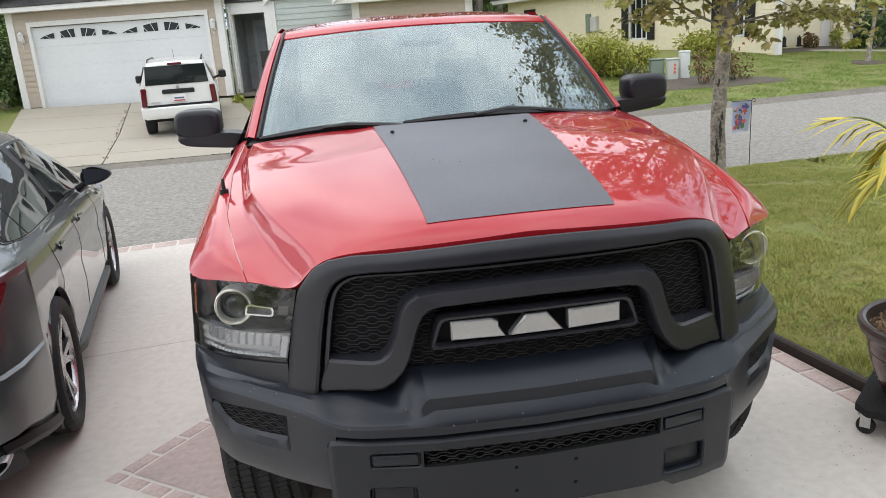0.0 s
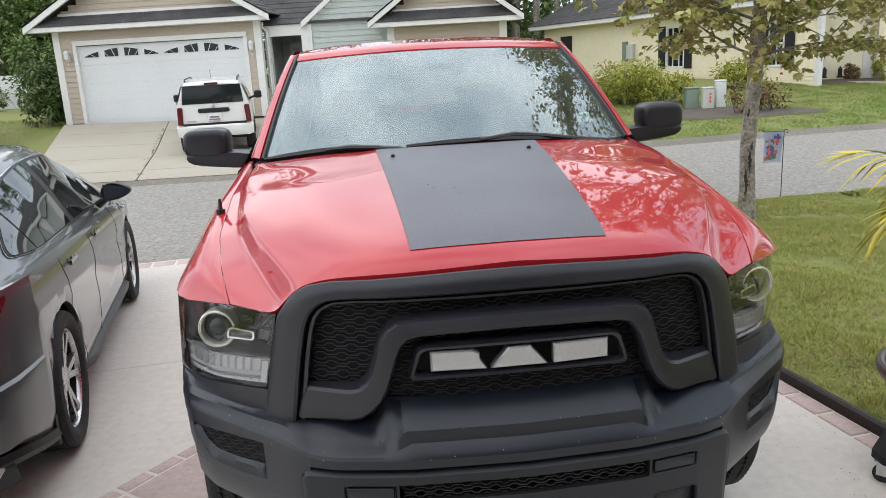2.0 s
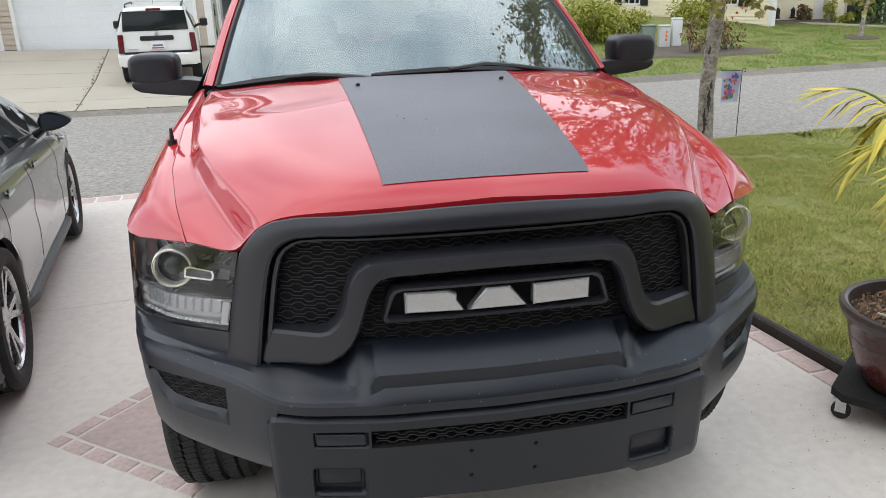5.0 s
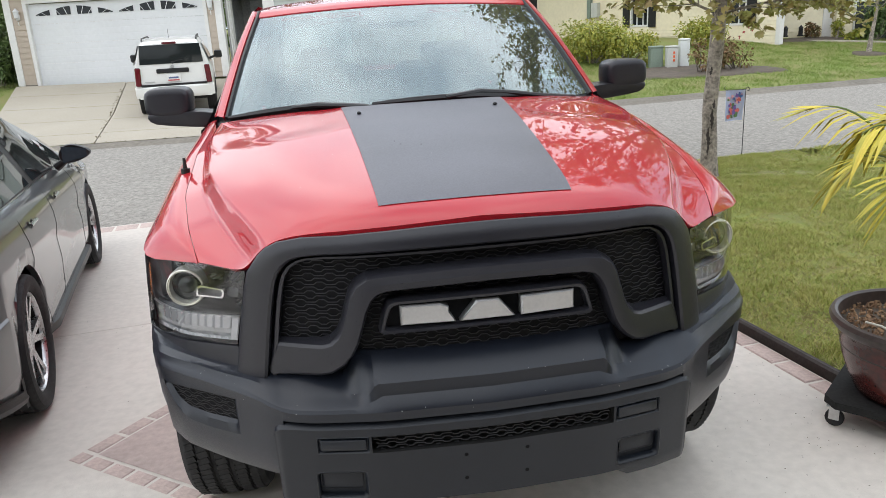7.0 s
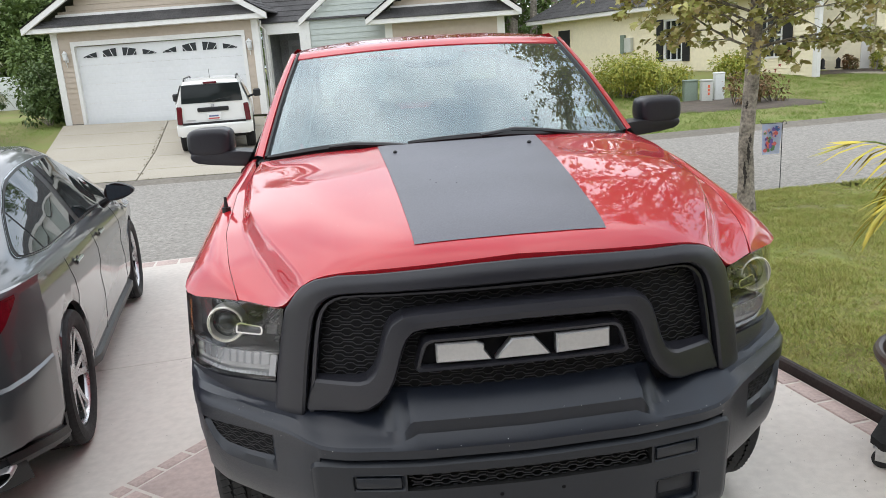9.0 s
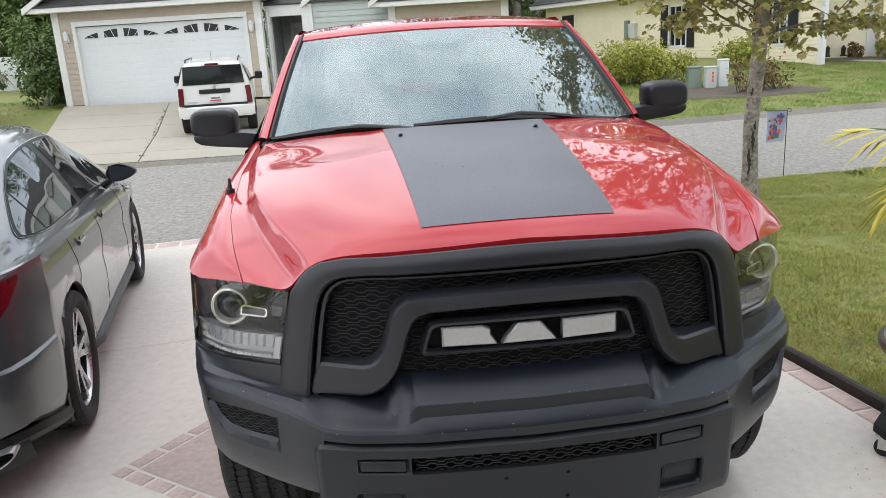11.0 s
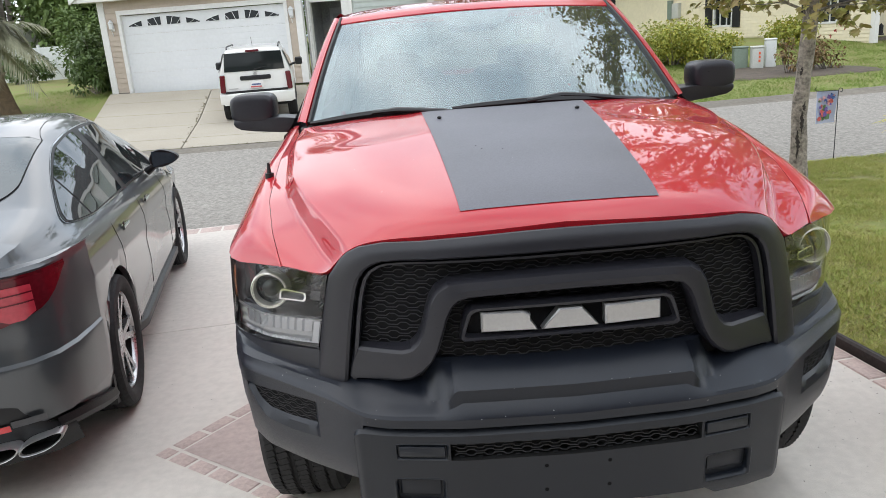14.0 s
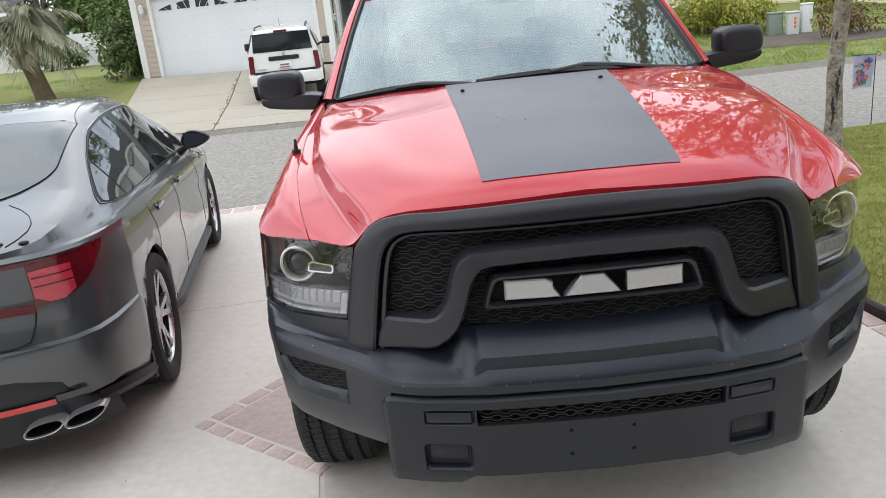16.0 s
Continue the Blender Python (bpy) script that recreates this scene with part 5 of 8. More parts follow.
ys = sorted(set([round(-0.95 + 0.05 * i, 3) for i in range(97)] + [-1.0, -0.985, -0.97, -0.935, -0.92, -0.885, -0.376, -0.35, -0.32, 0.32, 0.35, 0.376, 2.464, 2.49, 2.52, 3.16, 3.19, 3.216]))
rows = [[arch_lift(p) for p in sedan_row(y)] for y in ys]
nose, tail = rows[-1], rows[0]
body = Acc().rows(rows)
body.add(tail, [tuple(range(len(tail)))]).add(nose, [tuple(range(len(nose)))])
body.ob("body", GREYPAINT, sedan, sharp=48)


def side_pt(sx, y, q, off=0.006):
    """A place on the glass band of one side: q from the belt to the roof rail."""
    h, b, t = sedan_half(y), sedan_belt(y), sedan_top(y)
    k = min(1, max(0, (t - b) / 0.42))
    roofw = 0.60 * k + (h - 0.10) * (1 - k)
    P = [(h - 0.085, b + 0.012), (h - 0.085 + (roofw - h + 0.085) * 0.5, b + (t - b) * 0.50 * (0.9 + 0.1 * k)), (roofw, b + (t - b) * 0.86)]
    x = ip(q, (0, P[0][0]), (0.5, P[1][0]), (1, P[2][0]))
    z = ip(q, (0, P[0][1]), (0.5, P[1][1]), (1, P[2][1]))
    return (sx * (x + off), y, z + off * 0.4)


def glass_band(sx, y0, y1, name, lo, hi, material, off, n=16):
    rows = []
    for i in range(n + 1):
        y = y0 + (y1 - y0) * (1 - math.cos(math.pi / 2 * i / n))
        a, b = lo(y), max(lo(y) + 0.002, hi(y))
        rows.append([side_pt(sx, y, a + (b - a) * j / 5, off) for j in range(6)])
    return Acc().rows(rows).ob(name, material, sedan)


def tail_round(y, e):
    """The rounded rear end of the side windows, drawn in by e."""
    return math.sqrt(max(0.0, 1 - (max(0.0, 0.20 - y) / (0.485 - e)) ** 2))


def win_lo(y, e=0.0):
    return 0.38 - (0.365 - e) * tail_round(y, e)


def win_hi(y, e=0.0):
    return min(0.38 + (0.56 - e) * tail_round(y, e), ip(y, (0.2, 0.95), (0.9, 0.965), (1.6, 0.95), (2.0, 0.80), (2.3, 0.50), (2.47, 0.06)) - e)


for sx in (-1, 1):
    glass_band(sx, -0.297, 2.46, "window_trim", lambda y: win_lo(y, -0.012), lambda y: win_hi(y, -0.012), WINTRIM, 0.004, 150)
    glass_band(sx, -0.283, 2.44, "window_rubber", lambda y: win_lo(y, 0.002), lambda y: win_hi(y, 0.002), BLACK, 0.0065, 150)
    glass_band(sx, -0.262, 0.06, "quarter_window", lambda y: win_lo(y, 0.022), lambda y: win_hi(y, 0.030), TINT, 0.009, 40)
    glass_band(sx, 0.085, 0.96, "rear_door_window", lambda y: win_lo(y, 0.022), lambda y: win_hi(y, 0.035), TINT, 0.009, 40)
    glass_band(sx, 1.09, 2.33, "front_door_window", lambda y: win_lo(y, 0.022), lambda y: win_hi(y, 0.045), TINT, 0.009, 30)
    # door seams and handles
    for y0, y1 in ((0.20, 0.30), (1.07, 1.03), (2.10, 2.22)):
        pts = []
        for k in range(17):
            z = 0.895 - 0.62 * k / 16
            y = y0 + (y1 - y0) * k / 16 + (0.14 * max(0, (0.62 - z) / 0.3) ** 2 if y0 == 0.20 else 0)
            prof_ = sorted((p[2], p[0]) for p in sedan_row(y)[:8])
            pts.append((sx * (ip(z, *prof_) + 0.0012), y, z))
        Acc().tube(pts, 0.0010, 6).ob("door_seam", MATTE, sedan)
    for y in (0.40, 1.26):
        h = sedan_half(y)
        hd = Acc()
        hd.rows([[(sx * (h - 0.010 + dx), y + dy, 0.845 + dz) for dx, dz in ((0.0, -0.009), (0.016, -0.008), (0.020, 0.0), (0.016, 0.008), (0.0, 0.009))] for dy in (-0.085, -0.06, 0.0, 0.06, 0.085)])
        hd.ob("door_handle", CHROME, sedan)
        Acc().lathe([(0.0, sx * -0.004), (0.020, sx * 0.0), (0.027, sx * 0.005)], (sx * (h - 0.014), y, 0.840), "x", 16).ob("handle_cup", BLACK, sedan)
    # mirror
    mm = Acc()
    rings = []
    for y, k in ((1.83, 0.80), (1.825, 0.96), (1.85, 1.02), (1.90, 0.98), (1.95, 0.80), (1.99, 0.45)):
        rings.append([(sx * (1.0 + 0.098 * k * math.cos(q) * (1 - 0.10 * math.sin(q))), y + 0.03 * k * math.cos(q), 1.025 + 0.060 * k * math.sin(q) * (1 - 0.38 * math.cos(q))) for q in (2 * math.pi * j / 18 for j in range(18))])
    mm.rows(rings, closed=True, caps=True)
    mm.tube([(sx * 0.86, 1.92, 0.93), (sx * 0.94, 1.90, 0.985)], [0.030, 0.022], 8)
    mo = mm.ob("door_mirror", BLACK, sedan)
    Acc().rows([[(sx * (1.0 + a * 0.075), 1.815 + 0.02 * a, 1.025 + b * 0.042 * (1 - 0.35 * a)) for a in (-1, 0, 1)] for b in (-1, 0, 1)]).ob("mirror_glass", MIRRORTONE, mo)
    # sill skirt and arch edges
    Acc().rows([[(sx * (sedan_half(y) - dx), y, z) for dx, z in ((0.06, 0.20), (0.012 + 0.05 * max(0, 0.62 - y) / 0.2, 0.20), (0.010 + 0.05 * max(0, 0.62 - y) / 0.2, 0.245), (0.035 + 0.03 * max(0, 0.62 - y) / 0.2, 0.255))] for y in [0.42 + 0.1 * i for i in range(21)]]).ob("sill_skirt", BLACK, sedan)
    for c in (0.0, 2.84):
        wheel(sedan, (sx * 0.815, c, 0.335), 0.335, 0.225, 0.245, sx, ALLOY, 5, False)
        Acc().lathe([(0.385, sx * 0.55), (0.385, sx * 0.86)], (0, c, 0.335), "x", 28, start=-0.3, arc=math.pi + 0.6).ob("wheel_liner", MATTE, sedan)


def tail_pt(x, z, d=0.0):
    """A place on the rear face, which sweeps forward to the corners."""
    y = smooth_ip(abs(x), (-0.3, -1.0), (0, -1.0), (0.42, -1.0), (0.54, -0.985), (0.68, -0.95), (0.755, -0.92), (0.825, -0.85), (0.868, -0.75), (0.898, -0.6), (0.918, -0.4))
    y += ip(z, (0.20, 0.09), (0.30, 0.035), (0.45, 0.0), (0.615, 0.0), (0.645, 0.006), (0.78, 0.012), (0.93, 0.0), (0.965, -0.012))
    n = Vector((0.9 * max(0, (abs(x) - 0.6) / 0.3) * (1 if x > 0 else -1), -1, 0)).normalized()
    d += ip(z, (0.36, 0.0), (0.44, 0.010), (0.56, 0.020), (0.602, 0.024), (0.609, 0.022), (0.619, 0.0)) * (1 - 0.6 * ease(abs(x), 0.86, 0.93))
    return (x + n.x * d, y + n.y * d, z)


# rear face: bumper skin, lamps, diffuser, tail pipes
TXS = [-0.915, -0.898, -0.868, -0.825, -0.755, -0.68, -0.54, -0.42, -0.28, -0.14, 0, 0.14, 0.28, 0.42, 0.54, 0.68, 0.755, 0.825, 0.868, 0.898, 0.915]
rf = Acc().rows([[tail_pt(x, z, 0.010) for x in TXS] for z in (0.36, 0.42, 0.50, 0.56, 0.602, 0.609, 0.619, 0.645, 0.70, 0.78, 0.86, 0.93, 0.952)] + [[(p[0], p[1] + 0.022, p[2] + 0.014) for p in (tail_pt(x, 0.952, 0.010) for x in TXS)], [(p[0], p[1] + 0.12, p[2] + 0.012) for p in (tail_pt(x, 0.952, 0.010) for x in TXS)]])
rf.ob("rear_skin", GREYPAINT, sedan, sharp=30)
PALERED = mat("pale_red_lens", (0.42, 0.030, 0.050), 0.18, 0, 0.15, 8, 50, coat=1.0)
for sx in (-1, 1):
    lampo = Acc()
    lampo.rows([[tail_pt(sx * x, z0 + (z1 - z0) * k / 5, 0.017) for k in range(6)] for x, z0, z1 in ((0.66, 0.758, 0.932), (0.69, 0.764, 0.934), (0.74, 0.776, 0.934), (0.78, 0.788, 0.934), (0.805, 0.800, 0.934), (0.825, 0.818, 0.934), (0.845, 0.850, 0.934), (0.862, 0.895, 0.934), (0.872, 0.928, 0.934))])
    lampo.rows([[tail_pt(sx * x, z0 + (z1 - z0) * k / 2, 0.017) for k in range(3)] for x, z0, z1 in ((0.66, 0.742, 0.775), (0.5, 0.752, 0.785), (0.25, 0.757, 0.787), (0.0, 0.757, 0.787))])
    lampo.rows([[tail_pt(sx * x, z, 0.016) for z in (0.928, 0.946)] for x in (0.0, 0.25, 0.5, 0.66, 0.74, 0.80, 0.84, 0.872)])
    tl = lampo.ob("tail_lamp", REDLENS, sedan, "red wrap-round tail lamp")
    Acc().rows([[tail_pt(sx * x, z0 + (z1 - z0) * k / 4, 0.021) for k in range(5)] for x, z0, z1 in ((0.665, 0.80, 0.905), (0.71, 0.775, 0.908), (0.755, 0.775, 0.908), (0.79, 0.80, 0.905))]).ob("lamp_core", PALERED, tl)
    for z in (0.84, 0.875):
        Acc().rows([[tail_pt(sx * x, zz, 0.024) for zz in (z, z + 0.006)] for x in (0.67, 0.71, 0.755, 0.79)]).ob("lamp_rib", REDLENS, tl)
    Acc().tube([tail_pt(sx * (0.655 - 2.2 * (0.745 - z) ** 2 - 0.10 * (0.745 - z)), z, 0.012) for z in (0.745, 0.72, 0.69, 0.66, 0.635)] + [tail_pt(sx * x, 0.612 + 0.02 * x, 0.014) for x in (0.58, 0.50, 0.30, 0.0)], 0.0035, 5).ob("boot_seam", MATTE, sedan)
    Acc().rows([[tail_pt(sx * x, z + 0.01 * (x - 0.46), 0.03) for z in (0.362, 0.375, 0.390)] for x in (0.44, 0.52, 0.60, 0.645)]).ob("rear_reflector", mat("bright_red_reflector", (0.60, 0.03, 0.03), 0.2, 0, 0.1, 8, 50, coat=1.0) if sx < 0 else bpy.data.materials["bright_red_reflector"], sedan)
    Acc().rows([[tail_pt(sx * x, z, 0.028) for z in (0.375, 0.392, 0.405)] for x in (0.65, 0.69, 0.73, 0.755)]).ob("reflector_end", DARKALLOY, sedan)
    pipe, bore = Acc(), Acc()
    for cx in (0.595, 0.735):
        rings = []
        for rr, y in ((1.0, 0.12), (1.0, -0.035), (0.95, -0.043), (0.89, -0.041), (0.86, -0.028)):
            ring = []
            for k in range(24):
                q = 2 * math.pi * k / 24
                ax = abs(math.cos(q)) ** 0.7 * (1 if math.cos(q) > 0 else -1)
                xx = cx + rr * 0.070 * ax + 0.016 * math.sin(q)
                ring.append((sx * xx, tail_pt(xx, 0.45)[1] + y, 0.290 + rr * 0.028 * math.sin(q)))
            rings.append(ring)
        pipe.rows(rings, closed=True)
        bore.rows([rings[-1], [(x, y + 0.10, z) for x, y, z in rings[-1]]], closed=True)
    tip = pipe.ob("tail_pipe", SILVER, sedan)
    bore.ob("pipe_bore", MATTE, tip)
    Acc().box((sx * 0.66, -0.88, 0.29), (0.26, 0.04, 0.05)).ob("pipe_inside", MATTE, sedan)
    Acc().rows([[(sx * (sedan_half(y) - dx), y, z) for dx, z in ((0.10, zt), (0.012, zt - 0.005), (0.0, zt - 0.035), (0.012, zt - 0.06), (0.10, zt - 0.06))] for y, zt in ((-0.88, 0.355), (-0.80, 0.345), (-0.70, 0.325), (-0.60, 0.300), (-0.50, 0.275), (-0.40, 0.255))]).ob("corner_skirt", BLACK, sedan)
    Acc().rows([[(sx * (sedan_half(-0.38) - dx), -0.385 + dy, z) for dx, dy in ((0.16, 0.0), (0.02, 0.0), (0.015, 0.02))] for dy0, z in ((0, 0.30), (0, 0.16))]).ob("mud_flap", BLACK, sedan)
dtop = lambda x: ip(abs(x), (0, 0.54), (0.48, 0.522), (0.60, 0.495), (0.665, 0.470), (0.72, 0.40), (0.77, 0.33), (0.82, 0.31))
dif = Acc().rows([[tail_pt(x, 0.20 + (dtop(x) - 0.20) * k / 6, 0.020 if k < 6 else 0.006) for x in TXS[3:-3]] for k in range(7)])
dif.ob("diffuser", BLACK, sedan)
Acc().box((0, 1.4, 0.26), (1.5, 4.2, 0.12)).ob("underbody", MATTE, sedan, smooth=False)
# rear screen
def deck_z(x, y):
    """Height of the shell's upper surface at a place."""
    up = sorted((p[0], p[2]) for p in sedan_row(y)[8:14])
    return ip(abs(x), *up)


def screen_pt(s, v, d):
    """A place on the rear screen: s across, v from its foot to its head."""
    y = -0.34 + 0.86 * v - 0.10 * (1 - s * s) * (1 - v)
    x = s * (0.575 + 0.03 * (1 - v)) * (1 - 0.30 * max(0, 1 - v / 0.35) ** 2)
    return (x, y, deck_z(x, y) + d)


rs = Acc().rows([[screen_pt(-1 + i / 12, v / 20, 0.0055) for i in range(25)] for v in range(21)])
rs.ob("rear_screen", mat("grey_green_screen_glass", (0.055, 0.068, 0.070), 0.06, 0, 0.05, 3, 50, coat=0.25, spec=0.5), sedan)
Acc().tube([screen_pt(-1, v / 20, 0.004) for v in range(21)], 0.0022, 6).tube([screen_pt(-1 + i / 10, 1, 0.004) for i in range(21)], 0.0022, 6).tube([screen_pt(1, v / 20, 0.004) for v in range(21)], 0.0022, 6).tube([screen_pt(1 - i / 10, 0, 0.004) for i in range(21)], 0.0022, 6).ob("screen_rubber", MATTE, sedan)
for sx in (-1, 1):
    Acc().tube([(sx * x, y, deck_z(x, y) + 0.001) for x, y in ((smooth_ip(-q, (0.42, 0.47), (0.50, 0.54), (0.60, 0.60), (0.70, 0.635), (0.78, 0.64), (0.85, 0.62), (0.90, 0.59)), q) for q in (-0.42 - 0.02 * k for k in range(25)))], 0.0020, 6).ob("boot_seam", MATTE, sedan)
for sx in (-1, 1):
    Acc().tube([(sx * x, y, deck_z(x, y) + 0.001) for x, y in ((0.575, 0.53), (0.55, 0.6), (0.53, 0.7), (0.52, 0.85), (0.51, 1.1), (0.51, 1.5))], 0.0020, 6).ob("roof_seam", MATTE, sedan)
for x in (0.46, 0.56, 0.65, 0.73):
    Acc().lathe([(0.0, 0.006), (0.014, 0.004), (0.019, 0)], (x, -0.875, deck_z(x, -0.875) + 0.002), n=12).ob("deck_plug", MATTE, sedan)


# ---- white sport-utility car across the street ----
suv = thing("suv", pose(-3.62, 15.50, terrain(-3.6, 16.3), 1.2, 0, 7.5) @ Matrix.Diagonal((0.90, 0.93, 0.93, 1)), "boxy white sport-utility car with dark glass parked facing a garage", "car")


def suv_row(y):
    h = smooth_ip(y, (0, 0.86), (0.08, 0.90), (0.6, 0.915), (3.6, 0.915), (4.2, 0.88), (4.5, 0.80))
    t = ip(y, (0, 1.64), (0.12, 1.70), (0.5, 1.74), (2.4, 1.74), (2.7, 1.68), (3.3, 1.20), (3.4, 1.13), (4.4, 1.02), (4.5, 0.95))
    b = min(1.12, t - 0.03)
    side = [(h - 0.06, 0.42), (h - 0.01, 0.50), (h, 0.75), (h - 0.005, 1.02), (h - 0.03, b)]
    w = h - 0.03 - 0.19 * max(0, (t - b)) / 0.62
    up = [(w + 0.01, b + (t - b) * 0.80), (w - 0.05, b + (t - b) * 0.95), (w * 0.6, t - 0.01), (0, t)]
    half = side + up
    return [(x, y, z) for x, z in half] + [(-x, y, z) for x, z in reversed(half[:-1])]


def suv_arch(p):
    x, y, z = p
    for c in (0.95, 3.71):
        d = abs(y - c)
        if d < 0.44 and abs(x) > 0.5 and z < 0.38 + math.sqrt(0.44**2 - d * d):
            z = 0.38 + math.sqrt(0.44**2 - d * d)
    return (x, y, z)


rows = [[suv_arch(p) for p in suv_row(0.05 * i)] for i in range(91)]
sb = Acc().rows(rows)
sb.add(rows[0], [tuple(range(len(rows[0])))]).add(rows[-1], [tuple(range(len(rows[-1])))])
sb.ob("body", WHITEPAINT, suv, sharp=35)
a = Acc()
a.rows([[(s * 0.72 * (1 - 0.06 * v), -0.014, 1.19 + 0.42 * v) for s in (-1, -0.5, 0, 0.5, 1)] for v in (0, 0.5, 1)])
a.ob("tailgate_glass", TINT, suv)
Acc().box((0, -0.015, 1.645), (0.32, 0.06, 0.05), None, 0.01).ob("stop_lamp", REDLENS, suv)
Acc().box((0, -0.015, 1.03), (0.74, 0.05, 0.10), None, 0.02).ob("tailgate_grip", BLACK, suv)
Acc().box((0, -0.02, 0.87), (0.33, 0.04, 0.17), None, 0.008).ob("plate_frame", TRIM, suv, "pale number plate with plain bars")
Acc().box((0, -0.042, 0.875), (0.22, 0.006, 0.035)).ob("plate_bar", mat("blue_grey_print", (0.10, 0.13, 0.25), 0.5), suv)
Acc().box((0, -0.042, 0.82), (0.26, 0.006, 0.03)).ob("plate_bar", mat("red_print", (0.45, 0.08, 0.08), 0.5), suv)
Acc().box((0, -0.02, 0.72), (1.50, 0.06, 0.05), None, 0.01).ob("tailgate_step", BLACK, suv)
bp_ = Acc().rows([[(s * 0.90, y + 0.10 * abs(s) ** 4, z) for s in [-1 + 0.1 * i for i in range(21)]] for y, z in ((0.05, 0.70), (-0.06, 0.695), (-0.09, 0.66), (-0.09, 0.50), (-0.05, 0.44), (0.10, 0.43))])
bp_.ob("rear_bumper", WHITEPAINT, suv)
for sx in (-1, 1):
    Acc().box((sx * 0.795, -0.005, 0.92), (0.125, 0.08, 0.42), pose(0, 0, 0, 0, -sx * 3, 0), 0.02).ob("tail_lamp", REDLENS, suv)
    m = Acc().box((sx * 1.08, 2.75, 1.22), (0.20, 0.10, 0.20), None, 0.03).tube([(sx * 0.88, 2.80, 1.14), (sx * 1.0, 2.78, 1.17)], 0.03).ob("door_mirror", BLACK, suv)
    Acc().tube([(sx * 0.62, 0.26, 1.705), (sx * 0.62, 0.40, 1.752), (sx * 0.62, 2.2, 1.760), (sx * 0.62, 2.35, 1.73)], 0.018, 8).ob("roof_rail", BLACK, suv)
    for c in (0.95, 3.71):
        wheel(suv, (sx * 0.80, c, 0.36), 0.36, 0.235, 0.215, sx, ALLOY, 5, False)
        Acc().lathe([(0.45, sx * 0.5), (0.45, sx * 0.88)], (0, c, 0.38), "x", 24, start=-0.2, arc=math.pi + 0.4).ob("wheel_liner", MATTE, suv)
    Acc().rows([[(sx * (0.892 - 0.160 * q), y, 1.17 + 0.43 * q) for q in (0, 0.5, 1)] for y in (0.25, 0.9, 1.5, 2.1, 2.7)]).ob("side_glass", TINT, suv)
Acc().tube([(0, 0.35, 1.74), (0, 0.25, 1.95)], 0.005, 5).ob("antenna", BLACK, suv)
Acc().lathe([(0.0, -0.05), (0.022, -0.045), (0.03, -0.01)], (0.02, 0.0, 1.21), "y", 14).tube([(0.02, -0.03, 1.21), (0.12, -0.03, 1.25), (0.30, -0.028, 1.27)], [0.012, 0.009, 0.006], 6).ob("rear_wiper", BLACK, suv)
Acc().lathe([(0.0, -0.03), (0.03, -0.028), (0.04, -0.01)], (0, 0.0, 1.115), "y", 16).ob("round_badge", SILVER, suv)
Acc().box((-0.55, -0.012, 0.80), (0.22, 0.012, 0.022)).ob("model_bar", SILVER, suv, smooth=False)
Acc().box((0, 2.2, 0.42), (1.4, 4.0, 0.16)).box((0.25, -0.02, 0.38), (0.10, 0.12, 0.08)).ob("underbody", MATTE, suv, smooth=False)


# ---- beige house with a two-car garage ----
LAP = 0.155


def siding(name, material, put, a0, a1, z0, z1, parent, top=None, holes=(), lap=LAP):
    """Lapped boards from z0 to z1 along a wall; top(z): the pair of ends at a height, for a gable."""
    acc = Acc()
    n = int(math.ceil((z1 - z0) / lap))
    for i in range(n):
        za, zb = z0 + i * lap, min(z1, z0 + (i + 1) * lap)
        spans = [(a0, a1)]
        if top:
            spans = [top(za + 0.02)]
        for h0, h1, hz0, hz1 in holes:
            if hz0 < (za + zb) / 2 < hz1:
                cut = []
                for s0, s1 in spans:
                    if h0 > s0:
                        cut.append((s0, min(s1, h0)))
                    if h1 < s1:
                        cut.append((max(s0, h1), s1))
                spans = [s for s in cut if s[1] - s[0] > 0.02]
        for s0, s1 in spans:
            if s1 - s0 < 0.03:
                continue
            acc.add([put(s0, 0.10, za), put(s1, 0.10, za), put(s1, -0.020, za), put(s0, -0.020, za), put(s1, 0.0, zb), put(s0, 0.0, zb), put(s1, 0.10, zb), put(s0, 0.10, zb)], [(0, 1, 2, 3), (3, 2, 4, 5), (5, 4, 6, 7)])
    return acc.ob(name, material, parent, smooth=False, fix=False)


def slabbox(put, a0, a1, b0, b1, z0, z1):
    P = [put(a, b, z) for a in (a0, a1) for b in (b0, b1) for z in (z0, z1)]
    return P, [(0, 1, 3, 2), (4, 6, 7, 5), (0, 4, 5, 1), (2, 3, 7, 6), (0, 2, 6, 4), (1, 5, 7, 3)]


def board(name, material, put, a0, a1, b0, b1, z0, z1, parent):
    return Acc().add(*slabbox(put, a0, a1, b0, b1, z0, z1)).ob(name, material, parent, smooth=False)


def rake(name, material, put, p, q, b0, b1, w, parent):
    """A sloping board from p to q, both (a, z), of width w downwards."""
    P = [put(p[0], b0, p[1]), put(q[0], b0, q[1]), put(q[0], b0, q[1] - w), put(p[0], b0, p[1] - w), put(p[0], b1, p[1]), put(q[0], b1, q[1]), put(q[0], b1, q[1] - w), put(p[0], b1, p[1] - w)]
    return Acc().add(P, [(0, 1, 2, 3), (4, 7, 6, 5), (0, 4, 5, 1), (3, 2, 6, 7), (0, 3, 7, 4), (1, 5, 6, 2)]).ob(name, material, parent, smooth=False)


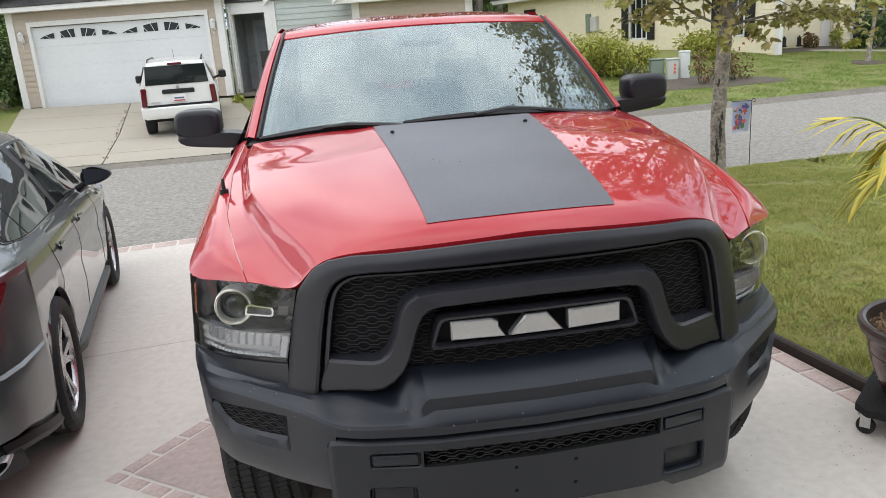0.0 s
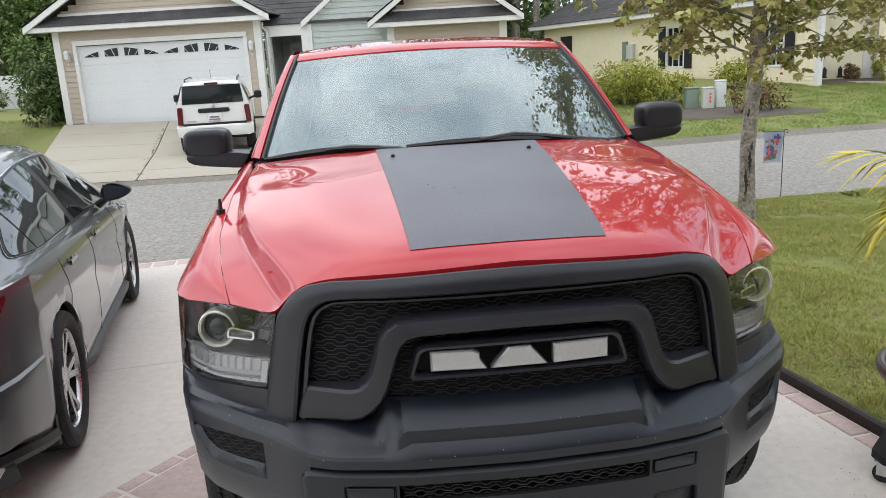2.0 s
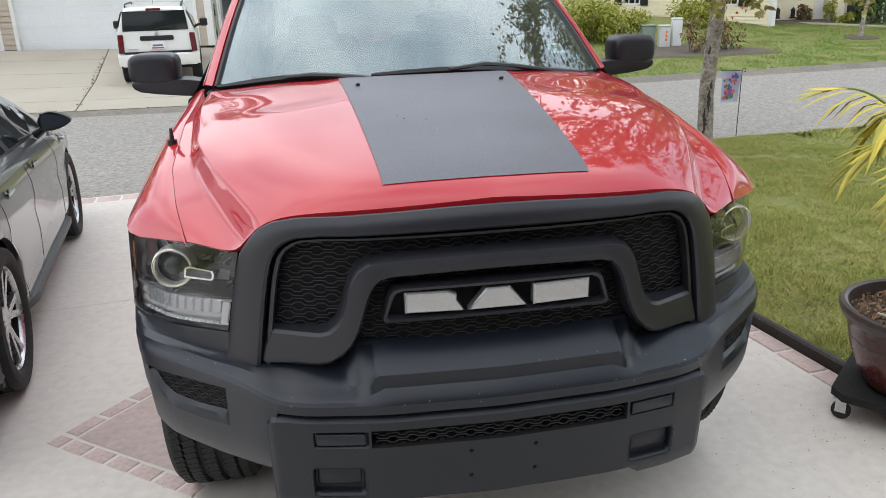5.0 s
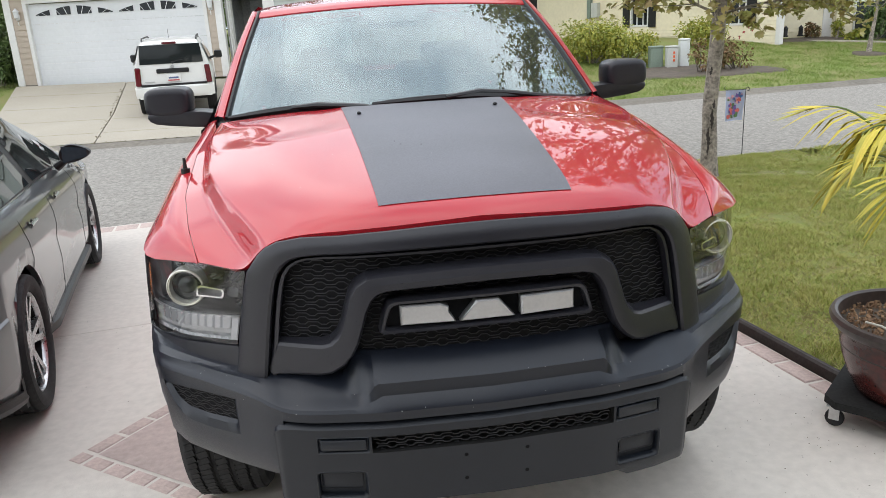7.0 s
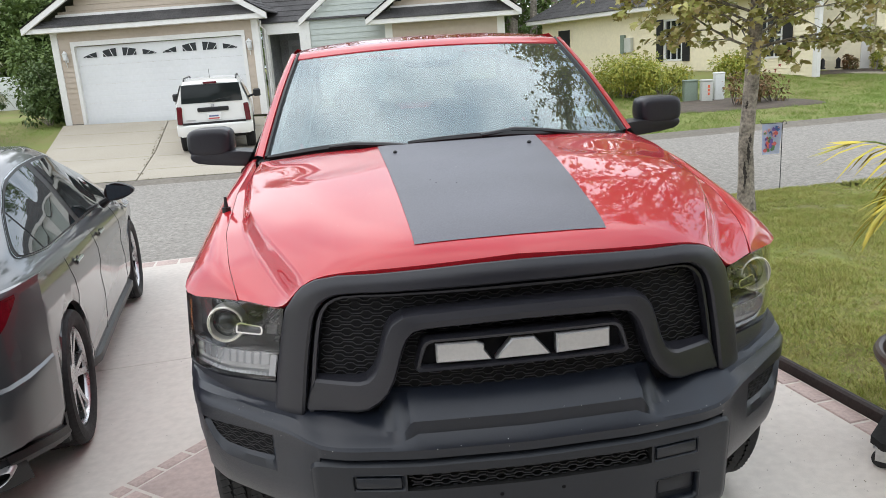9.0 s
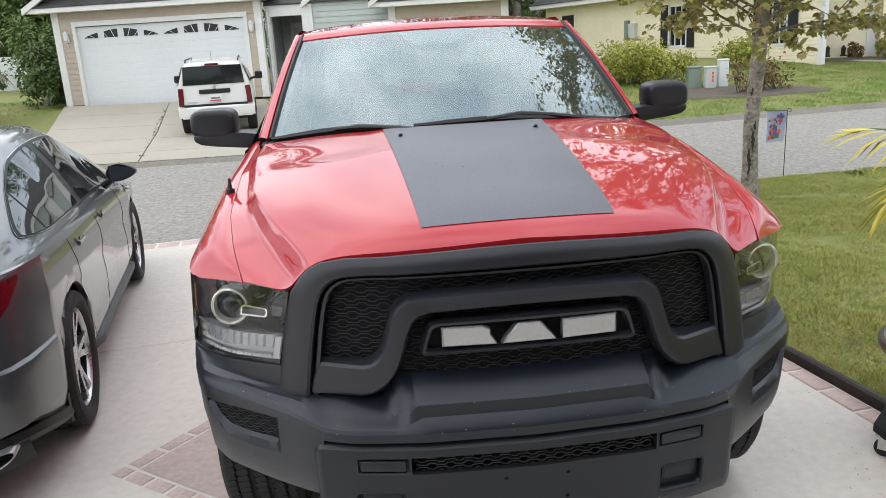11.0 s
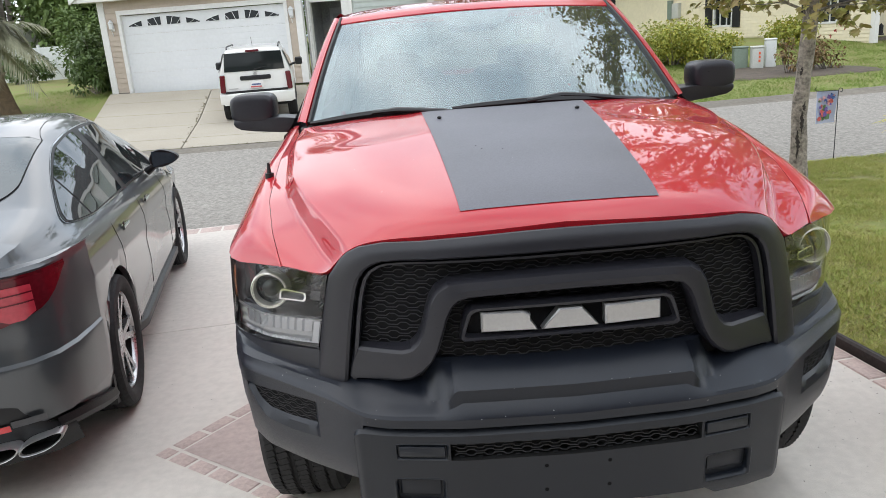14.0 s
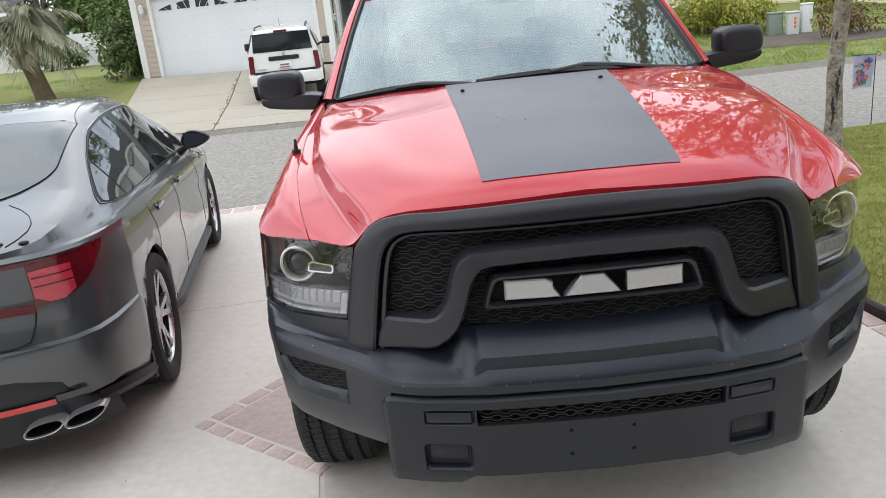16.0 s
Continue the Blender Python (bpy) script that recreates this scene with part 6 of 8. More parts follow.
def roof_plane(put, p, q, b0, b1, parent, courses=14):
    """A shingled slope from the eave p up to the ridge q, both (a, z), between two depths, with stepped courses."""
    acc = Acc()
    for k in range(courses):
        f0, f1 = k / courses, (k + 1) / courses
        A = (p[0] + (q[0] - p[0]) * f0, p[1] + (q[1] - p[1]) * f0 + 0.02)
        B = (p[0] + (q[0] - p[0]) * f1, p[1] + (q[1] - p[1]) * f1 + 0.004)
        acc.add([put(A[0], b0, A[1]), put(A[0], b1, A[1]), put(B[0], b1, B[1]), put(B[0], b0, B[1]), put(A[0], b0, A[1] - 0.03), put(A[0], b1, A[1] - 0.03)], [(0, 1, 2, 3), (0, 4, 5, 1)])
    acc.add([put(p[0], b0, p[1] - 0.02), put(q[0], b0, q[1] - 0.02), put(q[0], b1, q[1] - 0.02), put(p[0], b1, p[1] - 0.02)], [(0, 1, 2, 3)])
    return acc.ob("roof", SHINGLE, parent, smooth=False, fix=False)


house = thing("house", Matrix(), "beige and grey-green vinyl-sided house with white trim and garage", "house", kind="structure")
siding("wall", BEIGE, hw, -0.66, 5.40, -0.05, 2.62, house, holes=((-0.17, 5.05, -1, 2.33),))
for a0, a1 in ((-0.74, -0.54), (5.27, 5.47)):
    board("corner_trim", TRIM, hw, a0, a1, -0.035, 0.14, -0.05, 2.60, house)
for a0, a1 in ((-0.17, -0.07), (4.95, 5.05)):
    board("door_trim", TRIM, hw, a0, a1, -0.04, 0.16, -0.05, 2.20, house)
board("door_trim", TRIM, hw, -0.17, 5.05, -0.042, 0.16, 2.20, 2.33, house)
board("wall_base", KERB, hw, -0.70, -0.17, -0.03, 0.10, -0.25, -0.02, house)
board("side_wall", BEIGE, hw, -0.70, -0.60, 0.1, 7.0, -0.3, 2.6, house)
gdoor = thing("garage_door", Matrix(), "white panelled double garage door with fan-shaped top lights", "garage door", kind="structure")
for k in range(4):
    z0 = 0.545 * k
    acc = Acc()
    acc.add(*slabbox(hw, -0.08, 4.96, 0.075, 0.11, z0 + 0.0015 if k else -0.10, z0 + 0.5435))
    for r in range(3 if k < 3 else 1):
        zz = z0 + 0.03 + 0.175 * r
        acc.add([hw(-0.06, 0.075, zz), hw(4.94, 0.075, zz), hw(4.94, 0.0735, zz + 0.015), hw(-0.06, 0.0735, zz + 0.015), hw(4.94, 0.0735, zz + 0.145), hw(-0.06, 0.0735, zz + 0.145), hw(4.94, 0.075, zz + 0.16), hw(-0.06, 0.075, zz + 0.16)], [(0, 1, 2, 3), (3, 2, 4, 5), (5, 4, 6, 7)])
    acc.ob("door_panel", DOORWHITE, gdoor, smooth=False)
DARKPANE = mat("dark_door_glass", (0.030, 0.033, 0.036), 0.25, 0, 0.1, 5, 40, spec=0.25)
for k in range(8):
    # quarter-fan lights in two groups of four
    c = 0.33 + 0.603 * k
    g = k % 4
    hL, hR = ((0.03, 0.15), (0.17, 0.23), (0.23, 0.17), (0.15, 0.03))[g]
    w = 0.205
    z = 1.86
    pane = Acc().add([hw(c - w, 0.058, z), hw(c + w, 0.058, z), hw(c + w, 0.058, z + hR + 0.0), hw(c, 0.058, z + (hL + hR) / 2 + 0.012), hw(c - w, 0.058, z + hL)], [(0, 1, 2, 3, 4)]).ob("door_light", DARKPANE, gdoor)
    mid = 1.235 if k < 4 else 3.647
    for e in (-0.10, 0.10):
        fx = c + e
        d = (fx - mid) * 0.42
        hh = hL + (hR - hL) * (e + w) / (2 * w)
        Acc().add([hw(fx - 0.009, 0.052, z), hw(fx + 0.009, 0.052, z), hw(fx + 0.009 + d * hh / 0.2, 0.052, z + hh), hw(fx - 0.009 + d * hh / 0.2, 0.052, z + hh)], [(0, 1, 2, 3)]).ob("glazing_bar", DOORWHITE, gdoor)
for a in (-0.36, 5.16):
    lt = thing("wall_lantern", Matrix.Translation(hw(a, -0.03, 1.85)), "small white wall lantern beside the garage door", "lantern", "garage lanterns")
    Acc().box((0, 0, 0), (0.11, 0.03, 0.17), None, 0.01).ob("back_plate", TRIM, lt)
    Acc().lathe([(0.02, -0.02), (0.06, 0.0), (0.075, 0.16), (0.09, 0.17), (0.02, 0.25), (0.0, 0.26)], (0, -0.09, -0.02), "z", 8).ob("lamp_body", DOORWHITE, lt)
    Acc().tube([(0, -0.02, -0.06), (0, -0.05, -0.12), (0, -0.02, -0.22)], 0.012, 6).ob("bracket", TRIM, lt)
# pent roof, gable and main roof of the garage
board("soffit_board", TRIM, hw, -1.25, 5.80, -0.42, -0.34, 2.60, 2.74, house)
board("soffit", TRIM, hw, -1.20, 5.75, -0.34, 0.02, 2.60, 2.64, house)
pr = Acc()
for k in range(3):
    b0, b1, z0, z1 = -0.44 + 0.14 * k, -0.30 + 0.14 * k, 2.76 + 0.10 * k, 2.855 + 0.10 * k
    pr.add([hw(-1.15 + 0.3 * k, b0, z0), hw(5.72 - 0.3 * k, b0, z0), hw(5.72 - 0.3 * k, b1, z1), hw(-1.15 + 0.3 * k, b1, z1), hw(-1.15 + 0.3 * k, b0, z0 - 0.03), hw(5.72 - 0.3 * k, b0, z0 - 0.03)], [(0, 1, 2, 3), (0, 4, 5, 1)])
pr.ob("pent_roof", SHINGLE, house, smooth=False, fix=False)
board("gable_band", TRIM, hw, -0.45, 5.1, -0.06, 0.02, 3.02, 3.10, house)
siding("gable", BEIGE, hw, 0, 0, 3.02, 4.9, house, top=lambda z: (-0.95 + (z - 2.72) / 0.58, 5.50 - (z - 2.72) / 0.58))
for p, q in (((-1.32, 2.74), (2.28, 4.83)), ((5.87, 2.74), (2.28, 4.83))):
    rake("rake_board", TRIM, hw, p, q, -0.48, -0.40, 0.17, house)
    roof_plane(hw, (p[0], p[1] + 0.03), (q[0], q[1] + 0.03), -0.50, 9.0, house, 16)
# porch
board("porch_beam", TRIM, hw, 5.47, 6.75, 0.30, 0.55, 2.16, 2.46, house)
board("porch_post", TRIM, hw, 6.55, 6.75, 0.28, 0.48, -0.05, 2.16, house)
board("porch_post", TRIM, hw, 5.47, 5.62, 0.28, 0.48, -0.05, 2.16, house)
board("porch_back", SHADEDROOM, hw, 5.40, 6.80, 1.9, 2.0, -0.1, 2.5, house)
board("porch_side", SHADEDROOM, hw, 5.40, 5.48, 0.5, 1.9, -0.1, 2.5, house)
board("porch_side", SHADEDROOM, hw, 6.72, 6.80, 0.5, 1.9, -0.1, 2.5, house)
board("porch_ceiling", SHADEDROOM, hw, 5.40, 6.80, 0.5, 2.0, 2.46, 2.52, house)
board("porch_floor", KERB, hw, 5.40, 6.80, 0.2, 2.0, -0.12, -0.02, house)
pd = thing("door_1", Matrix(), "grey front door with a narrow glazed strip in a shaded porch", "door", kind="structure")
board("door_leaf", mat("grey_door_paint", (0.50, 0.52, 0.54), 0.5), hw, 5.75, 6.55, 1.86, 1.90, -0.02, 2.02, pd)
for z0, z1 in ((0.2, 0.8), (0.95, 1.85)):
    board("door_inset", mat("dark_grey_door_paint", (0.40, 0.42, 0.44), 0.5), hw, 5.85, 6.1, 1.845, 1.86, z0, z1, pd)
    board("door_inset", TINT, hw, 6.2, 6.45, 1.845, 1.86, z0, z1, pd)
rake("porch_rake", TRIM, hw, (6.60, 2.50), (8.6, 4.05), 0.15, 0.25, 0.16, house)
acc = Acc()
for k in range(12):
    z0, z1, b0, b1 = 2.50 + 0.16 * k, 2.64 + 0.16 * k, 0.25 + 0.26 * k, 0.51 + 0.26 * k
    acc.add([hw(5.2, b0, z0), hw(9.5, b0, z0), hw(9.5, b1, z1), hw(5.2, b1, z1), hw(5.2, b0, z0 - 0.03), hw(9.5, b0, z0 - 0.03)], [(0, 1, 2, 3), (0, 4, 5, 1)])
acc.ob("roof", SHINGLE, house, smooth=False, fix=False)
Acc().tube([hw(5.50, 0.10, 2.55), hw(5.50, 0.06, 2.42), hw(5.56, 0.24, 2.30), hw(5.56, 0.24, 0.1), hw(5.60, 0.12, 0.0)], 0.035, 6).ob("downpipe", TRIM, house)
# grey-green middle and right wing
put_mid = lambda a, b, z: hw(a, b + 0.35, z)
siding("wall", GREYSIDING, put_mid, 6.75, 9.45, -0.1, 4.6, house, top=lambda z: (6.75 if z < 2.45 else 6.75 + (z - 2.45) / 0.76, 9.45))
board("corner_trim", TRIM, hw, 6.70, 6.86, 0.29, 0.45, -0.1, 2.45, house)
put_rw = lambda a, b, z: hw(a, b - 0.5, z)
siding("wall", BEIGE, put_rw, 9.25, 12.38, -0.3, 2.20, house)
for a0, a1 in ((9.16, 9.36), (12.22, 12.42)):
    board("corner_trim", TRIM, put_rw, a0, a1, -0.03, 0.14, -0.3, 2.18, house)
board("wing_side", BEIGE, put_rw, 9.2, 9.3, 0.1, 0.95, -0.3, 2.2, house)
board("wing_side", BEIGE, put_rw, 12.3, 12.4, 0.1, 6.0, -0.3, 2.2, house)
board("soffit_board", TRIM, put_rw, 8.75, 12.85, -0.42, -0.34, 2.18, 2.31, house)
board("soffit", TRIM, put_rw, 8.8, 12.8, -0.34, 0.02, 2.18, 2.22, house)
pr = Acc()
for k in range(3):
    b0, b1, z0, z1 = -0.44 + 0.14 * k, -0.30 + 0.14 * k, 2.33 + 0.095 * k, 2.425 + 0.095 * k
    pr.add([put_rw(8.85 + 0.25 * k, b0, z0), put_rw(12.75 - 0.25 * k, b0, z0), put_rw(12.75 - 0.25 * k, b1, z1), put_rw(8.85 + 0.25 * k, b1, z1), put_rw(8.85 + 0.25 * k, b0, z0 - 0.03), put_rw(12.75 - 0.25 * k, b0, z0 - 0.03)], [(0, 1, 2, 3), (0, 4, 5, 1)])
pr.ob("pent_roof", SHINGLE, house, smooth=False, fix=False)
board("gable_band", TRIM, put_rw, 9.35, 12.25, -0.06, 0.02, 2.58, 2.64, house)
siding("gable", BEIGE, put_rw, 0, 0, 2.60, 3.9, house, top=lambda z: (9.0 + (z - 2.31) / 0.70, 12.6 - (z - 2.31) / 0.70))
for p, q in (((8.72, 2.32), (10.80, 3.80)), ((12.88, 2.32), (10.80, 3.80))):
    rake("rake_board", TRIM, put_rw, p, q, -0.48, -0.40, 0.15, house)
    roof_plane(put_rw, (p[0], p[1] + 0.03), (q[0], q[1] + 0.03), -0.50, 7.0, house, 12)

# ---- yellow house ----
YX, YY, YZ, YA = 12.82, 19.47, 0.70, radians(110)


def grown(x, y, z):
    """Sets the yellow house to its full size and distance."""
    return (-0.4 + 1.12 * (x + 0.4), -1.78 + 1.12 * (y + 1.78), 1.75 + 1.12 * (z - 1.75))


def yw(a, b, z=0.0):
    """A place in the frame of the yellow house: a along its long wall away from the near corner, b behind that wall."""
    return grown(YX + a * math.cos(YA) + b * math.sin(YA), YY + a * math.sin(YA) - b * math.cos(YA), YZ + z)


yellow = thing("yellow_house", Matrix(), "pale yellow vinyl-sided house with black shutters and grey roof", "house", kind="structure")
WIN = ((1.22, 2.15, 0.42, 1.80), (5.42, 6.35, 0.46, 1.90))
siding("wall", YELLOW, yw, 0.0, 14.2, -0.30, 2.30, yellow, holes=WIN, lap=0.105)
board("corner_trim", TRIM, yw, -0.03, 0.12, -0.04, 0.12, -0.15, 2.3, yellow)
for a0, a1, z0, z1 in WIN:
    wi = thing("window_1" if a0 < 3 else "window_2", Matrix(), "white sash window between black shutters", "window", kind="structure")
    board("pane", TINT, yw, a0, a1, 0.04, 0.05, z0, z1, wi)
    for x0, x1, y0, y1 in ((a0, a0 + 0.06, z0, z1), (a1 - 0.06, a1, z0, z1), (a0, a1, z0, z0 + 0.06), (a0, a1, z1 - 0.06, z1), (a0, a1, (z0 + z1) / 2 - 0.03, (z0 + z1) / 2 + 0.03)):
        board("window_frame", TRIM, yw, x0, x1, -0.035, 0.04, y0, y1, wi)
    for k in (1, 2):
        board("glazing_bar", TRIM, yw, a0 + (a1 - a0) * k / 3 - 0.012, a0 + (a1 - a0) * k / 3 + 0.012, 0.0, 0.04, z0, z1, wi)
    for s0, s1 in ((a0 - 0.36, a0 - 0.03), (a1 + 0.03, a1 + 0.36)):
        sh = board("shutter", SHUTTER, yw, s0, s1, -0.06, -0.02, z0 - 0.02, z1 + 0.02, wi)
        for k in range(14):
            zz = z0 + (z1 - z0) * (k + 0.5) / 14
            board("louvre", SHUTTER, yw, s0 + 0.04, s1 - 0.04, -0.07, -0.055, zz - 0.03, zz + 0.02, sh)
board("wall_panel", SHUTTER, yw, 12.1, 12.9, -0.05, 0.0, 1.05, 1.9, yellow)
met = thing("utility_meter", Matrix(), "grey electricity meter boxes on the yellow wall", "meter")
board("meter_box", BOXGREY, yw, 8.02, 8.38, -0.16, -0.02, 0.85, 1.38, met)
board("fuse_box", BOXGREEN, yw, 8.46, 8.68, -0.12, -0.02, 0.80, 1.50, met)
board("eave_board", TRIM, yw, -0.4, 14.7, -0.52, -0.44, 2.26, 2.42, yellow)
board("soffit", TRIM, yw, -0.4, 14.7, -0.46, 0.05, 2.26, 2.30, yellow)
acc = Acc()
for k in range(24):
    b0, b1, z0, z1 = -0.55 + 0.22 * k, -0.33 + 0.22 * k, 2.44 + 0.135 * k, 2.57 + 0.135 * k
    lo_, hi_ = 14.8 - 0.12 * k * 1.6, -0.5 + 0.10 * k
    acc.add([yw(hi_, b0, z0), yw(lo_, b0, z0), yw(lo_ - 0.19, b1, z1), yw(hi_ + 0.10, b1, z1), yw(hi_, b0, z0 - 0.03), yw(lo_, b0, z0 - 0.03)], [(0, 1, 2, 3), (0, 4, 5, 1)])
acc.ob("roof", SHINGLE, yellow, smooth=False, fix=False)
board("end_wall", YELLOW, yw, 14.1, 14.2, 0, 8.0, -0.2, 2.3, yellow)
# recessed entrance wall and screened bay, facing the street
QX, QY, QA = 13.3, 21.2, radians(-14)
qw = lambda a, b, z=0.0: grown(QX + a * math.cos(QA) - b * math.sin(QA), QY + a * math.sin(QA) + b * math.cos(QA), YZ + z)
siding("wall", YELLOW, qw, -0.6, 1.9, -0.30, 2.5, yellow, lap=0.105)
board("corner_trim", TRIM, qw, 1.78, 2.10, -0.04, 0.12, -0.15, 2.5, yellow)
bw = lambda a, b, z=0.0: qw(a, b - 0.35, z)
siding("wall", YELLOW, bw, 2.05, 2.55, -0.30, 2.6, yellow, lap=0.105)
siding("wall", YELLOW, bw, 2.55, 9.5, 2.0, 2.6, yellow, lap=0.105)
SCREENDARK = mat("dark_insect_screen", (0.05, 0.055, 0.055), 0.8)
board("bay_side", YELLOW, bw, 2.05, 2.12, 0.1, 0.5, -0.15, 2.5, yellow)
board("screen", SCREENDARK, bw, 2.55, 9.5, 0.06, 0.10, -0.20, 2.0, yellow)
for k in range(6):
    board("screen_post", TRIM, bw, 2.57 + 1.1 * k, 2.62 + 1.1 * k, 0.0, 0.06, -0.20, 2.0, yellow)
board("screen_rail", TRIM, bw, 2.55, 9.5, 0.0, 0.06, 0.92, 0.97, yellow)
board("soffit_board", TRIM, qw, 1.7, 9.8, -0.95, -0.85, 2.5, 2.66, yellow)
acc = Acc()
for k in range(14):
    b0, b1, z0, z1 = -0.95 + 0.25 * k, -0.70 + 0.25 * k, 2.68 + 0.13 * k, 2.81 + 0.13 * k
    lf = 1.6 if b0 < -0.5 else -0.9
    acc.add([qw(lf, b0, z0), qw(9.9, b0, z0), qw(9.9, b1, z1), qw(lf, b1, z1), qw(lf, b0, z0 - 0.03), qw(9.9, b0, z0 - 0.03)], [(0, 1, 2, 3), (0, 4, 5, 1)])
acc.ob("roof", SHINGLE, yellow, smooth=False, fix=False)
for a in (0.55, 1.0):
    lt = thing("lantern", Matrix.Translation(qw(a, -0.45, 0.0)) @ Matrix.Diagonal((0.62, 0.62, 0.62, 1)), "black metal garden lantern beside the entrance wall", "lantern", "entrance lanterns")
    Acc().box((0, 0, 0.04), (0.24, 0.24, 0.08), None, 0.01).ob("base", SHUTTER, lt)
    Acc().box((0, 0, 0.26), (0.17, 0.17, 0.36), None, 0.01).ob("housing", SHUTTER, lt)
    Acc().lathe([(0.15, 0.44), (0.05, 0.56), (0.0, 0.62)], (0, 0, 0), n=8).ob("cap", SHUTTER, lt)
wk = Acc().rows([[(x, y + d, terrain(x, y + d) + h) for d, h in ((-0.02, -0.03), (0.0, 0.035), (0.16, 0.035), (0.2, -0.03))] for x, y in ((15.3, 22.75), (16.2, 22.45), (16.9, 22.1), (17.6, 21.75), (18.4, 21.3), (20.0, 20.4))]).ob("garden_path", OLDCONCRETE)
tagged(wk, "pale concrete garden path by the yellow house", "path", kind="structure")
fd = Acc().rows([[(x, y, terrain(x, y) + 0.02) for x in (20.2 - 0.25 * (y - 15), 22.5, 25)] for y in (15.2, 17.0, 19.0, 21.0)]).ob("side_drive", OLDCONCRETE)
tagged(fd, "pale concrete drive of the yellow house", "driveway", kind="structure")

# ---- small pale house and fence far on the left ----
lhouse = thing("far_house", Matrix(), "small off-white house with a grey roof beyond a lawn", "house", kind="structure")
lw = lambda a, b, z=0.0: (-19.8 + a * 0.95 + b * 0.31, 37.0 - a * 0.31 + b * 0.95, 0.75 + z)
siding("wall", CREAMWHITE, lw, -9, 0, -0.2, 2.7, lhouse)
board("side_wall", CREAMWHITE, lw, -0.1, 0.0, 0, 8, -0.2, 2.7, lhouse)
board("eave_board", TRIM, lw, -9.5, 0.6, -0.6, -0.5, 2.62, 2.8, lhouse)
acc = Acc()
for k in range(16):
    b0, b1, z0, z1 = -0.6 + 0.3 * k, -0.3 + 0.3 * k, 2.8 + 0.15 * k, 2.95 + 0.15 * k
    acc.add([lw(-9.6, b0, z0), lw(0.7 - 0.28 * k, b0, z0), lw(0.42 - 0.28 * k, b1, z1), lw(-9.6, b1, z1), lw(-9.6, b0, z0 - 0.04), lw(0.7 - 0.28 * k, b0, z0 - 0.04)], [(0, 1, 2, 3), (0, 4, 5, 1)])
acc.ob("roof", SHINGLE, lhouse, smooth=False, fix=False)
fence = thing("fence", Matrix(), "white vinyl privacy fence between the gardens", "fence", kind="structure")
for k in range(7):
    x0 = -19.6 + 1.2 * k
    y0 = 36.0 - 0.15 * k
    Acc().box((x0 + 0.6, y0, terrain(x0, y0) + 0.75), (1.14, 0.04, 1.5)).ob("fence_panel", FENCE, fence, smooth=False)
    Acc().box((x0, y0, terrain(x0, y0) + 0.8), (0.11, 0.11, 1.65)).ob("post", FENCE, fence, smooth=False)

# ---- the home behind the camera: unseen, added to close the place ----
own = thing("own_house", Matrix(), "unseen pale sided home added behind the driveway, one garage door open", "house", kind="structure")
ow = lambda u, v, z=0.0: dw(u, v, z)
siding("wall", BEIGE, lambda a, b, z: ow(a, -3.55 - b, z), -8.2, -5.6, 0, 2.9, own)
siding("wall", BEIGE, lambda a, b, z: ow(a, -3.55 - b, z), 1.1, 9.0, 0, 2.9, own)
board("lintel", BEIGE, ow, -5.6, 1.1, -3.75, -3.55, 2.2, 2.9, own)
# Unseen pale door, added to brighten what the saloon's tail reflects.
board("pale_reflector_door", DOORWHITE, ow, -5.6, -2.35, -3.70, -3.64, 0.0, 2.2, own)
board("garage_pier", BEIGE, ow, -2.35, -2.05, -3.75, -3.55, 0.0, 2.2, own)
board("garage_side", TAN, ow, -5.7, -5.6, -9.5, -3.6, 0, 2.9, own)
board("garage_side", TAN, ow, 1.1, 1.2, -9.5, -3.6, 0, 2.9, own)
board("garage_back", TAN, ow, -5.7, 1.2, -9.6, -9.5, 0, 2.9, own)
board("garage_ceiling", TAN, ow, -5.7, 1.2, -9.6, -3.6, 2.9, 3.0, own)
board("garage_floor", KERB, ow, -5.7, 1.2, -9.6, -3.58, -0.1, 0.0, own)
board("eave_board", TRIM, ow, -9.0, 9.6, -3.15, -3.05, 2.75, 2.95, own)
board("roof", SHINGLE, ow, -9.0, 9.6, -10, -3.1, 2.96, 3.2, own)
acc = Acc().add([ow(-9, -3.1, 3.1), ow(9.6, -3.1, 3.1), ow(9.6, -8.0, 5.6), ow(-9, -8.0, 5.6)], [(0, 1, 2, 3)])
acc.ob("roof_slope", SHINGLE, own)


# ---- plants ----
rng = random.Random(7)


def leaf(acc, c, d, size, wide=0.55, droop=0.25):
    """One folded leaf from c along d."""
    d = Vector(d).normalized()
    s = d.cross(Vector((0, 0, 1)))
    s = s.normalized() if s.length > 0.1 else Vector((1, 0, 0))
    s = (Matrix.Rotation(rng.uniform(-0.9, 0.9), 3, d) @ s) * size * wide * 0.5
    up = s.cross(d).normalized() * size * 0.10
    c = Vector(c)
    m, e = c + d * size * 0.45, c + d * size + Vector((0, 0, -size * droop))
    acc.add([c, m + s + up, e, m - s + up, m], [(0, 4, 1), (4, 2, 1), (0, 3, 4), (4, 3, 2)])


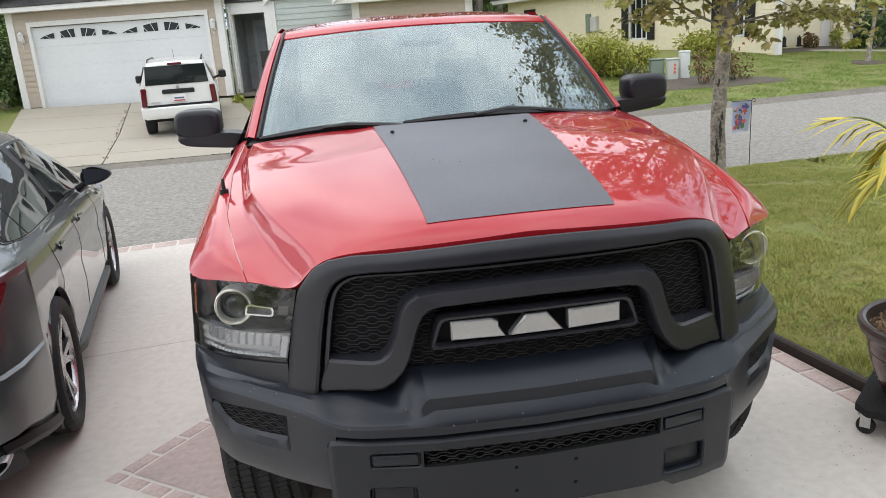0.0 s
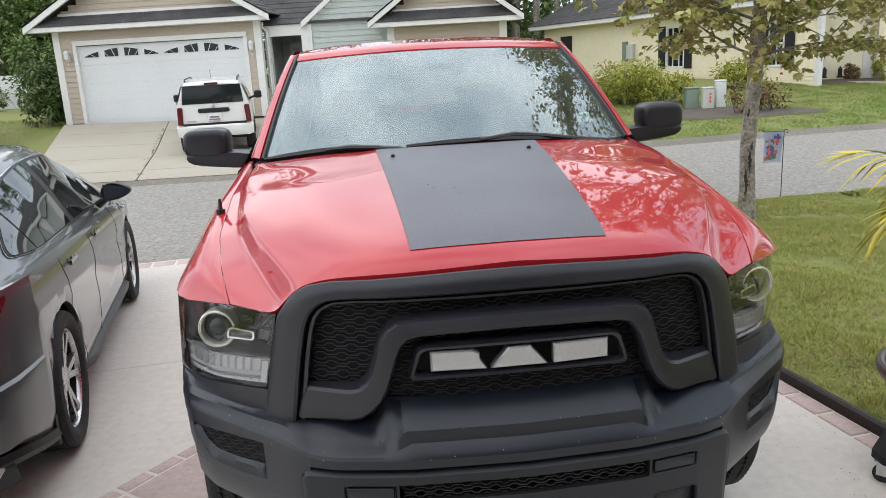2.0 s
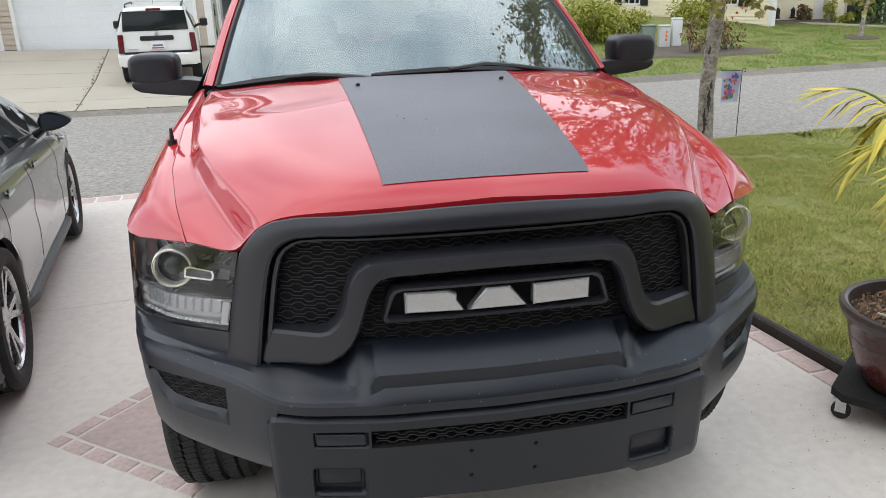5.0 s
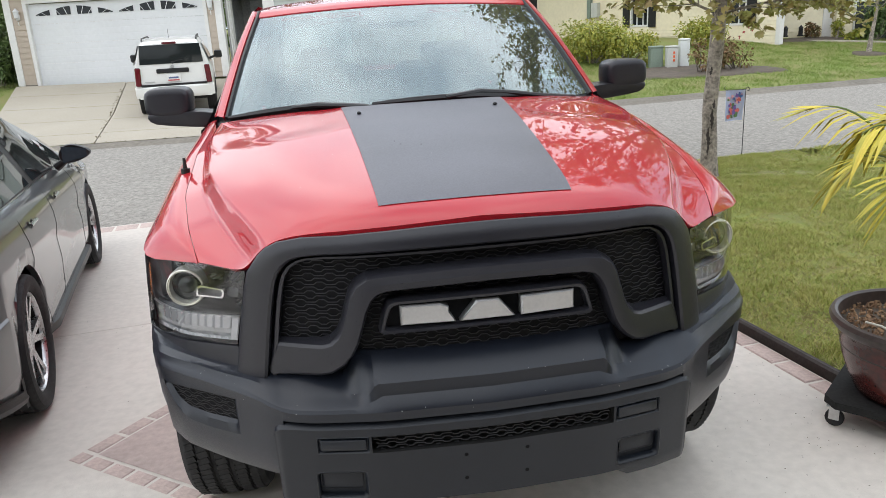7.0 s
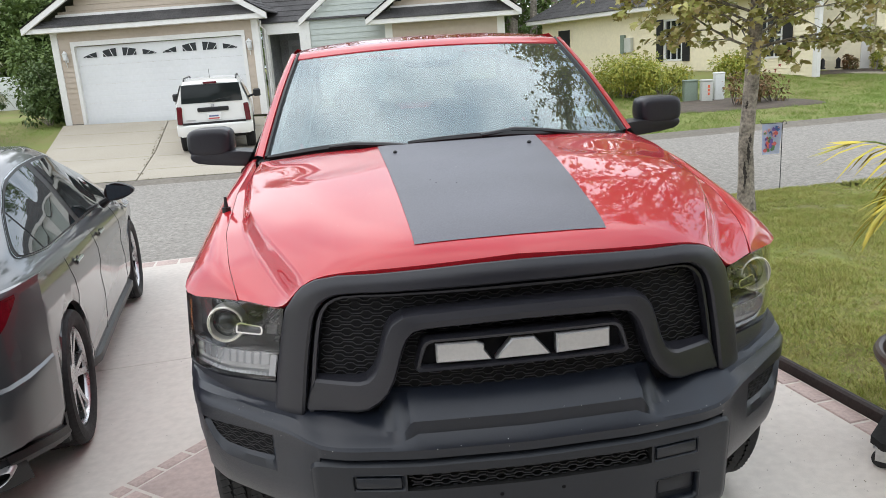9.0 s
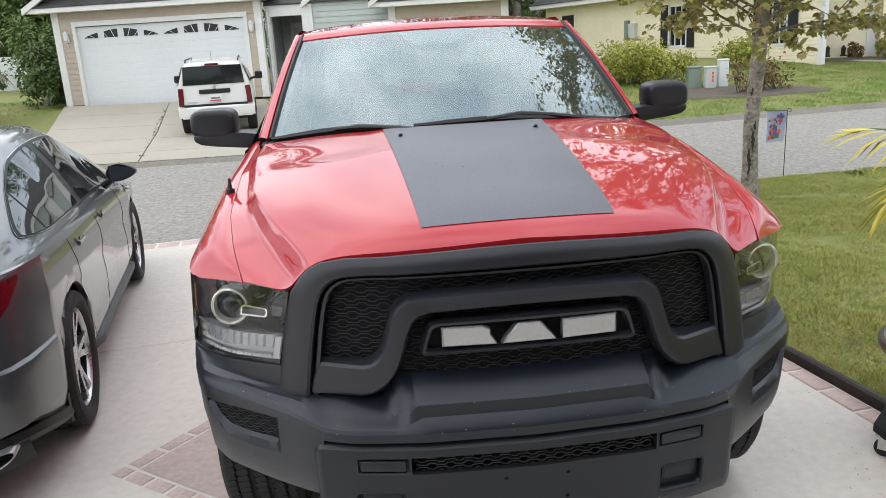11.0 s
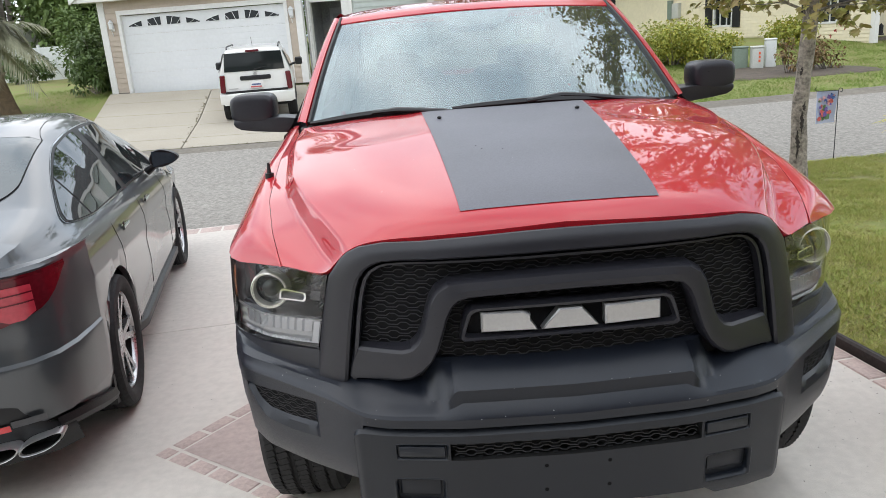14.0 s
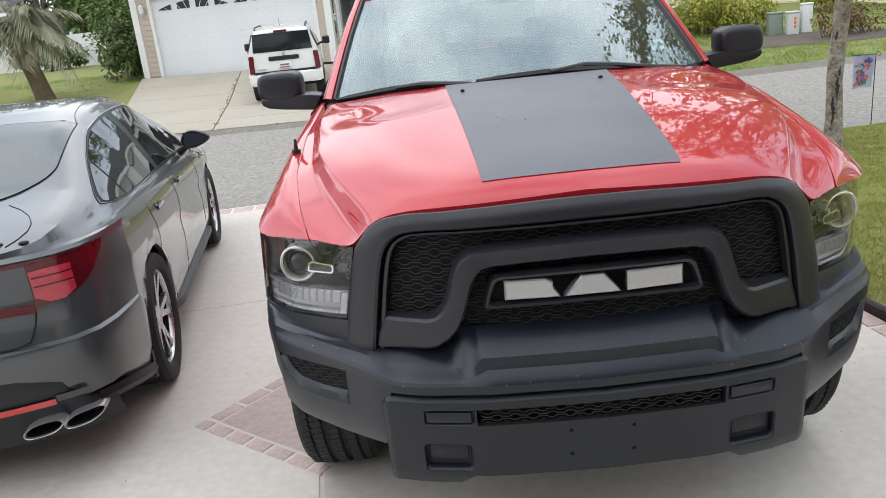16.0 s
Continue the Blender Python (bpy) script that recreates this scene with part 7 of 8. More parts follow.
def lobed(acc, c, d, size):
    """One leaf with three points, as on a maple."""
    d = Vector(d).normalized()
    s = d.cross(Vector((0, 0, 1)))
    s = s.normalized() if s.length > 0.1 else Vector((1, 0, 0))
    s = Matrix.Rotation(rng.uniform(-1.0, 1.0), 3, d) @ s
    n = s.cross(d) * size * 0.12
    c = Vector(c)
    P = [c, c + (d * 0.15 + s * 0.55) * size, c + (d * 0.45 + s * 0.28) * size + n, c + (d * 0.62 + s * 0.50) * size, c + (d * 0.70 + s * 0.18) * size, c + d * size - n, c + (d * 0.70 - s * 0.18) * size, c + (d * 0.62 - s * 0.50) * size, c + (d * 0.45 - s * 0.28) * size + n, c + (d * 0.15 - s * 0.55) * size]
    acc.add(P, [(0, 1, 2), (0, 2, 8), (0, 8, 9), (2, 3, 4), (2, 4, 6), (2, 6, 8), (8, 6, 7), (4, 5, 6)])


def rand_dir(up=0.0):
    while True:
        v = Vector((rng.uniform(-1, 1), rng.uniform(-1, 1), rng.uniform(-1, 1)))
        if 0.1 < v.length < 1:
            v.normalize()
            v.z += up
            return v.normalized()


# street tree on the near lawn
TX, TY = 3.74, 6.0
TZ = terrain(TX, TY)
tree = thing("street_tree", Matrix.Translation((TX, TY, TZ)), "slender grey-barked tree with sparse olive spring leaves", "tree")
spine = [(0, 0, -0.06), (0.0, 0, 0.04), (-0.015, 0.0, 0.35), (-0.03, 0, 0.7), (-0.01, 0, 1.1), (0.03, 0.02, 1.6), (0.05, 0.0, 2.2), (0.02, 0.05, 3.2), (0.10, 0, 4.4), (0.02, 0.1, 5.4), (0.1, 0.05, 6.0), (0.1, 0.1, 6.4)]
radii = [0.125, 0.102, 0.084, 0.080, 0.076, 0.073, 0.068, 0.066, 0.052, 0.038, 0.022, 0.008]
tr = Acc()
rings = []
fine = []
for i in range(len(spine) - 1):
    for k in range(5):
        q = k / 5
        fine.append((Vector(spine[i]).lerp(Vector(spine[i + 1]), q), radii[i] + (radii[i + 1] - radii[i]) * q))
for p, r in fine:
    ring = []
    for k in range(16):
        q = 2 * math.pi * k / 16
        w = 1 + 0.10 * noise.noise(Vector((math.cos(q) * 1.4, math.sin(q) * 1.4, p.z * 3.0))) + 0.06 * noise.noise(Vector((math.cos(q) * 4, math.sin(q) * 4, p.z * 9.0)))
        ring.append(p + Vector((math.cos(q), math.sin(q), 0)) * r * w)
    rings.append(ring)
tr.rows(rings, closed=True)
trunk = tr.ob("trunk", BARK, tree)
SCAR = mat("dark_bark_scars", (0.05, 0.042, 0.038), 0.95, 0, 0.3, 10, 60, 0.8, 60)
for z, q0, hh in ((0.40, -2.2, 0.15), (0.64, -1.7, 0.11), (0.80, -1.5, 0.05), (1.15, -2.4, 0.04)):
    sc = Acc()
    rows = []
    for i in range(15):
        zz = z + hh * (i / 14 - 0.5) * 2
        env = math.sin(math.pi * (i + 0.3) / 14.6) ** 0.6
        a0 = q0 + 0.22 * noise.noise(Vector((zz * 9, z, 1)))
        lo_w, hi_w = env * (0.10 + 0.26 * rng.random()), env * (0.08 + 0.24 * rng.random())
        base = min(fine, key=lambda f: abs(f[0].z - zz))
        rows.append([Vector((base[0].x + math.cos(a0 + e) * base[1] * k_, base[0].y + math.sin(a0 + e) * base[1] * k_, zz)) for e, k_ in ((-lo_w, 1.0), (-lo_w * 0.5, 1.055), (0, 1.06), (hi_w * 0.5, 1.055), (hi_w, 1.0))])
    sc.rows(rows)
    sc.ob("bark_scar", SCAR, trunk)
limbs, crown = Acc(), Acc()


def branch(p, d, length, r, depth, leafy):
    """A limb that forks, with leaves along its outer parts."""
    pts = [Vector(p)]
    d = Vector(d).normalized()
    n = 5
    for i in range(n):
        d = (d + rand_dir() * 0.16 + Vector((0, 0, -0.03 if depth < 2 else 0.02))).normalized()
        pts.append(pts[-1] + d * length / n)
    limbs.tube(pts, [r * (1 - 0.8 * i / n) for i in range(n + 1)], 5 if depth < 2 else 7, caps=False)
    for i in range(1, n + 1):
        if depth > 0:
            for _ in range(2 if depth == 2 else 2):
                side = (d * 0.8 + rand_dir(0.25)).normalized()
                branch(pts[i], side, length * rng.uniform(0.32, 0.55), r * 0.45, depth - 1, leafy)
        if depth <= 1:
            for _ in range(leafy if depth == 0 else 2):
                q = pts[i] + rand_dir() * 0.06
                lobed(crown, q, (d * 0.5 + rand_dir(-0.35)), rng.uniform(0.06, 0.105))


for z, az, el, ln in ((1.72, 350, 24, 1.1), (1.74, 176, 20, 1.3), (1.82, 210, 26, 1.2), (1.86, 12, 22, 1.5), (1.92, 155, 26, 1.4), (1.95, 260, 30, 1.2), (1.98, 340, 26, 1.4), (2.05, 190, 28, 1.5), (2.05, 240, 30, 1.8), (2.2, 310, 30, 1.8), (2.35, 180, 30, 2.0), (2.5, 100, 30, 1.8), (2.6, 350, 32, 1.9), (2.9, 215, 34, 2.0), (3.0, 270, 34, 2.0),
                      (3.3, 200, 35, 2.0), (3.5, 300, 35, 2.0), (3.9, 120, 38, 1.9), (4.3, 20, 38, 1.9), (4.7, 220, 40, 1.9), (5.0, 170, 38, 1.4), (5.4, 280, 42, 1.3), (5.8, 60, 45, 1.2)):
    b = min(fine, key=lambda f: abs(f[0].z - z))
    d = Vector((math.cos(radians(az)) * math.cos(radians(el)), math.sin(radians(az)) * math.cos(radians(el)), math.sin(radians(el))))
    branch(b[0], d, ln, max(0.010, b[1] * 0.24) if z < 2.2 else max(0.012, b[1] * 0.33), 1 if z < 2.1 else 2, 5 if z < 2.1 else 1)
tagged(limbs.ob("branchwork", BARK, tree, fix=False), kind="stuff")
tagged(crown.ob("crown", LEAF, tree, "sparse olive and bronze lobed leaves", smooth=False, fix=False), kind="stuff")


def bush(name, c, rx, ry, h, material, n, size, label, group="", twigs=6, low=0.05, category="shrub"):
    """A shrub of stems and many leaves with an uneven outline."""
    c = Vector((c[0], c[1], terrain(c[0], c[1])))
    b = thing(name, Matrix.Translation(c), label, category, group)
    st = Acc()
    lv = Acc()
    lumps = []
    for k in range(max(5, n // 110)):
        q = rng.uniform(0, 2 * math.pi)
        f = math.sqrt(rng.random()) * 0.75
        lumps.append((Vector((rx * f * math.cos(q), ry * f * math.sin(q), h * rng.uniform(0.25, 0.82))), rng.uniform(0.24, 0.42)))
    for k in range(twigs):
        e = lumps[k % len(lumps)][0]
        st.tube([(e.x * 0.15, e.y * 0.15, -0.02), (e.x * 0.6, e.y * 0.6, e.z * 0.5), tuple(e)], [0.022, 0.014, 0.006], 5)
    st.ob("stems", BARK, b, fix=False)
    for k in range(n):
        e, f = lumps[rng.randrange(len(lumps))]
        d = rand_dir()
        p = e + Vector((d.x * rx * f, d.y * ry * f, d.z * h * f * 0.75)) * (rng.random() ** 0.4)
        if p.z < low:
            p.z = low + rng.random() * 0.1
        leaf(lv, p, (d + rand_dir() * 0.7), size * rng.uniform(0.7, 1.3), 0.6)
    lv.ob("leaves", material, b, smooth=False, fix=False)
    return b


def mulch_bed(c, rx, ry, label):
    rows = []
    for k, f in enumerate((0.0, 0.5, 0.85, 1.0, 1.08)):
        ring = []
        for j in range(28):
            q = 2 * math.pi * j / 28
            w = f * (1 + 0.10 * math.sin(3 * q + c[0]) + 0.05 * math.sin(7 * q))
            x, y = c[0] + rx * w * math.cos(q), c[1] + ry * w * math.sin(q)
            ring.append((x, y, terrain(x, y) + (0.05, 0.05, 0.035, 0.012, -0.05)[k] + 0.02 * noise.noise(Vector((x * 3, y * 3, 0)))))
        rows.append(ring)
    a = Acc().rows(rows, closed=True)
    return tagged(a.ob("mulch_bed", MULCH, sharp=180), label, "mulch bed", kind="structure")


mulch_bed((9.5, 17.75), 2.2, 1.15, "brown bark mulch round the shrubs and utility boxes")
bush("yellow_shrub", (7.45, 20.3), 1.35, 1.1, 1.25, SHRUB, 6500, 0.085, "large yellow-green shrub before the yellow house", twigs=14)
bush("yellow_shrub", (8.3, 19.7), 0.85, 0.8, 1.05, SHRUB, 3200, 0.085, "yellow-green shrub before the yellow house", twigs=10)
bush("round_shrub", (11.9, 22.4), 0.85, 0.8, 0.95, SHRUB, 2400, 0.10, "rounded dark green shrub by the yellow wall")
bush("rose_bush", (10.5, 17.6), 0.70, 0.6, 1.30, REDLEAF, 700, 0.10, "thin reddish rose bush on brown mulch", twigs=16)
bush("bare_shrub", (9.3, 17.3), 0.4, 0.4, 0.95, REDLEAF, 260, 0.09, "thin half-bare shrub beside utility boxes", twigs=16)
fl = Acc()
for k in range(7):
    c = Vector((10.4 + rng.uniform(-0.5, 0.6), 17.7 + rng.uniform(-0.4, 0.3), terrain(10.4, 17.9) + rng.uniform(0.8, 1.3)))
    for _ in range(9):
        leaf(fl, c, rand_dir(0.3), 0.055, 0.8)
tagged(fl.ob("blossom", FLOWER, smooth=False, fix=False), "small red blossoms on the rose bush", "flower", kind="stuff")
mulch_bed((16.3, 22.9), 1.6, 0.45, "dark mulch bed along the entrance wall")
for x, y, h, mt in ((16.3, 23.1, 0.6, REDLEAF), (17.0, 22.8, 0.75, SHRUB), (17.5, 22.5, 0.35, SHRUB)):
    bush("border_plant", (x, y), 0.4, 0.35, h, mt, 420, 0.10, "low border plant at the entrance wall", "entrance border plants", 5)
bush("round_shrub", (18.2, 22.4), 0.62, 0.6, 1.25, DARKLEAF, 2000, 0.10, "clipped rounded evergreen by the screened bay", twigs=8)
# young tree in a mulch ring on the far lawn
mulch_bed((15.7, 19.4), 0.50, 0.42, "mulch ring round a young tree")
yt = thing("young_tree", Matrix.Translation((15.7, 19.4, terrain(15.7, 19.4))), "young slender tree with thin pale green leaves", "tree")
a, lv = Acc(), Acc()
a.tube([(0, 0, -0.05), (0.03, 0, 0.5), (0.1, 0, 1.1), (0.14, 0, 2.0), (0.12, 0, 3.2)], [0.09, 0.06, 0.045, 0.035, 0.01], 8)
for k in range(16):
    z = rng.uniform(0.9, 3.0)
    d = rand_dir(0.5)
    p = Vector((0.12, 0, z))
    a.tube([p, p + d * 0.4, p + d * 0.9], [0.015, 0.01, 0.004], 5)
    for _ in range(36):
        leaf(lv, p + d * rng.uniform(0.2, 1.0) + rand_dir() * 0.22, rand_dir(), rng.uniform(0.07, 0.12))
a.ob("trunk", BARK, yt, fix=False)
lv.ob("crown", SHRUB, yt, smooth=False, fix=False)
# dark bush beside the garage
hb = hw(-1.9, 1.6)
bush("tall_hedge_shrub", hb[:2], 1.0, 1.1, 1.9, DARKLEAF, 4800, 0.13, "tall dark green shrub at the garage corner", twigs=12)
hb = hw(-1.5, 0.4)
bush("hedge_shrub", hb[:2], 0.7, 0.6, 1.3, DARKLEAF, 1800, 0.14, "low dark green shrub at the garage corner", twigs=8)
bush("hedge_shrub", (-17.3, 33.5), 1.6, 1.0, 1.2, DARKLEAF, 1500, 0.18, "dark green shrub before the white fence", twigs=8)
bush("hedge_shrub", (-13.2, 31.5), 1.6, 1.4, 3.0, WOODS, 3000, 0.20, "tall light green shrub beside the white fence", twigs=8)
bush("far_tree_crown", (-15.8, 39.0), 3.6, 2.0, 6.5, WOODS, 5200, 0.34, "light green leafy tree behind the white fence", twigs=10, category="tree")
bush("far_tree_crown", (-11.6, 37.5), 3.0, 2.0, 6.5, WOODS, 4600, 0.32, "light green leafy tree behind the garage", twigs=10, category="tree")
bush("garden_tuft", hw(5.9, -1.0)[:2], 0.22, 0.2, 0.22, SHRUB, 160, 0.09, "small green tuft beside the porch walk", twigs=4)


def woodland(name, x0, x1, y0, y1, trees, label):
    """Woods behind the houses: stems and leafy masses."""
    root = thing(name, Matrix(), label, "woods", kind="stuff")
    st, lv = Acc(), Acc()
    for k in range(trees):
        x, y = rng.uniform(x0, x1), rng.uniform(y0, y1)
        g, h = terrain(x, y), rng.uniform(9, 15)
        st.tube([(x, y, g - 0.2), (x + 0.2, y, g + h * 0.5), (x, y + 0.2, g + h * 0.9)], [0.22, 0.15, 0.04], 6, caps=False)
        for m in range(26):
            z = g + h * rng.uniform(0.02, 1.0)
            rr = 2.4 * math.sin(math.pi * min(0.96, 0.18 + 0.8 * (z - g) / h))
            q = rng.uniform(0, 6.283)
            e = Vector((x + rr * math.cos(q) * rng.random() ** 0.5, y + rr * math.sin(q) * rng.random() ** 0.5, z))
            for _ in range(26):
                leaf(lv, e + rand_dir() * rng.uniform(0.1, 0.95), rand_dir(), rng.uniform(0.22, 0.42), 0.7)
    st.ob("trunks", BARK, root, fix=False)
    lv.ob("foliage", WOODS, root, smooth=False, fix=False)


woodland("woods", -34, -7, 42, 54, 78, "dense mixed green woods behind the houses")
woodland("woods", 2, 12, 37, 46, 26, "dense mixed green woods between the houses")
woodland("woods", -9, 2, 40, 48, 8, "dense mixed green woods behind the roofs")


# palm on the lawn across the street
def frond(acc, rib, base, d, length, sag, leaflets, lsize, mat_w=0.03, twist=0.0):
    """An arching rib with leaflets on both sides."""
    d = Vector(d).normalized()
    pts = []
    for i in range(13):
        q = i / 12
        pts.append(Vector(base) + d * length * q + Vector((0, 0, -sag * q * q)))
    rib.tube(pts, [0.012 * (1 - 0.8 * i / 12) + 0.002 for i in range(13)], 5, caps=False)
    for k in range(leaflets):
        q = 0.18 + 0.82 * (k + 0.5) / leaflets
        i = min(11, int(q * 12))
        p = pts[i].lerp(pts[i + 1], q * 12 - i)
        t = (pts[i + 1] - pts[i]).normalized()
        s = t.cross(Vector((0, 0, 1))).normalized()
        for sd in (-1, 1):
            ln = lsize * (0.55 + 0.45 * math.sin(math.pi * min(1, 0.15 + q * 0.85))) * rng.uniform(0.85, 1.1)
            v = (t * 0.75 + s * sd * 0.75 + Vector((0, 0, rng.uniform(-0.25, 0.1) + twist))).normalized()
            m = p + v * ln * 0.5 + Vector((0, 0, -0.06 * ln))
            e = p + v * ln + Vector((0, 0, -rng.uniform(0.25, 0.5) * ln))
            n = v.cross(Vector((0, 0, 1))).normalized() * mat_w * 0.5
            acc.add([p, m + n, e, m - n], [(0, 3, 1), (1, 3, 2)])


PX, PY = -11.3, 19.6
palm = thing("palm_tree", Matrix.Translation((PX, PY, terrain(PX, PY))), "grey-green cabbage palm with a rough booted trunk", "palm")
a, lv, boots = Acc(), Acc(), Acc()
a.tube([(0.25, 0, -0.1), (0.18, 0, 0.3), (0.05, 0, 0.9), (-0.1, 0, 1.5), (-0.15, 0, 2.1)], [0.30, 0.24, 0.22, 0.27, 0.24], 14)
for k in range(70):
    z = rng.uniform(0.9, 2.1)
    q = rng.uniform(0, 6.283)
    p = Vector((-0.1 + 0.24 * math.cos(q), 0.24 * math.sin(q), z))
    boots.tube([p, p + Vector((0.14 * math.cos(q), 0.14 * math.sin(q), 0.22))], [0.05, 0.025], 5)
a.ob("trunk", STALK, palm, fix=False)
tagged(boots.ob("leaf_bases", mat("dry_leaf_bases", (0.26, 0.21, 0.16), 0.9, 0, 0.3, 6, 40, island=0.5), palm, fix=False), kind="stuff")
for k in range(34):
    q = rng.uniform(0, 6.283)
    el = rng.uniform(-0.35, 1.2)
    d = Vector((math.cos(q) * math.cos(el), math.sin(q) * math.cos(el), math.sin(el)))
    frond(lv, lv, (-0.15, 0, 2.15), d, rng.uniform(1.3, 1.9), rng.uniform(0.8, 1.7), 26, 0.66, 0.035)
lv.ob("fronds", GREYFROND, palm, smooth=False, fix=False)

# ---- potted palm on its dolly ----
PC = Vector((1.915, 0.765, 0.0))
dolly = thing("plant_dolly", Matrix.Translation(PC) @ pose(0, 0, 0, 0, 0, 42), "black plant dolly on small swivel castors", "dolly")
Acc().rows([[(0.262 * sx_, 0.262 * sy_, z) for sx_, sy_ in ((-1, -0.8), (-0.8, -1), (0.8, -1), (1, -0.8), (1, 0.8), (0.8, 1), (-0.8, 1), (-1, 0.8))] for z in (0.095, 0.128)], closed=True, caps=True).ob("platform", MATTE, dolly, smooth=False)
for sx_, sy_ in ((-1, -1), (1, -1), (-1, 1), (1, 1)):
    w = Acc().lathe([(0.0, -0.014), (0.030, -0.014), (0.037, -0.009), (0.037, 0.009), (0.030, 0.014), (0.0, 0.014)], (sx_ * 0.215, sy_ * 0.215, 0.037), "x", 18).ob("castor", RUBBER, dolly)
    Acc().box((sx_ * 0.215 - 0.02, sy_ * 0.215, 0.065), (0.004, 0.04, 0.062)).box((sx_ * 0.215 + 0.02, sy_ * 0.215, 0.065), (0.004, 0.04, 0.062)).box((sx_ * 0.215, sy_ * 0.215, 0.094), (0.06, 0.06, 0.006)).ob("fork", STEEL, w, smooth=False)
pot = thing("plant_pot", Matrix.Translation(PC + Vector((0.025, -0.02, 0.128))) @ Matrix.Diagonal((0.967, 0.967, 0.82, 1)), "oxblood glazed round planter with a dark rim", "plant pot")
Acc().lathe([(0.0, 0.0), (0.21, 0.0), (0.235, 0.015), (0.27, 0.10), (0.300, 0.20), (0.318, 0.30), (0.322, 0.345), (0.330, 0.355)], (0, 0, 0), n=56).ob("body", POT, pot)
Acc().lathe([(0.318, 0.345), (0.338, 0.35), (0.352, 0.37), (0.360, 0.395), (0.352, 0.415), (0.338, 0.42), (0.325, 0.412), (0.318, 0.36), (0.31, 0.25)], (0, 0, 0), n=56).ob("rim", POTRIM, pot)
a = Acc()
a.rows([[(r * math.cos(2 * math.pi * k / 28), r * math.sin(2 * math.pi * k / 28), 0.335 + 0.018 * noise.noise(Vector((r * 9, k * 0.9, 0))) + 0.02 * (1 - r / 0.32)) for k in range(28)] for r in (0.002, 0.08, 0.16, 0.24, 0.322)], closed=True)
soil = a.ob("soil", MULCH, pot)
ch = Acc()
for k in range(900):
    q, r = rng.uniform(0, 6.283), 0.315 * math.sqrt(rng.random())
    m = pose(0, 0, 0, rng.uniform(0, 360), rng.uniform(0, 360), rng.uniform(0, 360))
    ch.box((r * math.cos(q), r * math.sin(q), 0.348 + rng.uniform(-0.004, 0.014)), (rng.uniform(0.010, 0.030), rng.uniform(0.006, 0.013), rng.uniform(0.004, 0.008)), m)
tagged(ch.ob("bark_chips", mat("pale_bark_chips", (0.30, 0.19, 0.11), 0.9, 0, 0.3, 20, 80, alt=(0.10, 0.06, 0.04), island=0.8), soil, smooth=False, fix=False), kind="stuff")
rp = Acc().tube([(-0.29, -0.02, 0.435), (-0.24, -0.05, 0.42), (-0.19, -0.07, 0.385), (-0.17, -0.09, 0.36)], 0.006, 8).ob("rope", ROPE, pot)
Acc().tube([(-0.17, -0.08, 0.365), (-0.15, -0.10, 0.40), (-0.155, -0.13, 0.37), (-0.14, -0.15, 0.35)], 0.009, 8).ob("cord_knot", mat("blue_green_cord", (0.16, 0.25, 0.25), 0.8, 0, 0.2, 20, 80), pot)
pp = thing("potted_palm", Matrix.Translation(PC + Vector((0.06, 0.02, 0.405))), "yellowing feather palm growing in a planter", "palm")
a = Acc().tube([(0, 0, -0.04), (0.0, 0, 0.07), (-0.01, 0, 0.26), (-0.02, 0, 0.42)], [0.085, 0.050, 0.036, 0.028], 12)
a.ob("stem", STALK, pp)
rib, yl, gl = Acc(), Acc(), Acc()


def potted_frond(az, rise, reach, top, tip, count, size, acc, fwd=0.95, hang=0.30, gather=0.0):
    """A frond that rises, arches at its top and hangs to its tip."""
    pts = []
    h = Vector((math.cos(radians(az)), math.sin(radians(az)), 0))
    for i in range(17):
        q = i / 16
        pts.append(Vector((-0.02, 0, 0.34)) + h * reach * (q ** 1.25) + Vector((0, 0, rise * math.sin(min(1, q / top) * math.pi / 2) - tip * max(0, q - top) ** 2)))
    rib.tube(pts, [0.009 * (1 - 0.85 * i / 16) + 0.0012 for i in range(17)], 6, caps=False)
    for k in range(count):
        q = 0.30 + 0.70 * (k + 0.5) / count
        i = min(15, int(q * 16))
        p = pts[i].lerp(pts[i + 1], q * 16 - i)
        t = (pts[i + 1] - pts[i]).normalized()
        s = t.cross(Vector((0, 0, 1)))
        s = s.normalized() if s.length > 0.05 else Vector((0, 1, 0))
        for sd in (-1, 1):
            ln = size * (0.6 + 0.4 * math.sin(math.pi * (0.1 + 0.85 * (k + 0.5) / count))) * rng.uniform(0.85, 1.15)
            v = (t * (fwd + gather * max(0, q - 0.72) * 6) + s * sd * 0.5 + Vector((0, 0, -0.12 + rng.uniform(-0.15, 0.1)))).normalized()
            n = v.cross(Vector((0, 0, 1))).normalized() * 0.0105
            P = [p + v * ln * f + Vector((0, 0, -hang * (1 - min(1, gather) * ease(q, 0.70, 0.85)) * ln * f * f)) for f in (0, 0.3, 0.65, 1.0)]
            u = Vector((0, 0, 0.004))
            acc.add([P[0], P[1] + n, P[1] + u, P[1] - n, P[2] + n * 0.9, P[2] + u, P[2] - n * 0.9, P[3]], [(0, 2, 1), (0, 3, 2), (1, 2, 5, 4), (2, 3, 6, 5), (4, 5, 7), (5, 6, 7)])


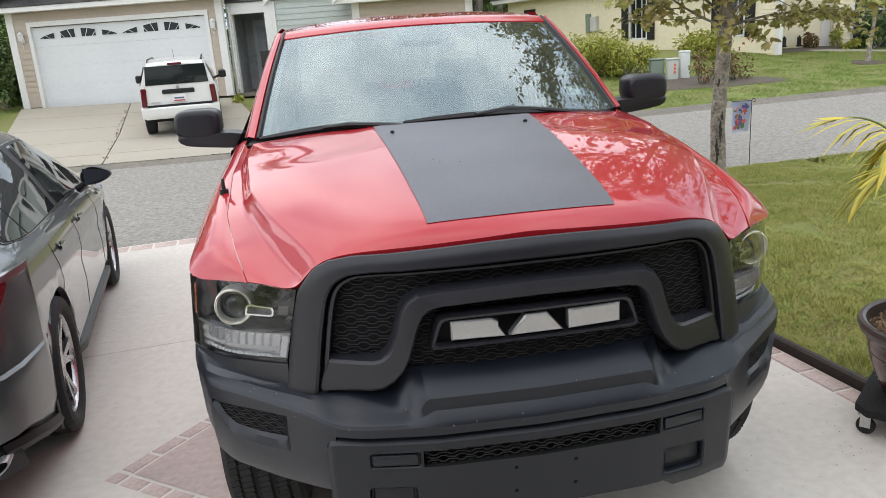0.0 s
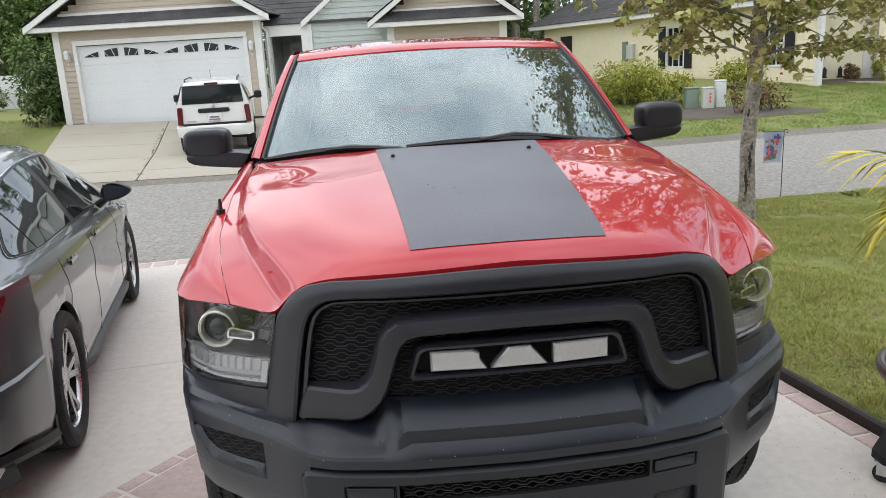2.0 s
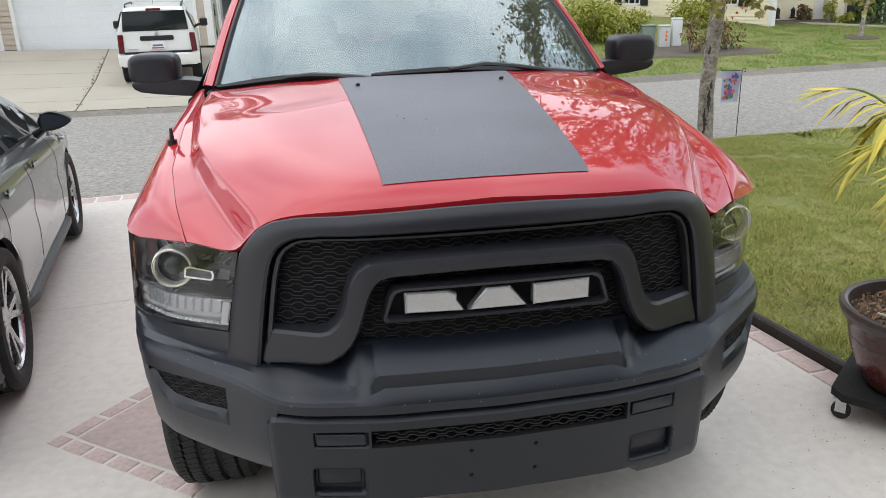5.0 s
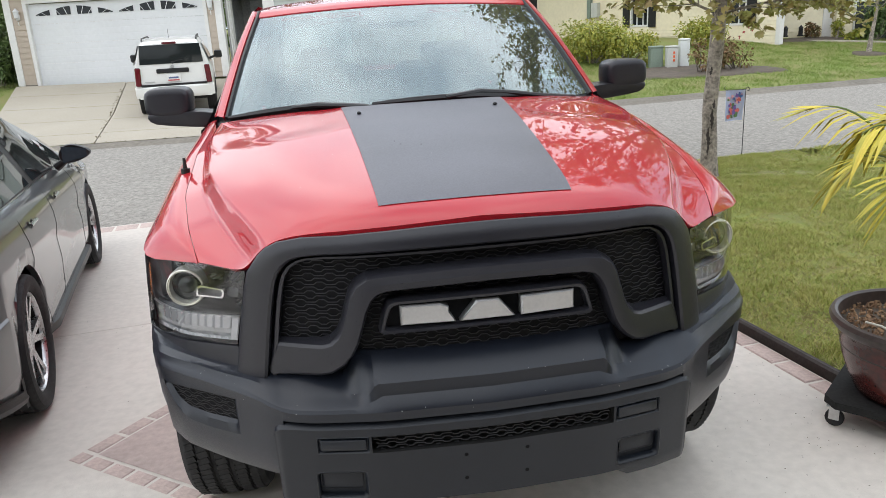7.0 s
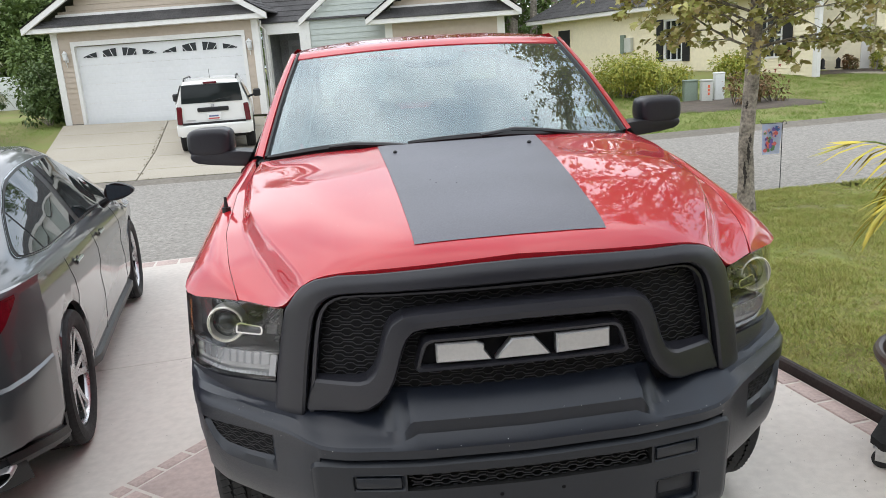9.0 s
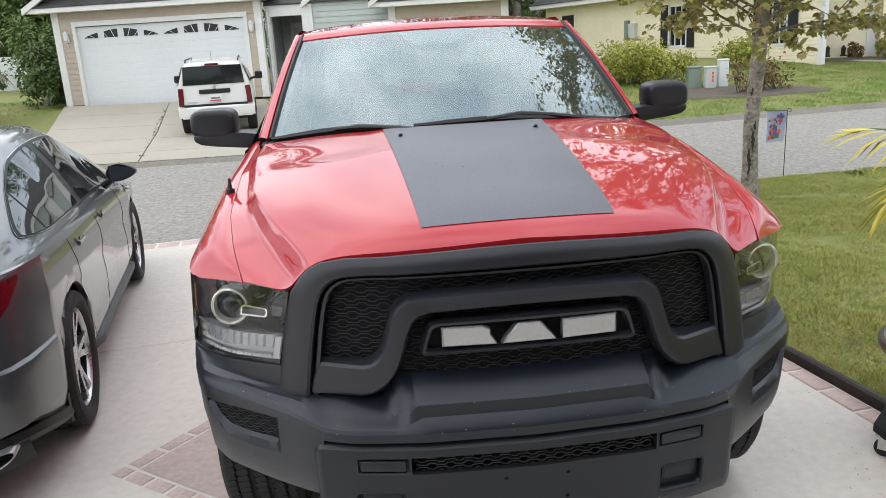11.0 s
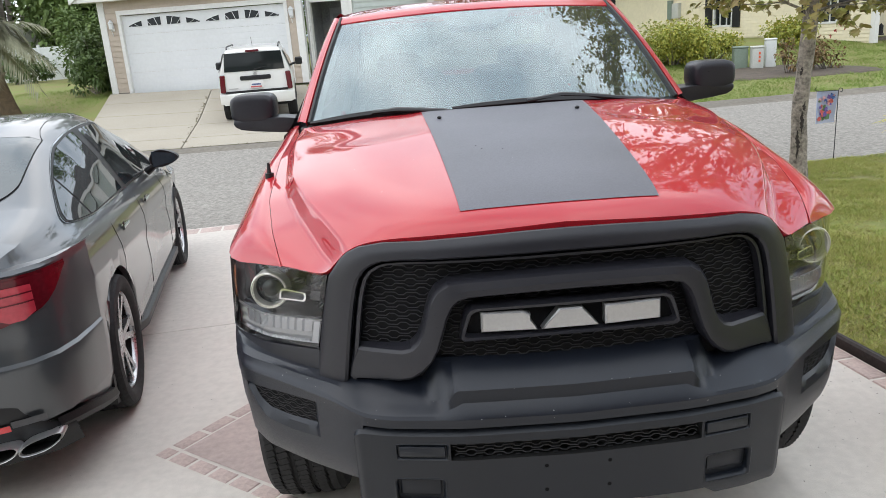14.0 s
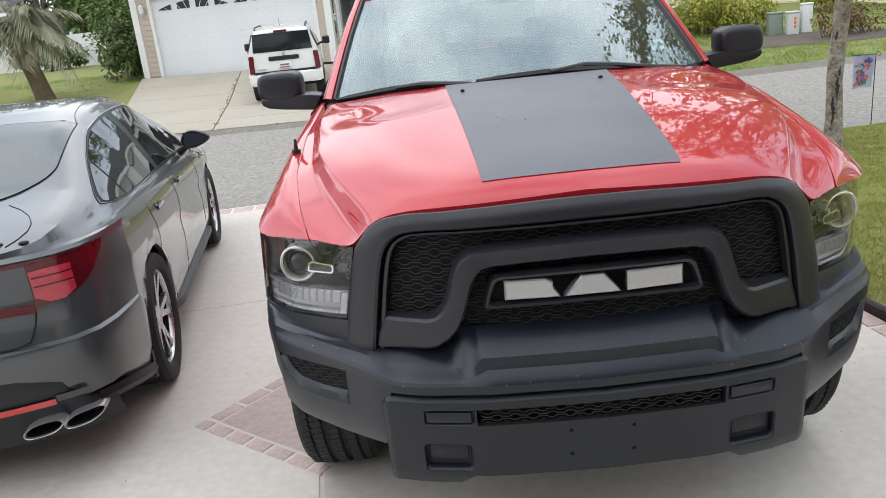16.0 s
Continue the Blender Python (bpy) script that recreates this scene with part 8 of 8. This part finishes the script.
potted_frond(139, 0.56, 0.50, 0.86, 1.0, 11, 0.22, yl, 0.8, 0.85, 1.1)
potted_frond(160, 0.50, 0.30, 0.80, 1.0, 11, 0.24, yl, 0.45, 0.75)
potted_frond(205, 0.34, 0.34, 0.70, 1.2, 13, 0.24, yl)
potted_frond(160, 0.38, 0.38, 0.70, 1.2, 13, 0.22, yl)
potted_frond(230, 0.44, 0.26, 0.75, 1.2, 14, 0.24, yl, 0.6, 0.5)
potted_frond(250, 0.30, 0.34, 0.70, 1.2, 13, 0.24, gl)
potted_frond(140, 0.52, 0.22, 0.80, 1.0, 13, 0.20, yl)
potted_frond(95, 0.50, 0.4, 0.7, 1.5, 14, 0.24, yl)
potted_frond(20, 0.60, 0.6, 0.7, 1.6, 14, 0.28, yl)
potted_frond(330, 0.55, 0.55, 0.7, 1.6, 14, 0.28, gl)
potted_frond(285, 0.50, 0.5, 0.7, 1.6, 14, 0.28, yl)
Acc().tube([(-0.01, 0, 0.30), (0.0, 0.0, 0.50), (0.012, 0.0, 0.68), (0.02, 0.0, 0.80)], [0.010, 0.014, 0.009, 0.002], 6, flat=0.5).ob("palm_spear", GREENFROND, pp)
tagged(rib.ob("leaf_stalks", GREENFROND, pp, fix=False), kind="stuff")
yl.ob("yellow_fronds", FROND, pp, "yellow arching palm leaflets", smooth=False, fix=False)
gl.ob("green_fronds", GREENFROND, pp, "green palm leaflets", smooth=False, fix=False)

# ---- garden flag ----
FX, FY = 4.79, 7.17
FZ = terrain(FX, FY)
flag = thing("garden_flag", Matrix.Translation((FX, FY, FZ)) @ Matrix.Diagonal((0.92, 1, 0.90, 1)), "small printed garden flag on a thin black wire stand", "flag")
Acc().tube([(0, 0, -0.02), (0, 0, 0.90), (0.02, 0, 0.93), (0.05, 0, 0.92), (0.055, 0, 0.885), (0.03, 0, 0.88)], 0.006, 6).tube([(0, 0, 0.90), (-0.30, -0.02, 0.91), (-0.33, -0.02, 0.94), (-0.31, -0.02, 0.96)], 0.005, 6).ob("stand", SHUTTER, flag)


def cloth(x0, x1, z0, z1, d):
    return [[(x + 0.02 * (z - 0.9), -0.012 - d + 0.02 * math.sin(x * 14 + z * 5), z) for x in [x0 + (x1 - x0) * i / 8 for i in range(9)]] for z in [z0 + (z1 - z0) * k / 8 for k in range(9)]]


Acc().rows(cloth(-0.29, -0.02, 0.48, 0.90, 0)).ob("cloth", mat("pale_blue_flag_print", (0.34, 0.40, 0.62), 0.8, 0, 0.3, 9, 40, alt=(0.55, 0.55, 0.66)), flag)
FLAGCOL = [mat(n_ + "_flag_print", c_, 0.8, 0, 0.3, 14, 40) for n_, c_ in (("coral", (0.72, 0.17, 0.16)), ("rose", (0.75, 0.40, 0.42)), ("violet", (0.22, 0.14, 0.46)), ("blue", (0.12, 0.20, 0.52)), ("green", (0.14, 0.24, 0.12)), ("white", (0.75, 0.75, 0.76)))]
frng = random.Random(3)
for k in range(34):
    cx_, cz_, r_ = frng.uniform(-0.25, -0.06), frng.uniform(0.52, 0.86), frng.uniform(0.014, 0.042)
    ring = [(cx_ + r_ * frng.uniform(0.6, 1.2) * math.cos(q), cz_ + r_ * frng.uniform(0.6, 1.3) * math.sin(q)) for q in (2 * math.pi * i / 9 for i in range(9))]
    Acc().add([(x + 0.02 * (z - 0.9), -0.015 - 0.0006 * k + 0.02 * math.sin(x * 14 + z * 5), z) for x, z in ring], [tuple(range(9))]).ob("print", FLAGCOL[k % 3 if cz_ < 0.72 and k % 2 else k % 6], flag, smooth=False)

# ---- utility boxes ----
for x, y, w, h, m, lb in ((9.10, 18.62, 0.30, 0.58, BOXGREY, "pale grey utility pedestal with an orange warning label"), (9.52, 18.75, 0.27, 0.74, FENCE, "tall pale utility pedestal"), (8.78, 18.95, 0.36, 0.55, BOXGREEN, "low grey-green utility cabinet")):
    u = thing("utility_box", Matrix.Translation((x, y, terrain(x, y))) @ pose(0, 0, 0, 0, 0, -12), lb, "utility box", "utility boxes")
    Acc().box((0, 0, h / 2 - 0.02), (w, w * 0.9, h), None, 0.02).ob("housing", m, u)
    Acc().box((0, 0, h), (w * 1.08, w * 0.98, 0.05), None, 0.015).ob("lid", m, u)
    if w == 0.30:
        for k in range(3):
            Acc().box((0.04, -w * 0.46, 0.42 - 0.10 * k), (0.05, 0.01, 0.07)).ob("warning_bar", ORANGE, u)


# ---- lawn ----
def grass(name, count, x0, x1, y0, y1, size, ok, material, bare=0.0, wide=0.0042):
    """Short leaning blades in uneven tufts; bare: how much of the thatch shows through."""
    v, f = [], []
    n = 0
    while n < count:
        x, y = rng.uniform(x0, x1), rng.uniform(y0, y1)
        if not ok(x, y):
            continue
        z = terrain(x, y) - 0.014
        q = rng.uniform(0, 6.283)
        lump = noise.noise(Vector((x * 1.6, y * 1.6, 3))) + 0.7 * noise.noise(Vector((x * 6, y * 6, 5))) + 0.5 * noise.noise(Vector((x * 19, y * 19, 8)))
        if rng.random() > 0.64 - bare + 0.60 * lump:
            continue
        h = size * rng.uniform(0.4, 1.1) * (0.85 + 0.5 * lump)
        lx, ly = size * rng.uniform(-1.1, 1.1), size * rng.uniform(-1.1, 1.1)
        c, s = wide * math.cos(q), wide * math.sin(q)
        k = len(v)
        v += [(x - c, y - s, z), (x + c, y + s, z), (x + lx, y + ly, z + max(0.006, h))]
        f.append((k, k + 1, k + 2))
        n += 1
    a = Acc()
    a.v, a.f = v, f
    return tagged(a.ob(name, material, smooth=False, fix=False), "short mown grass with straw-coloured thatch", "grass", kind="stuff")


on_lawn = lambda x, y: x * CT + y * ST > 2.035 and y < near_edge(x) - 0.02
grass("grass", 420000, 1.2, 5.5, 0.4, 7.2, 0.036, on_lawn, GRASS, 0.04, 0.0026)
grass("thatch", 160000, 1.2, 5.5, 0.4, 7.2, 0.026, on_lawn, THATCH, 0.05, 0.0024)
grass("grass", 90000, 1.8, 6.0, -2.9, 0.45, 0.036, on_lawn, GRASS, 0.0, 0.0042)
grass("grass", 60000, 4.5, 11.0, 3.0, 8.2, 0.036, on_lawn, GRASS, 0.05)
far_ok = lambda x, y: y > far_kerb(x) + 0.33
grass("grass", 130000, 3.5, 19, 12.5, 23, 0.06, far_ok, FARGRASS)
grass("grass", 25000, -16, -8.3, 12.5, 25, 0.07, lambda x, y: far_ok(x, y) and x < -8.75 - (y - 12) * 0.04, FARGRASS)

# ---- weeds in the joint of the opposite driveway ----
wd = Acc()
for k in range(190):
    q = rng.random() ** 0.8
    if noise.noise(Vector((q * 14, 2, 0))) < -0.05:
        continue
    x, y = -4.64 - 1.36 * q + rng.gauss(0, 0.025), 12.62 + 8.1 * q
    leaf(wd, (x, y, terrain(x, y) + 0.012), rand_dir(0.4), rng.uniform(0.03, 0.07), 0.5)
for k in range(260):
    x = rng.uniform(-6.9, -1.4)
    y = far_kerb(x) + 0.25 + rng.gauss(0, 0.03)
    if noise.noise(Vector((x * 2.2, 5, 0))) > 0.0:
        leaf(wd, (x, y, terrain(x, y) + 0.010), rand_dir(0.4), rng.uniform(0.02, 0.05), 0.5)
tagged(wd.ob("joint_weeds", mat("dry_joint_weeds", (0.10, 0.10, 0.04), 0.8, 0, 0.3, 6, 30, alt=(0.14, 0.11, 0.07), island=0.6), smooth=False, fix=False), "sparse dry weeds growing in the driveway joint", "weeds", kind="stuff")

# ---- litter on the driveway ----
v, f = [], []
for k in range(1300):
    u, w = rng.uniform(-4.5, 1.85), rng.uniform(-1.5, 5.5)
    if rng.random() < 0.55:
        u, w = 1.9 - abs(rng.gauss(0, 0.45)), rng.uniform(-0.8, 5.0)
    x, y, _ = dw(u, w)
    z = terrain(x, y) + 0.0035
    q, r = rng.uniform(0, 6.283), rng.uniform(0.0015, 0.005)
    c, s_ = r * math.cos(q), r * math.sin(q)
    n = len(v)
    v += [(x - c, y - s_, z), (x - s_ * 0.4, y + c * 0.4, z + 0.002), (x + c, y + s_, z), (x + s_ * 0.4, y - c * 0.4, z + 0.001)]
    f.append((n, n + 1, n + 2, n + 3))
a = Acc()
a.v, a.f = v, f
tagged(a.ob("litter", mat("dry_brown_litter", (0.10, 0.075, 0.05), 0.9, island=0.6), smooth=False, fix=False), "dry brown leaf crumbs scattered on the driveway", "litter", kind="stuff")

# ---- pavers of the near driveway, each its own piece ----
def paver_mesh(w, l):
    b = 0.006
    a = Acc().rows([[(-w / 2 + d, -l / 2 + d, z), (w / 2 - d, -l / 2 + d, z), (w / 2 - d, l / 2 - d, z), (-w / 2 + d, l / 2 - d, z)] for d, z in ((0, -0.04), (0, -0.004), (b, 0.0015))], closed=True, caps=True)
    o = a.ob("brick", BRICK, drive, smooth=False)
    return o


first = paver_mesh(0.105, 0.215)
data = first.data
bpy.data.objects.remove(first)


def lay(mesh_data, u, v, ang=0.0, sx_=1.0, sy_=1.0, lift=0.0):
    o = new("brick", mesh_data)
    o.parent = drive
    x, y, _ = dw(u, v)
    o.matrix_basis = Matrix.Translation((x, y, terrain(x, y) + lift)) @ Matrix.Rotation(TURN + ang, 4, "Z") @ Matrix.Diagonal((sx_, sy_, 1, 1))
    return o


for k in range(41):
    lay(data, 1.920, -3.4 + 0.232 * k)
for k in range(37):
    lay(data, -6.75 + 0.232 * k, 6.262, radians(90), 2.2)
# diamond inlay: a rose panel in a border of single bricks
D0 = (-1.426, 1.480)
SIDE, WIDE = 0.81, 0.076
e1, e2 = (math.cos(radians(45)), math.sin(radians(45))), (math.cos(radians(-45)), math.sin(radians(-45)))


def inlay(s, t, z):
    x, y, _ = dw(D0[0] + e1[0] * s + e2[0] * t, D0[1] + e1[1] * s + e2[1] * t)
    return (x, y, z + terrain(x, y))


a = Acc()
lo_, hi_ = WIDE + 0.012, SIDE - WIDE - 0.012
grid_ = [[inlay(lo_ + (hi_ - lo_) * i / 24, lo_ + (hi_ - lo_) * j / 24, 0.0025) for i in range(25)] for j in range(25)]
a.rows([[(q[0], q[1], q[2] - 0.02) for q in grid_[0]]] + grid_ + [[(q[0], q[1], q[2] - 0.02) for q in grid_[-1]]])
a.ob("diamond_inlay", PINK, drive, smooth=False)


def border_brick(length):
    o = paver_mesh(WIDE, length)
    made = o.data
    bpy.data.objects.remove(o)
    return made


corner, longer, shorter = border_brick(WIDE), border_brick(0.150), border_brick(0.112)
for s_, t_ in ((0, 0), (1, 0), (0, 1), (1, 1)):
    q, r = WIDE / 2 + s_ * (SIDE - WIDE), WIDE / 2 + t_ * (SIDE - WIDE)
    lay(corner, D0[0] + e1[0] * q + e2[0] * r, D0[1] + e1[1] * q + e2[1] * r, radians(45), 1, 1, 0.002)
for far in (0, 1):
    off = WIDE / 2 + far * (SIDE - WIDE)
    for k in range(4):
        q = WIDE + 0.010 + 0.081 + 0.1625 * k
        lay(longer, D0[0] + e1[0] * q + e2[0] * off, D0[1] + e1[1] * q + e2[1] * off, radians(-45), 1, 1, 0.002)
    for k in range(5):
        q = WIDE + 0.010 + 0.064 + 0.1300 * k
        lay(shorter, D0[0] + e1[0] * off + e2[0] * q, D0[1] + e1[1] * off + e2[1] * q, radians(45), 1, 1.05, 0.002)
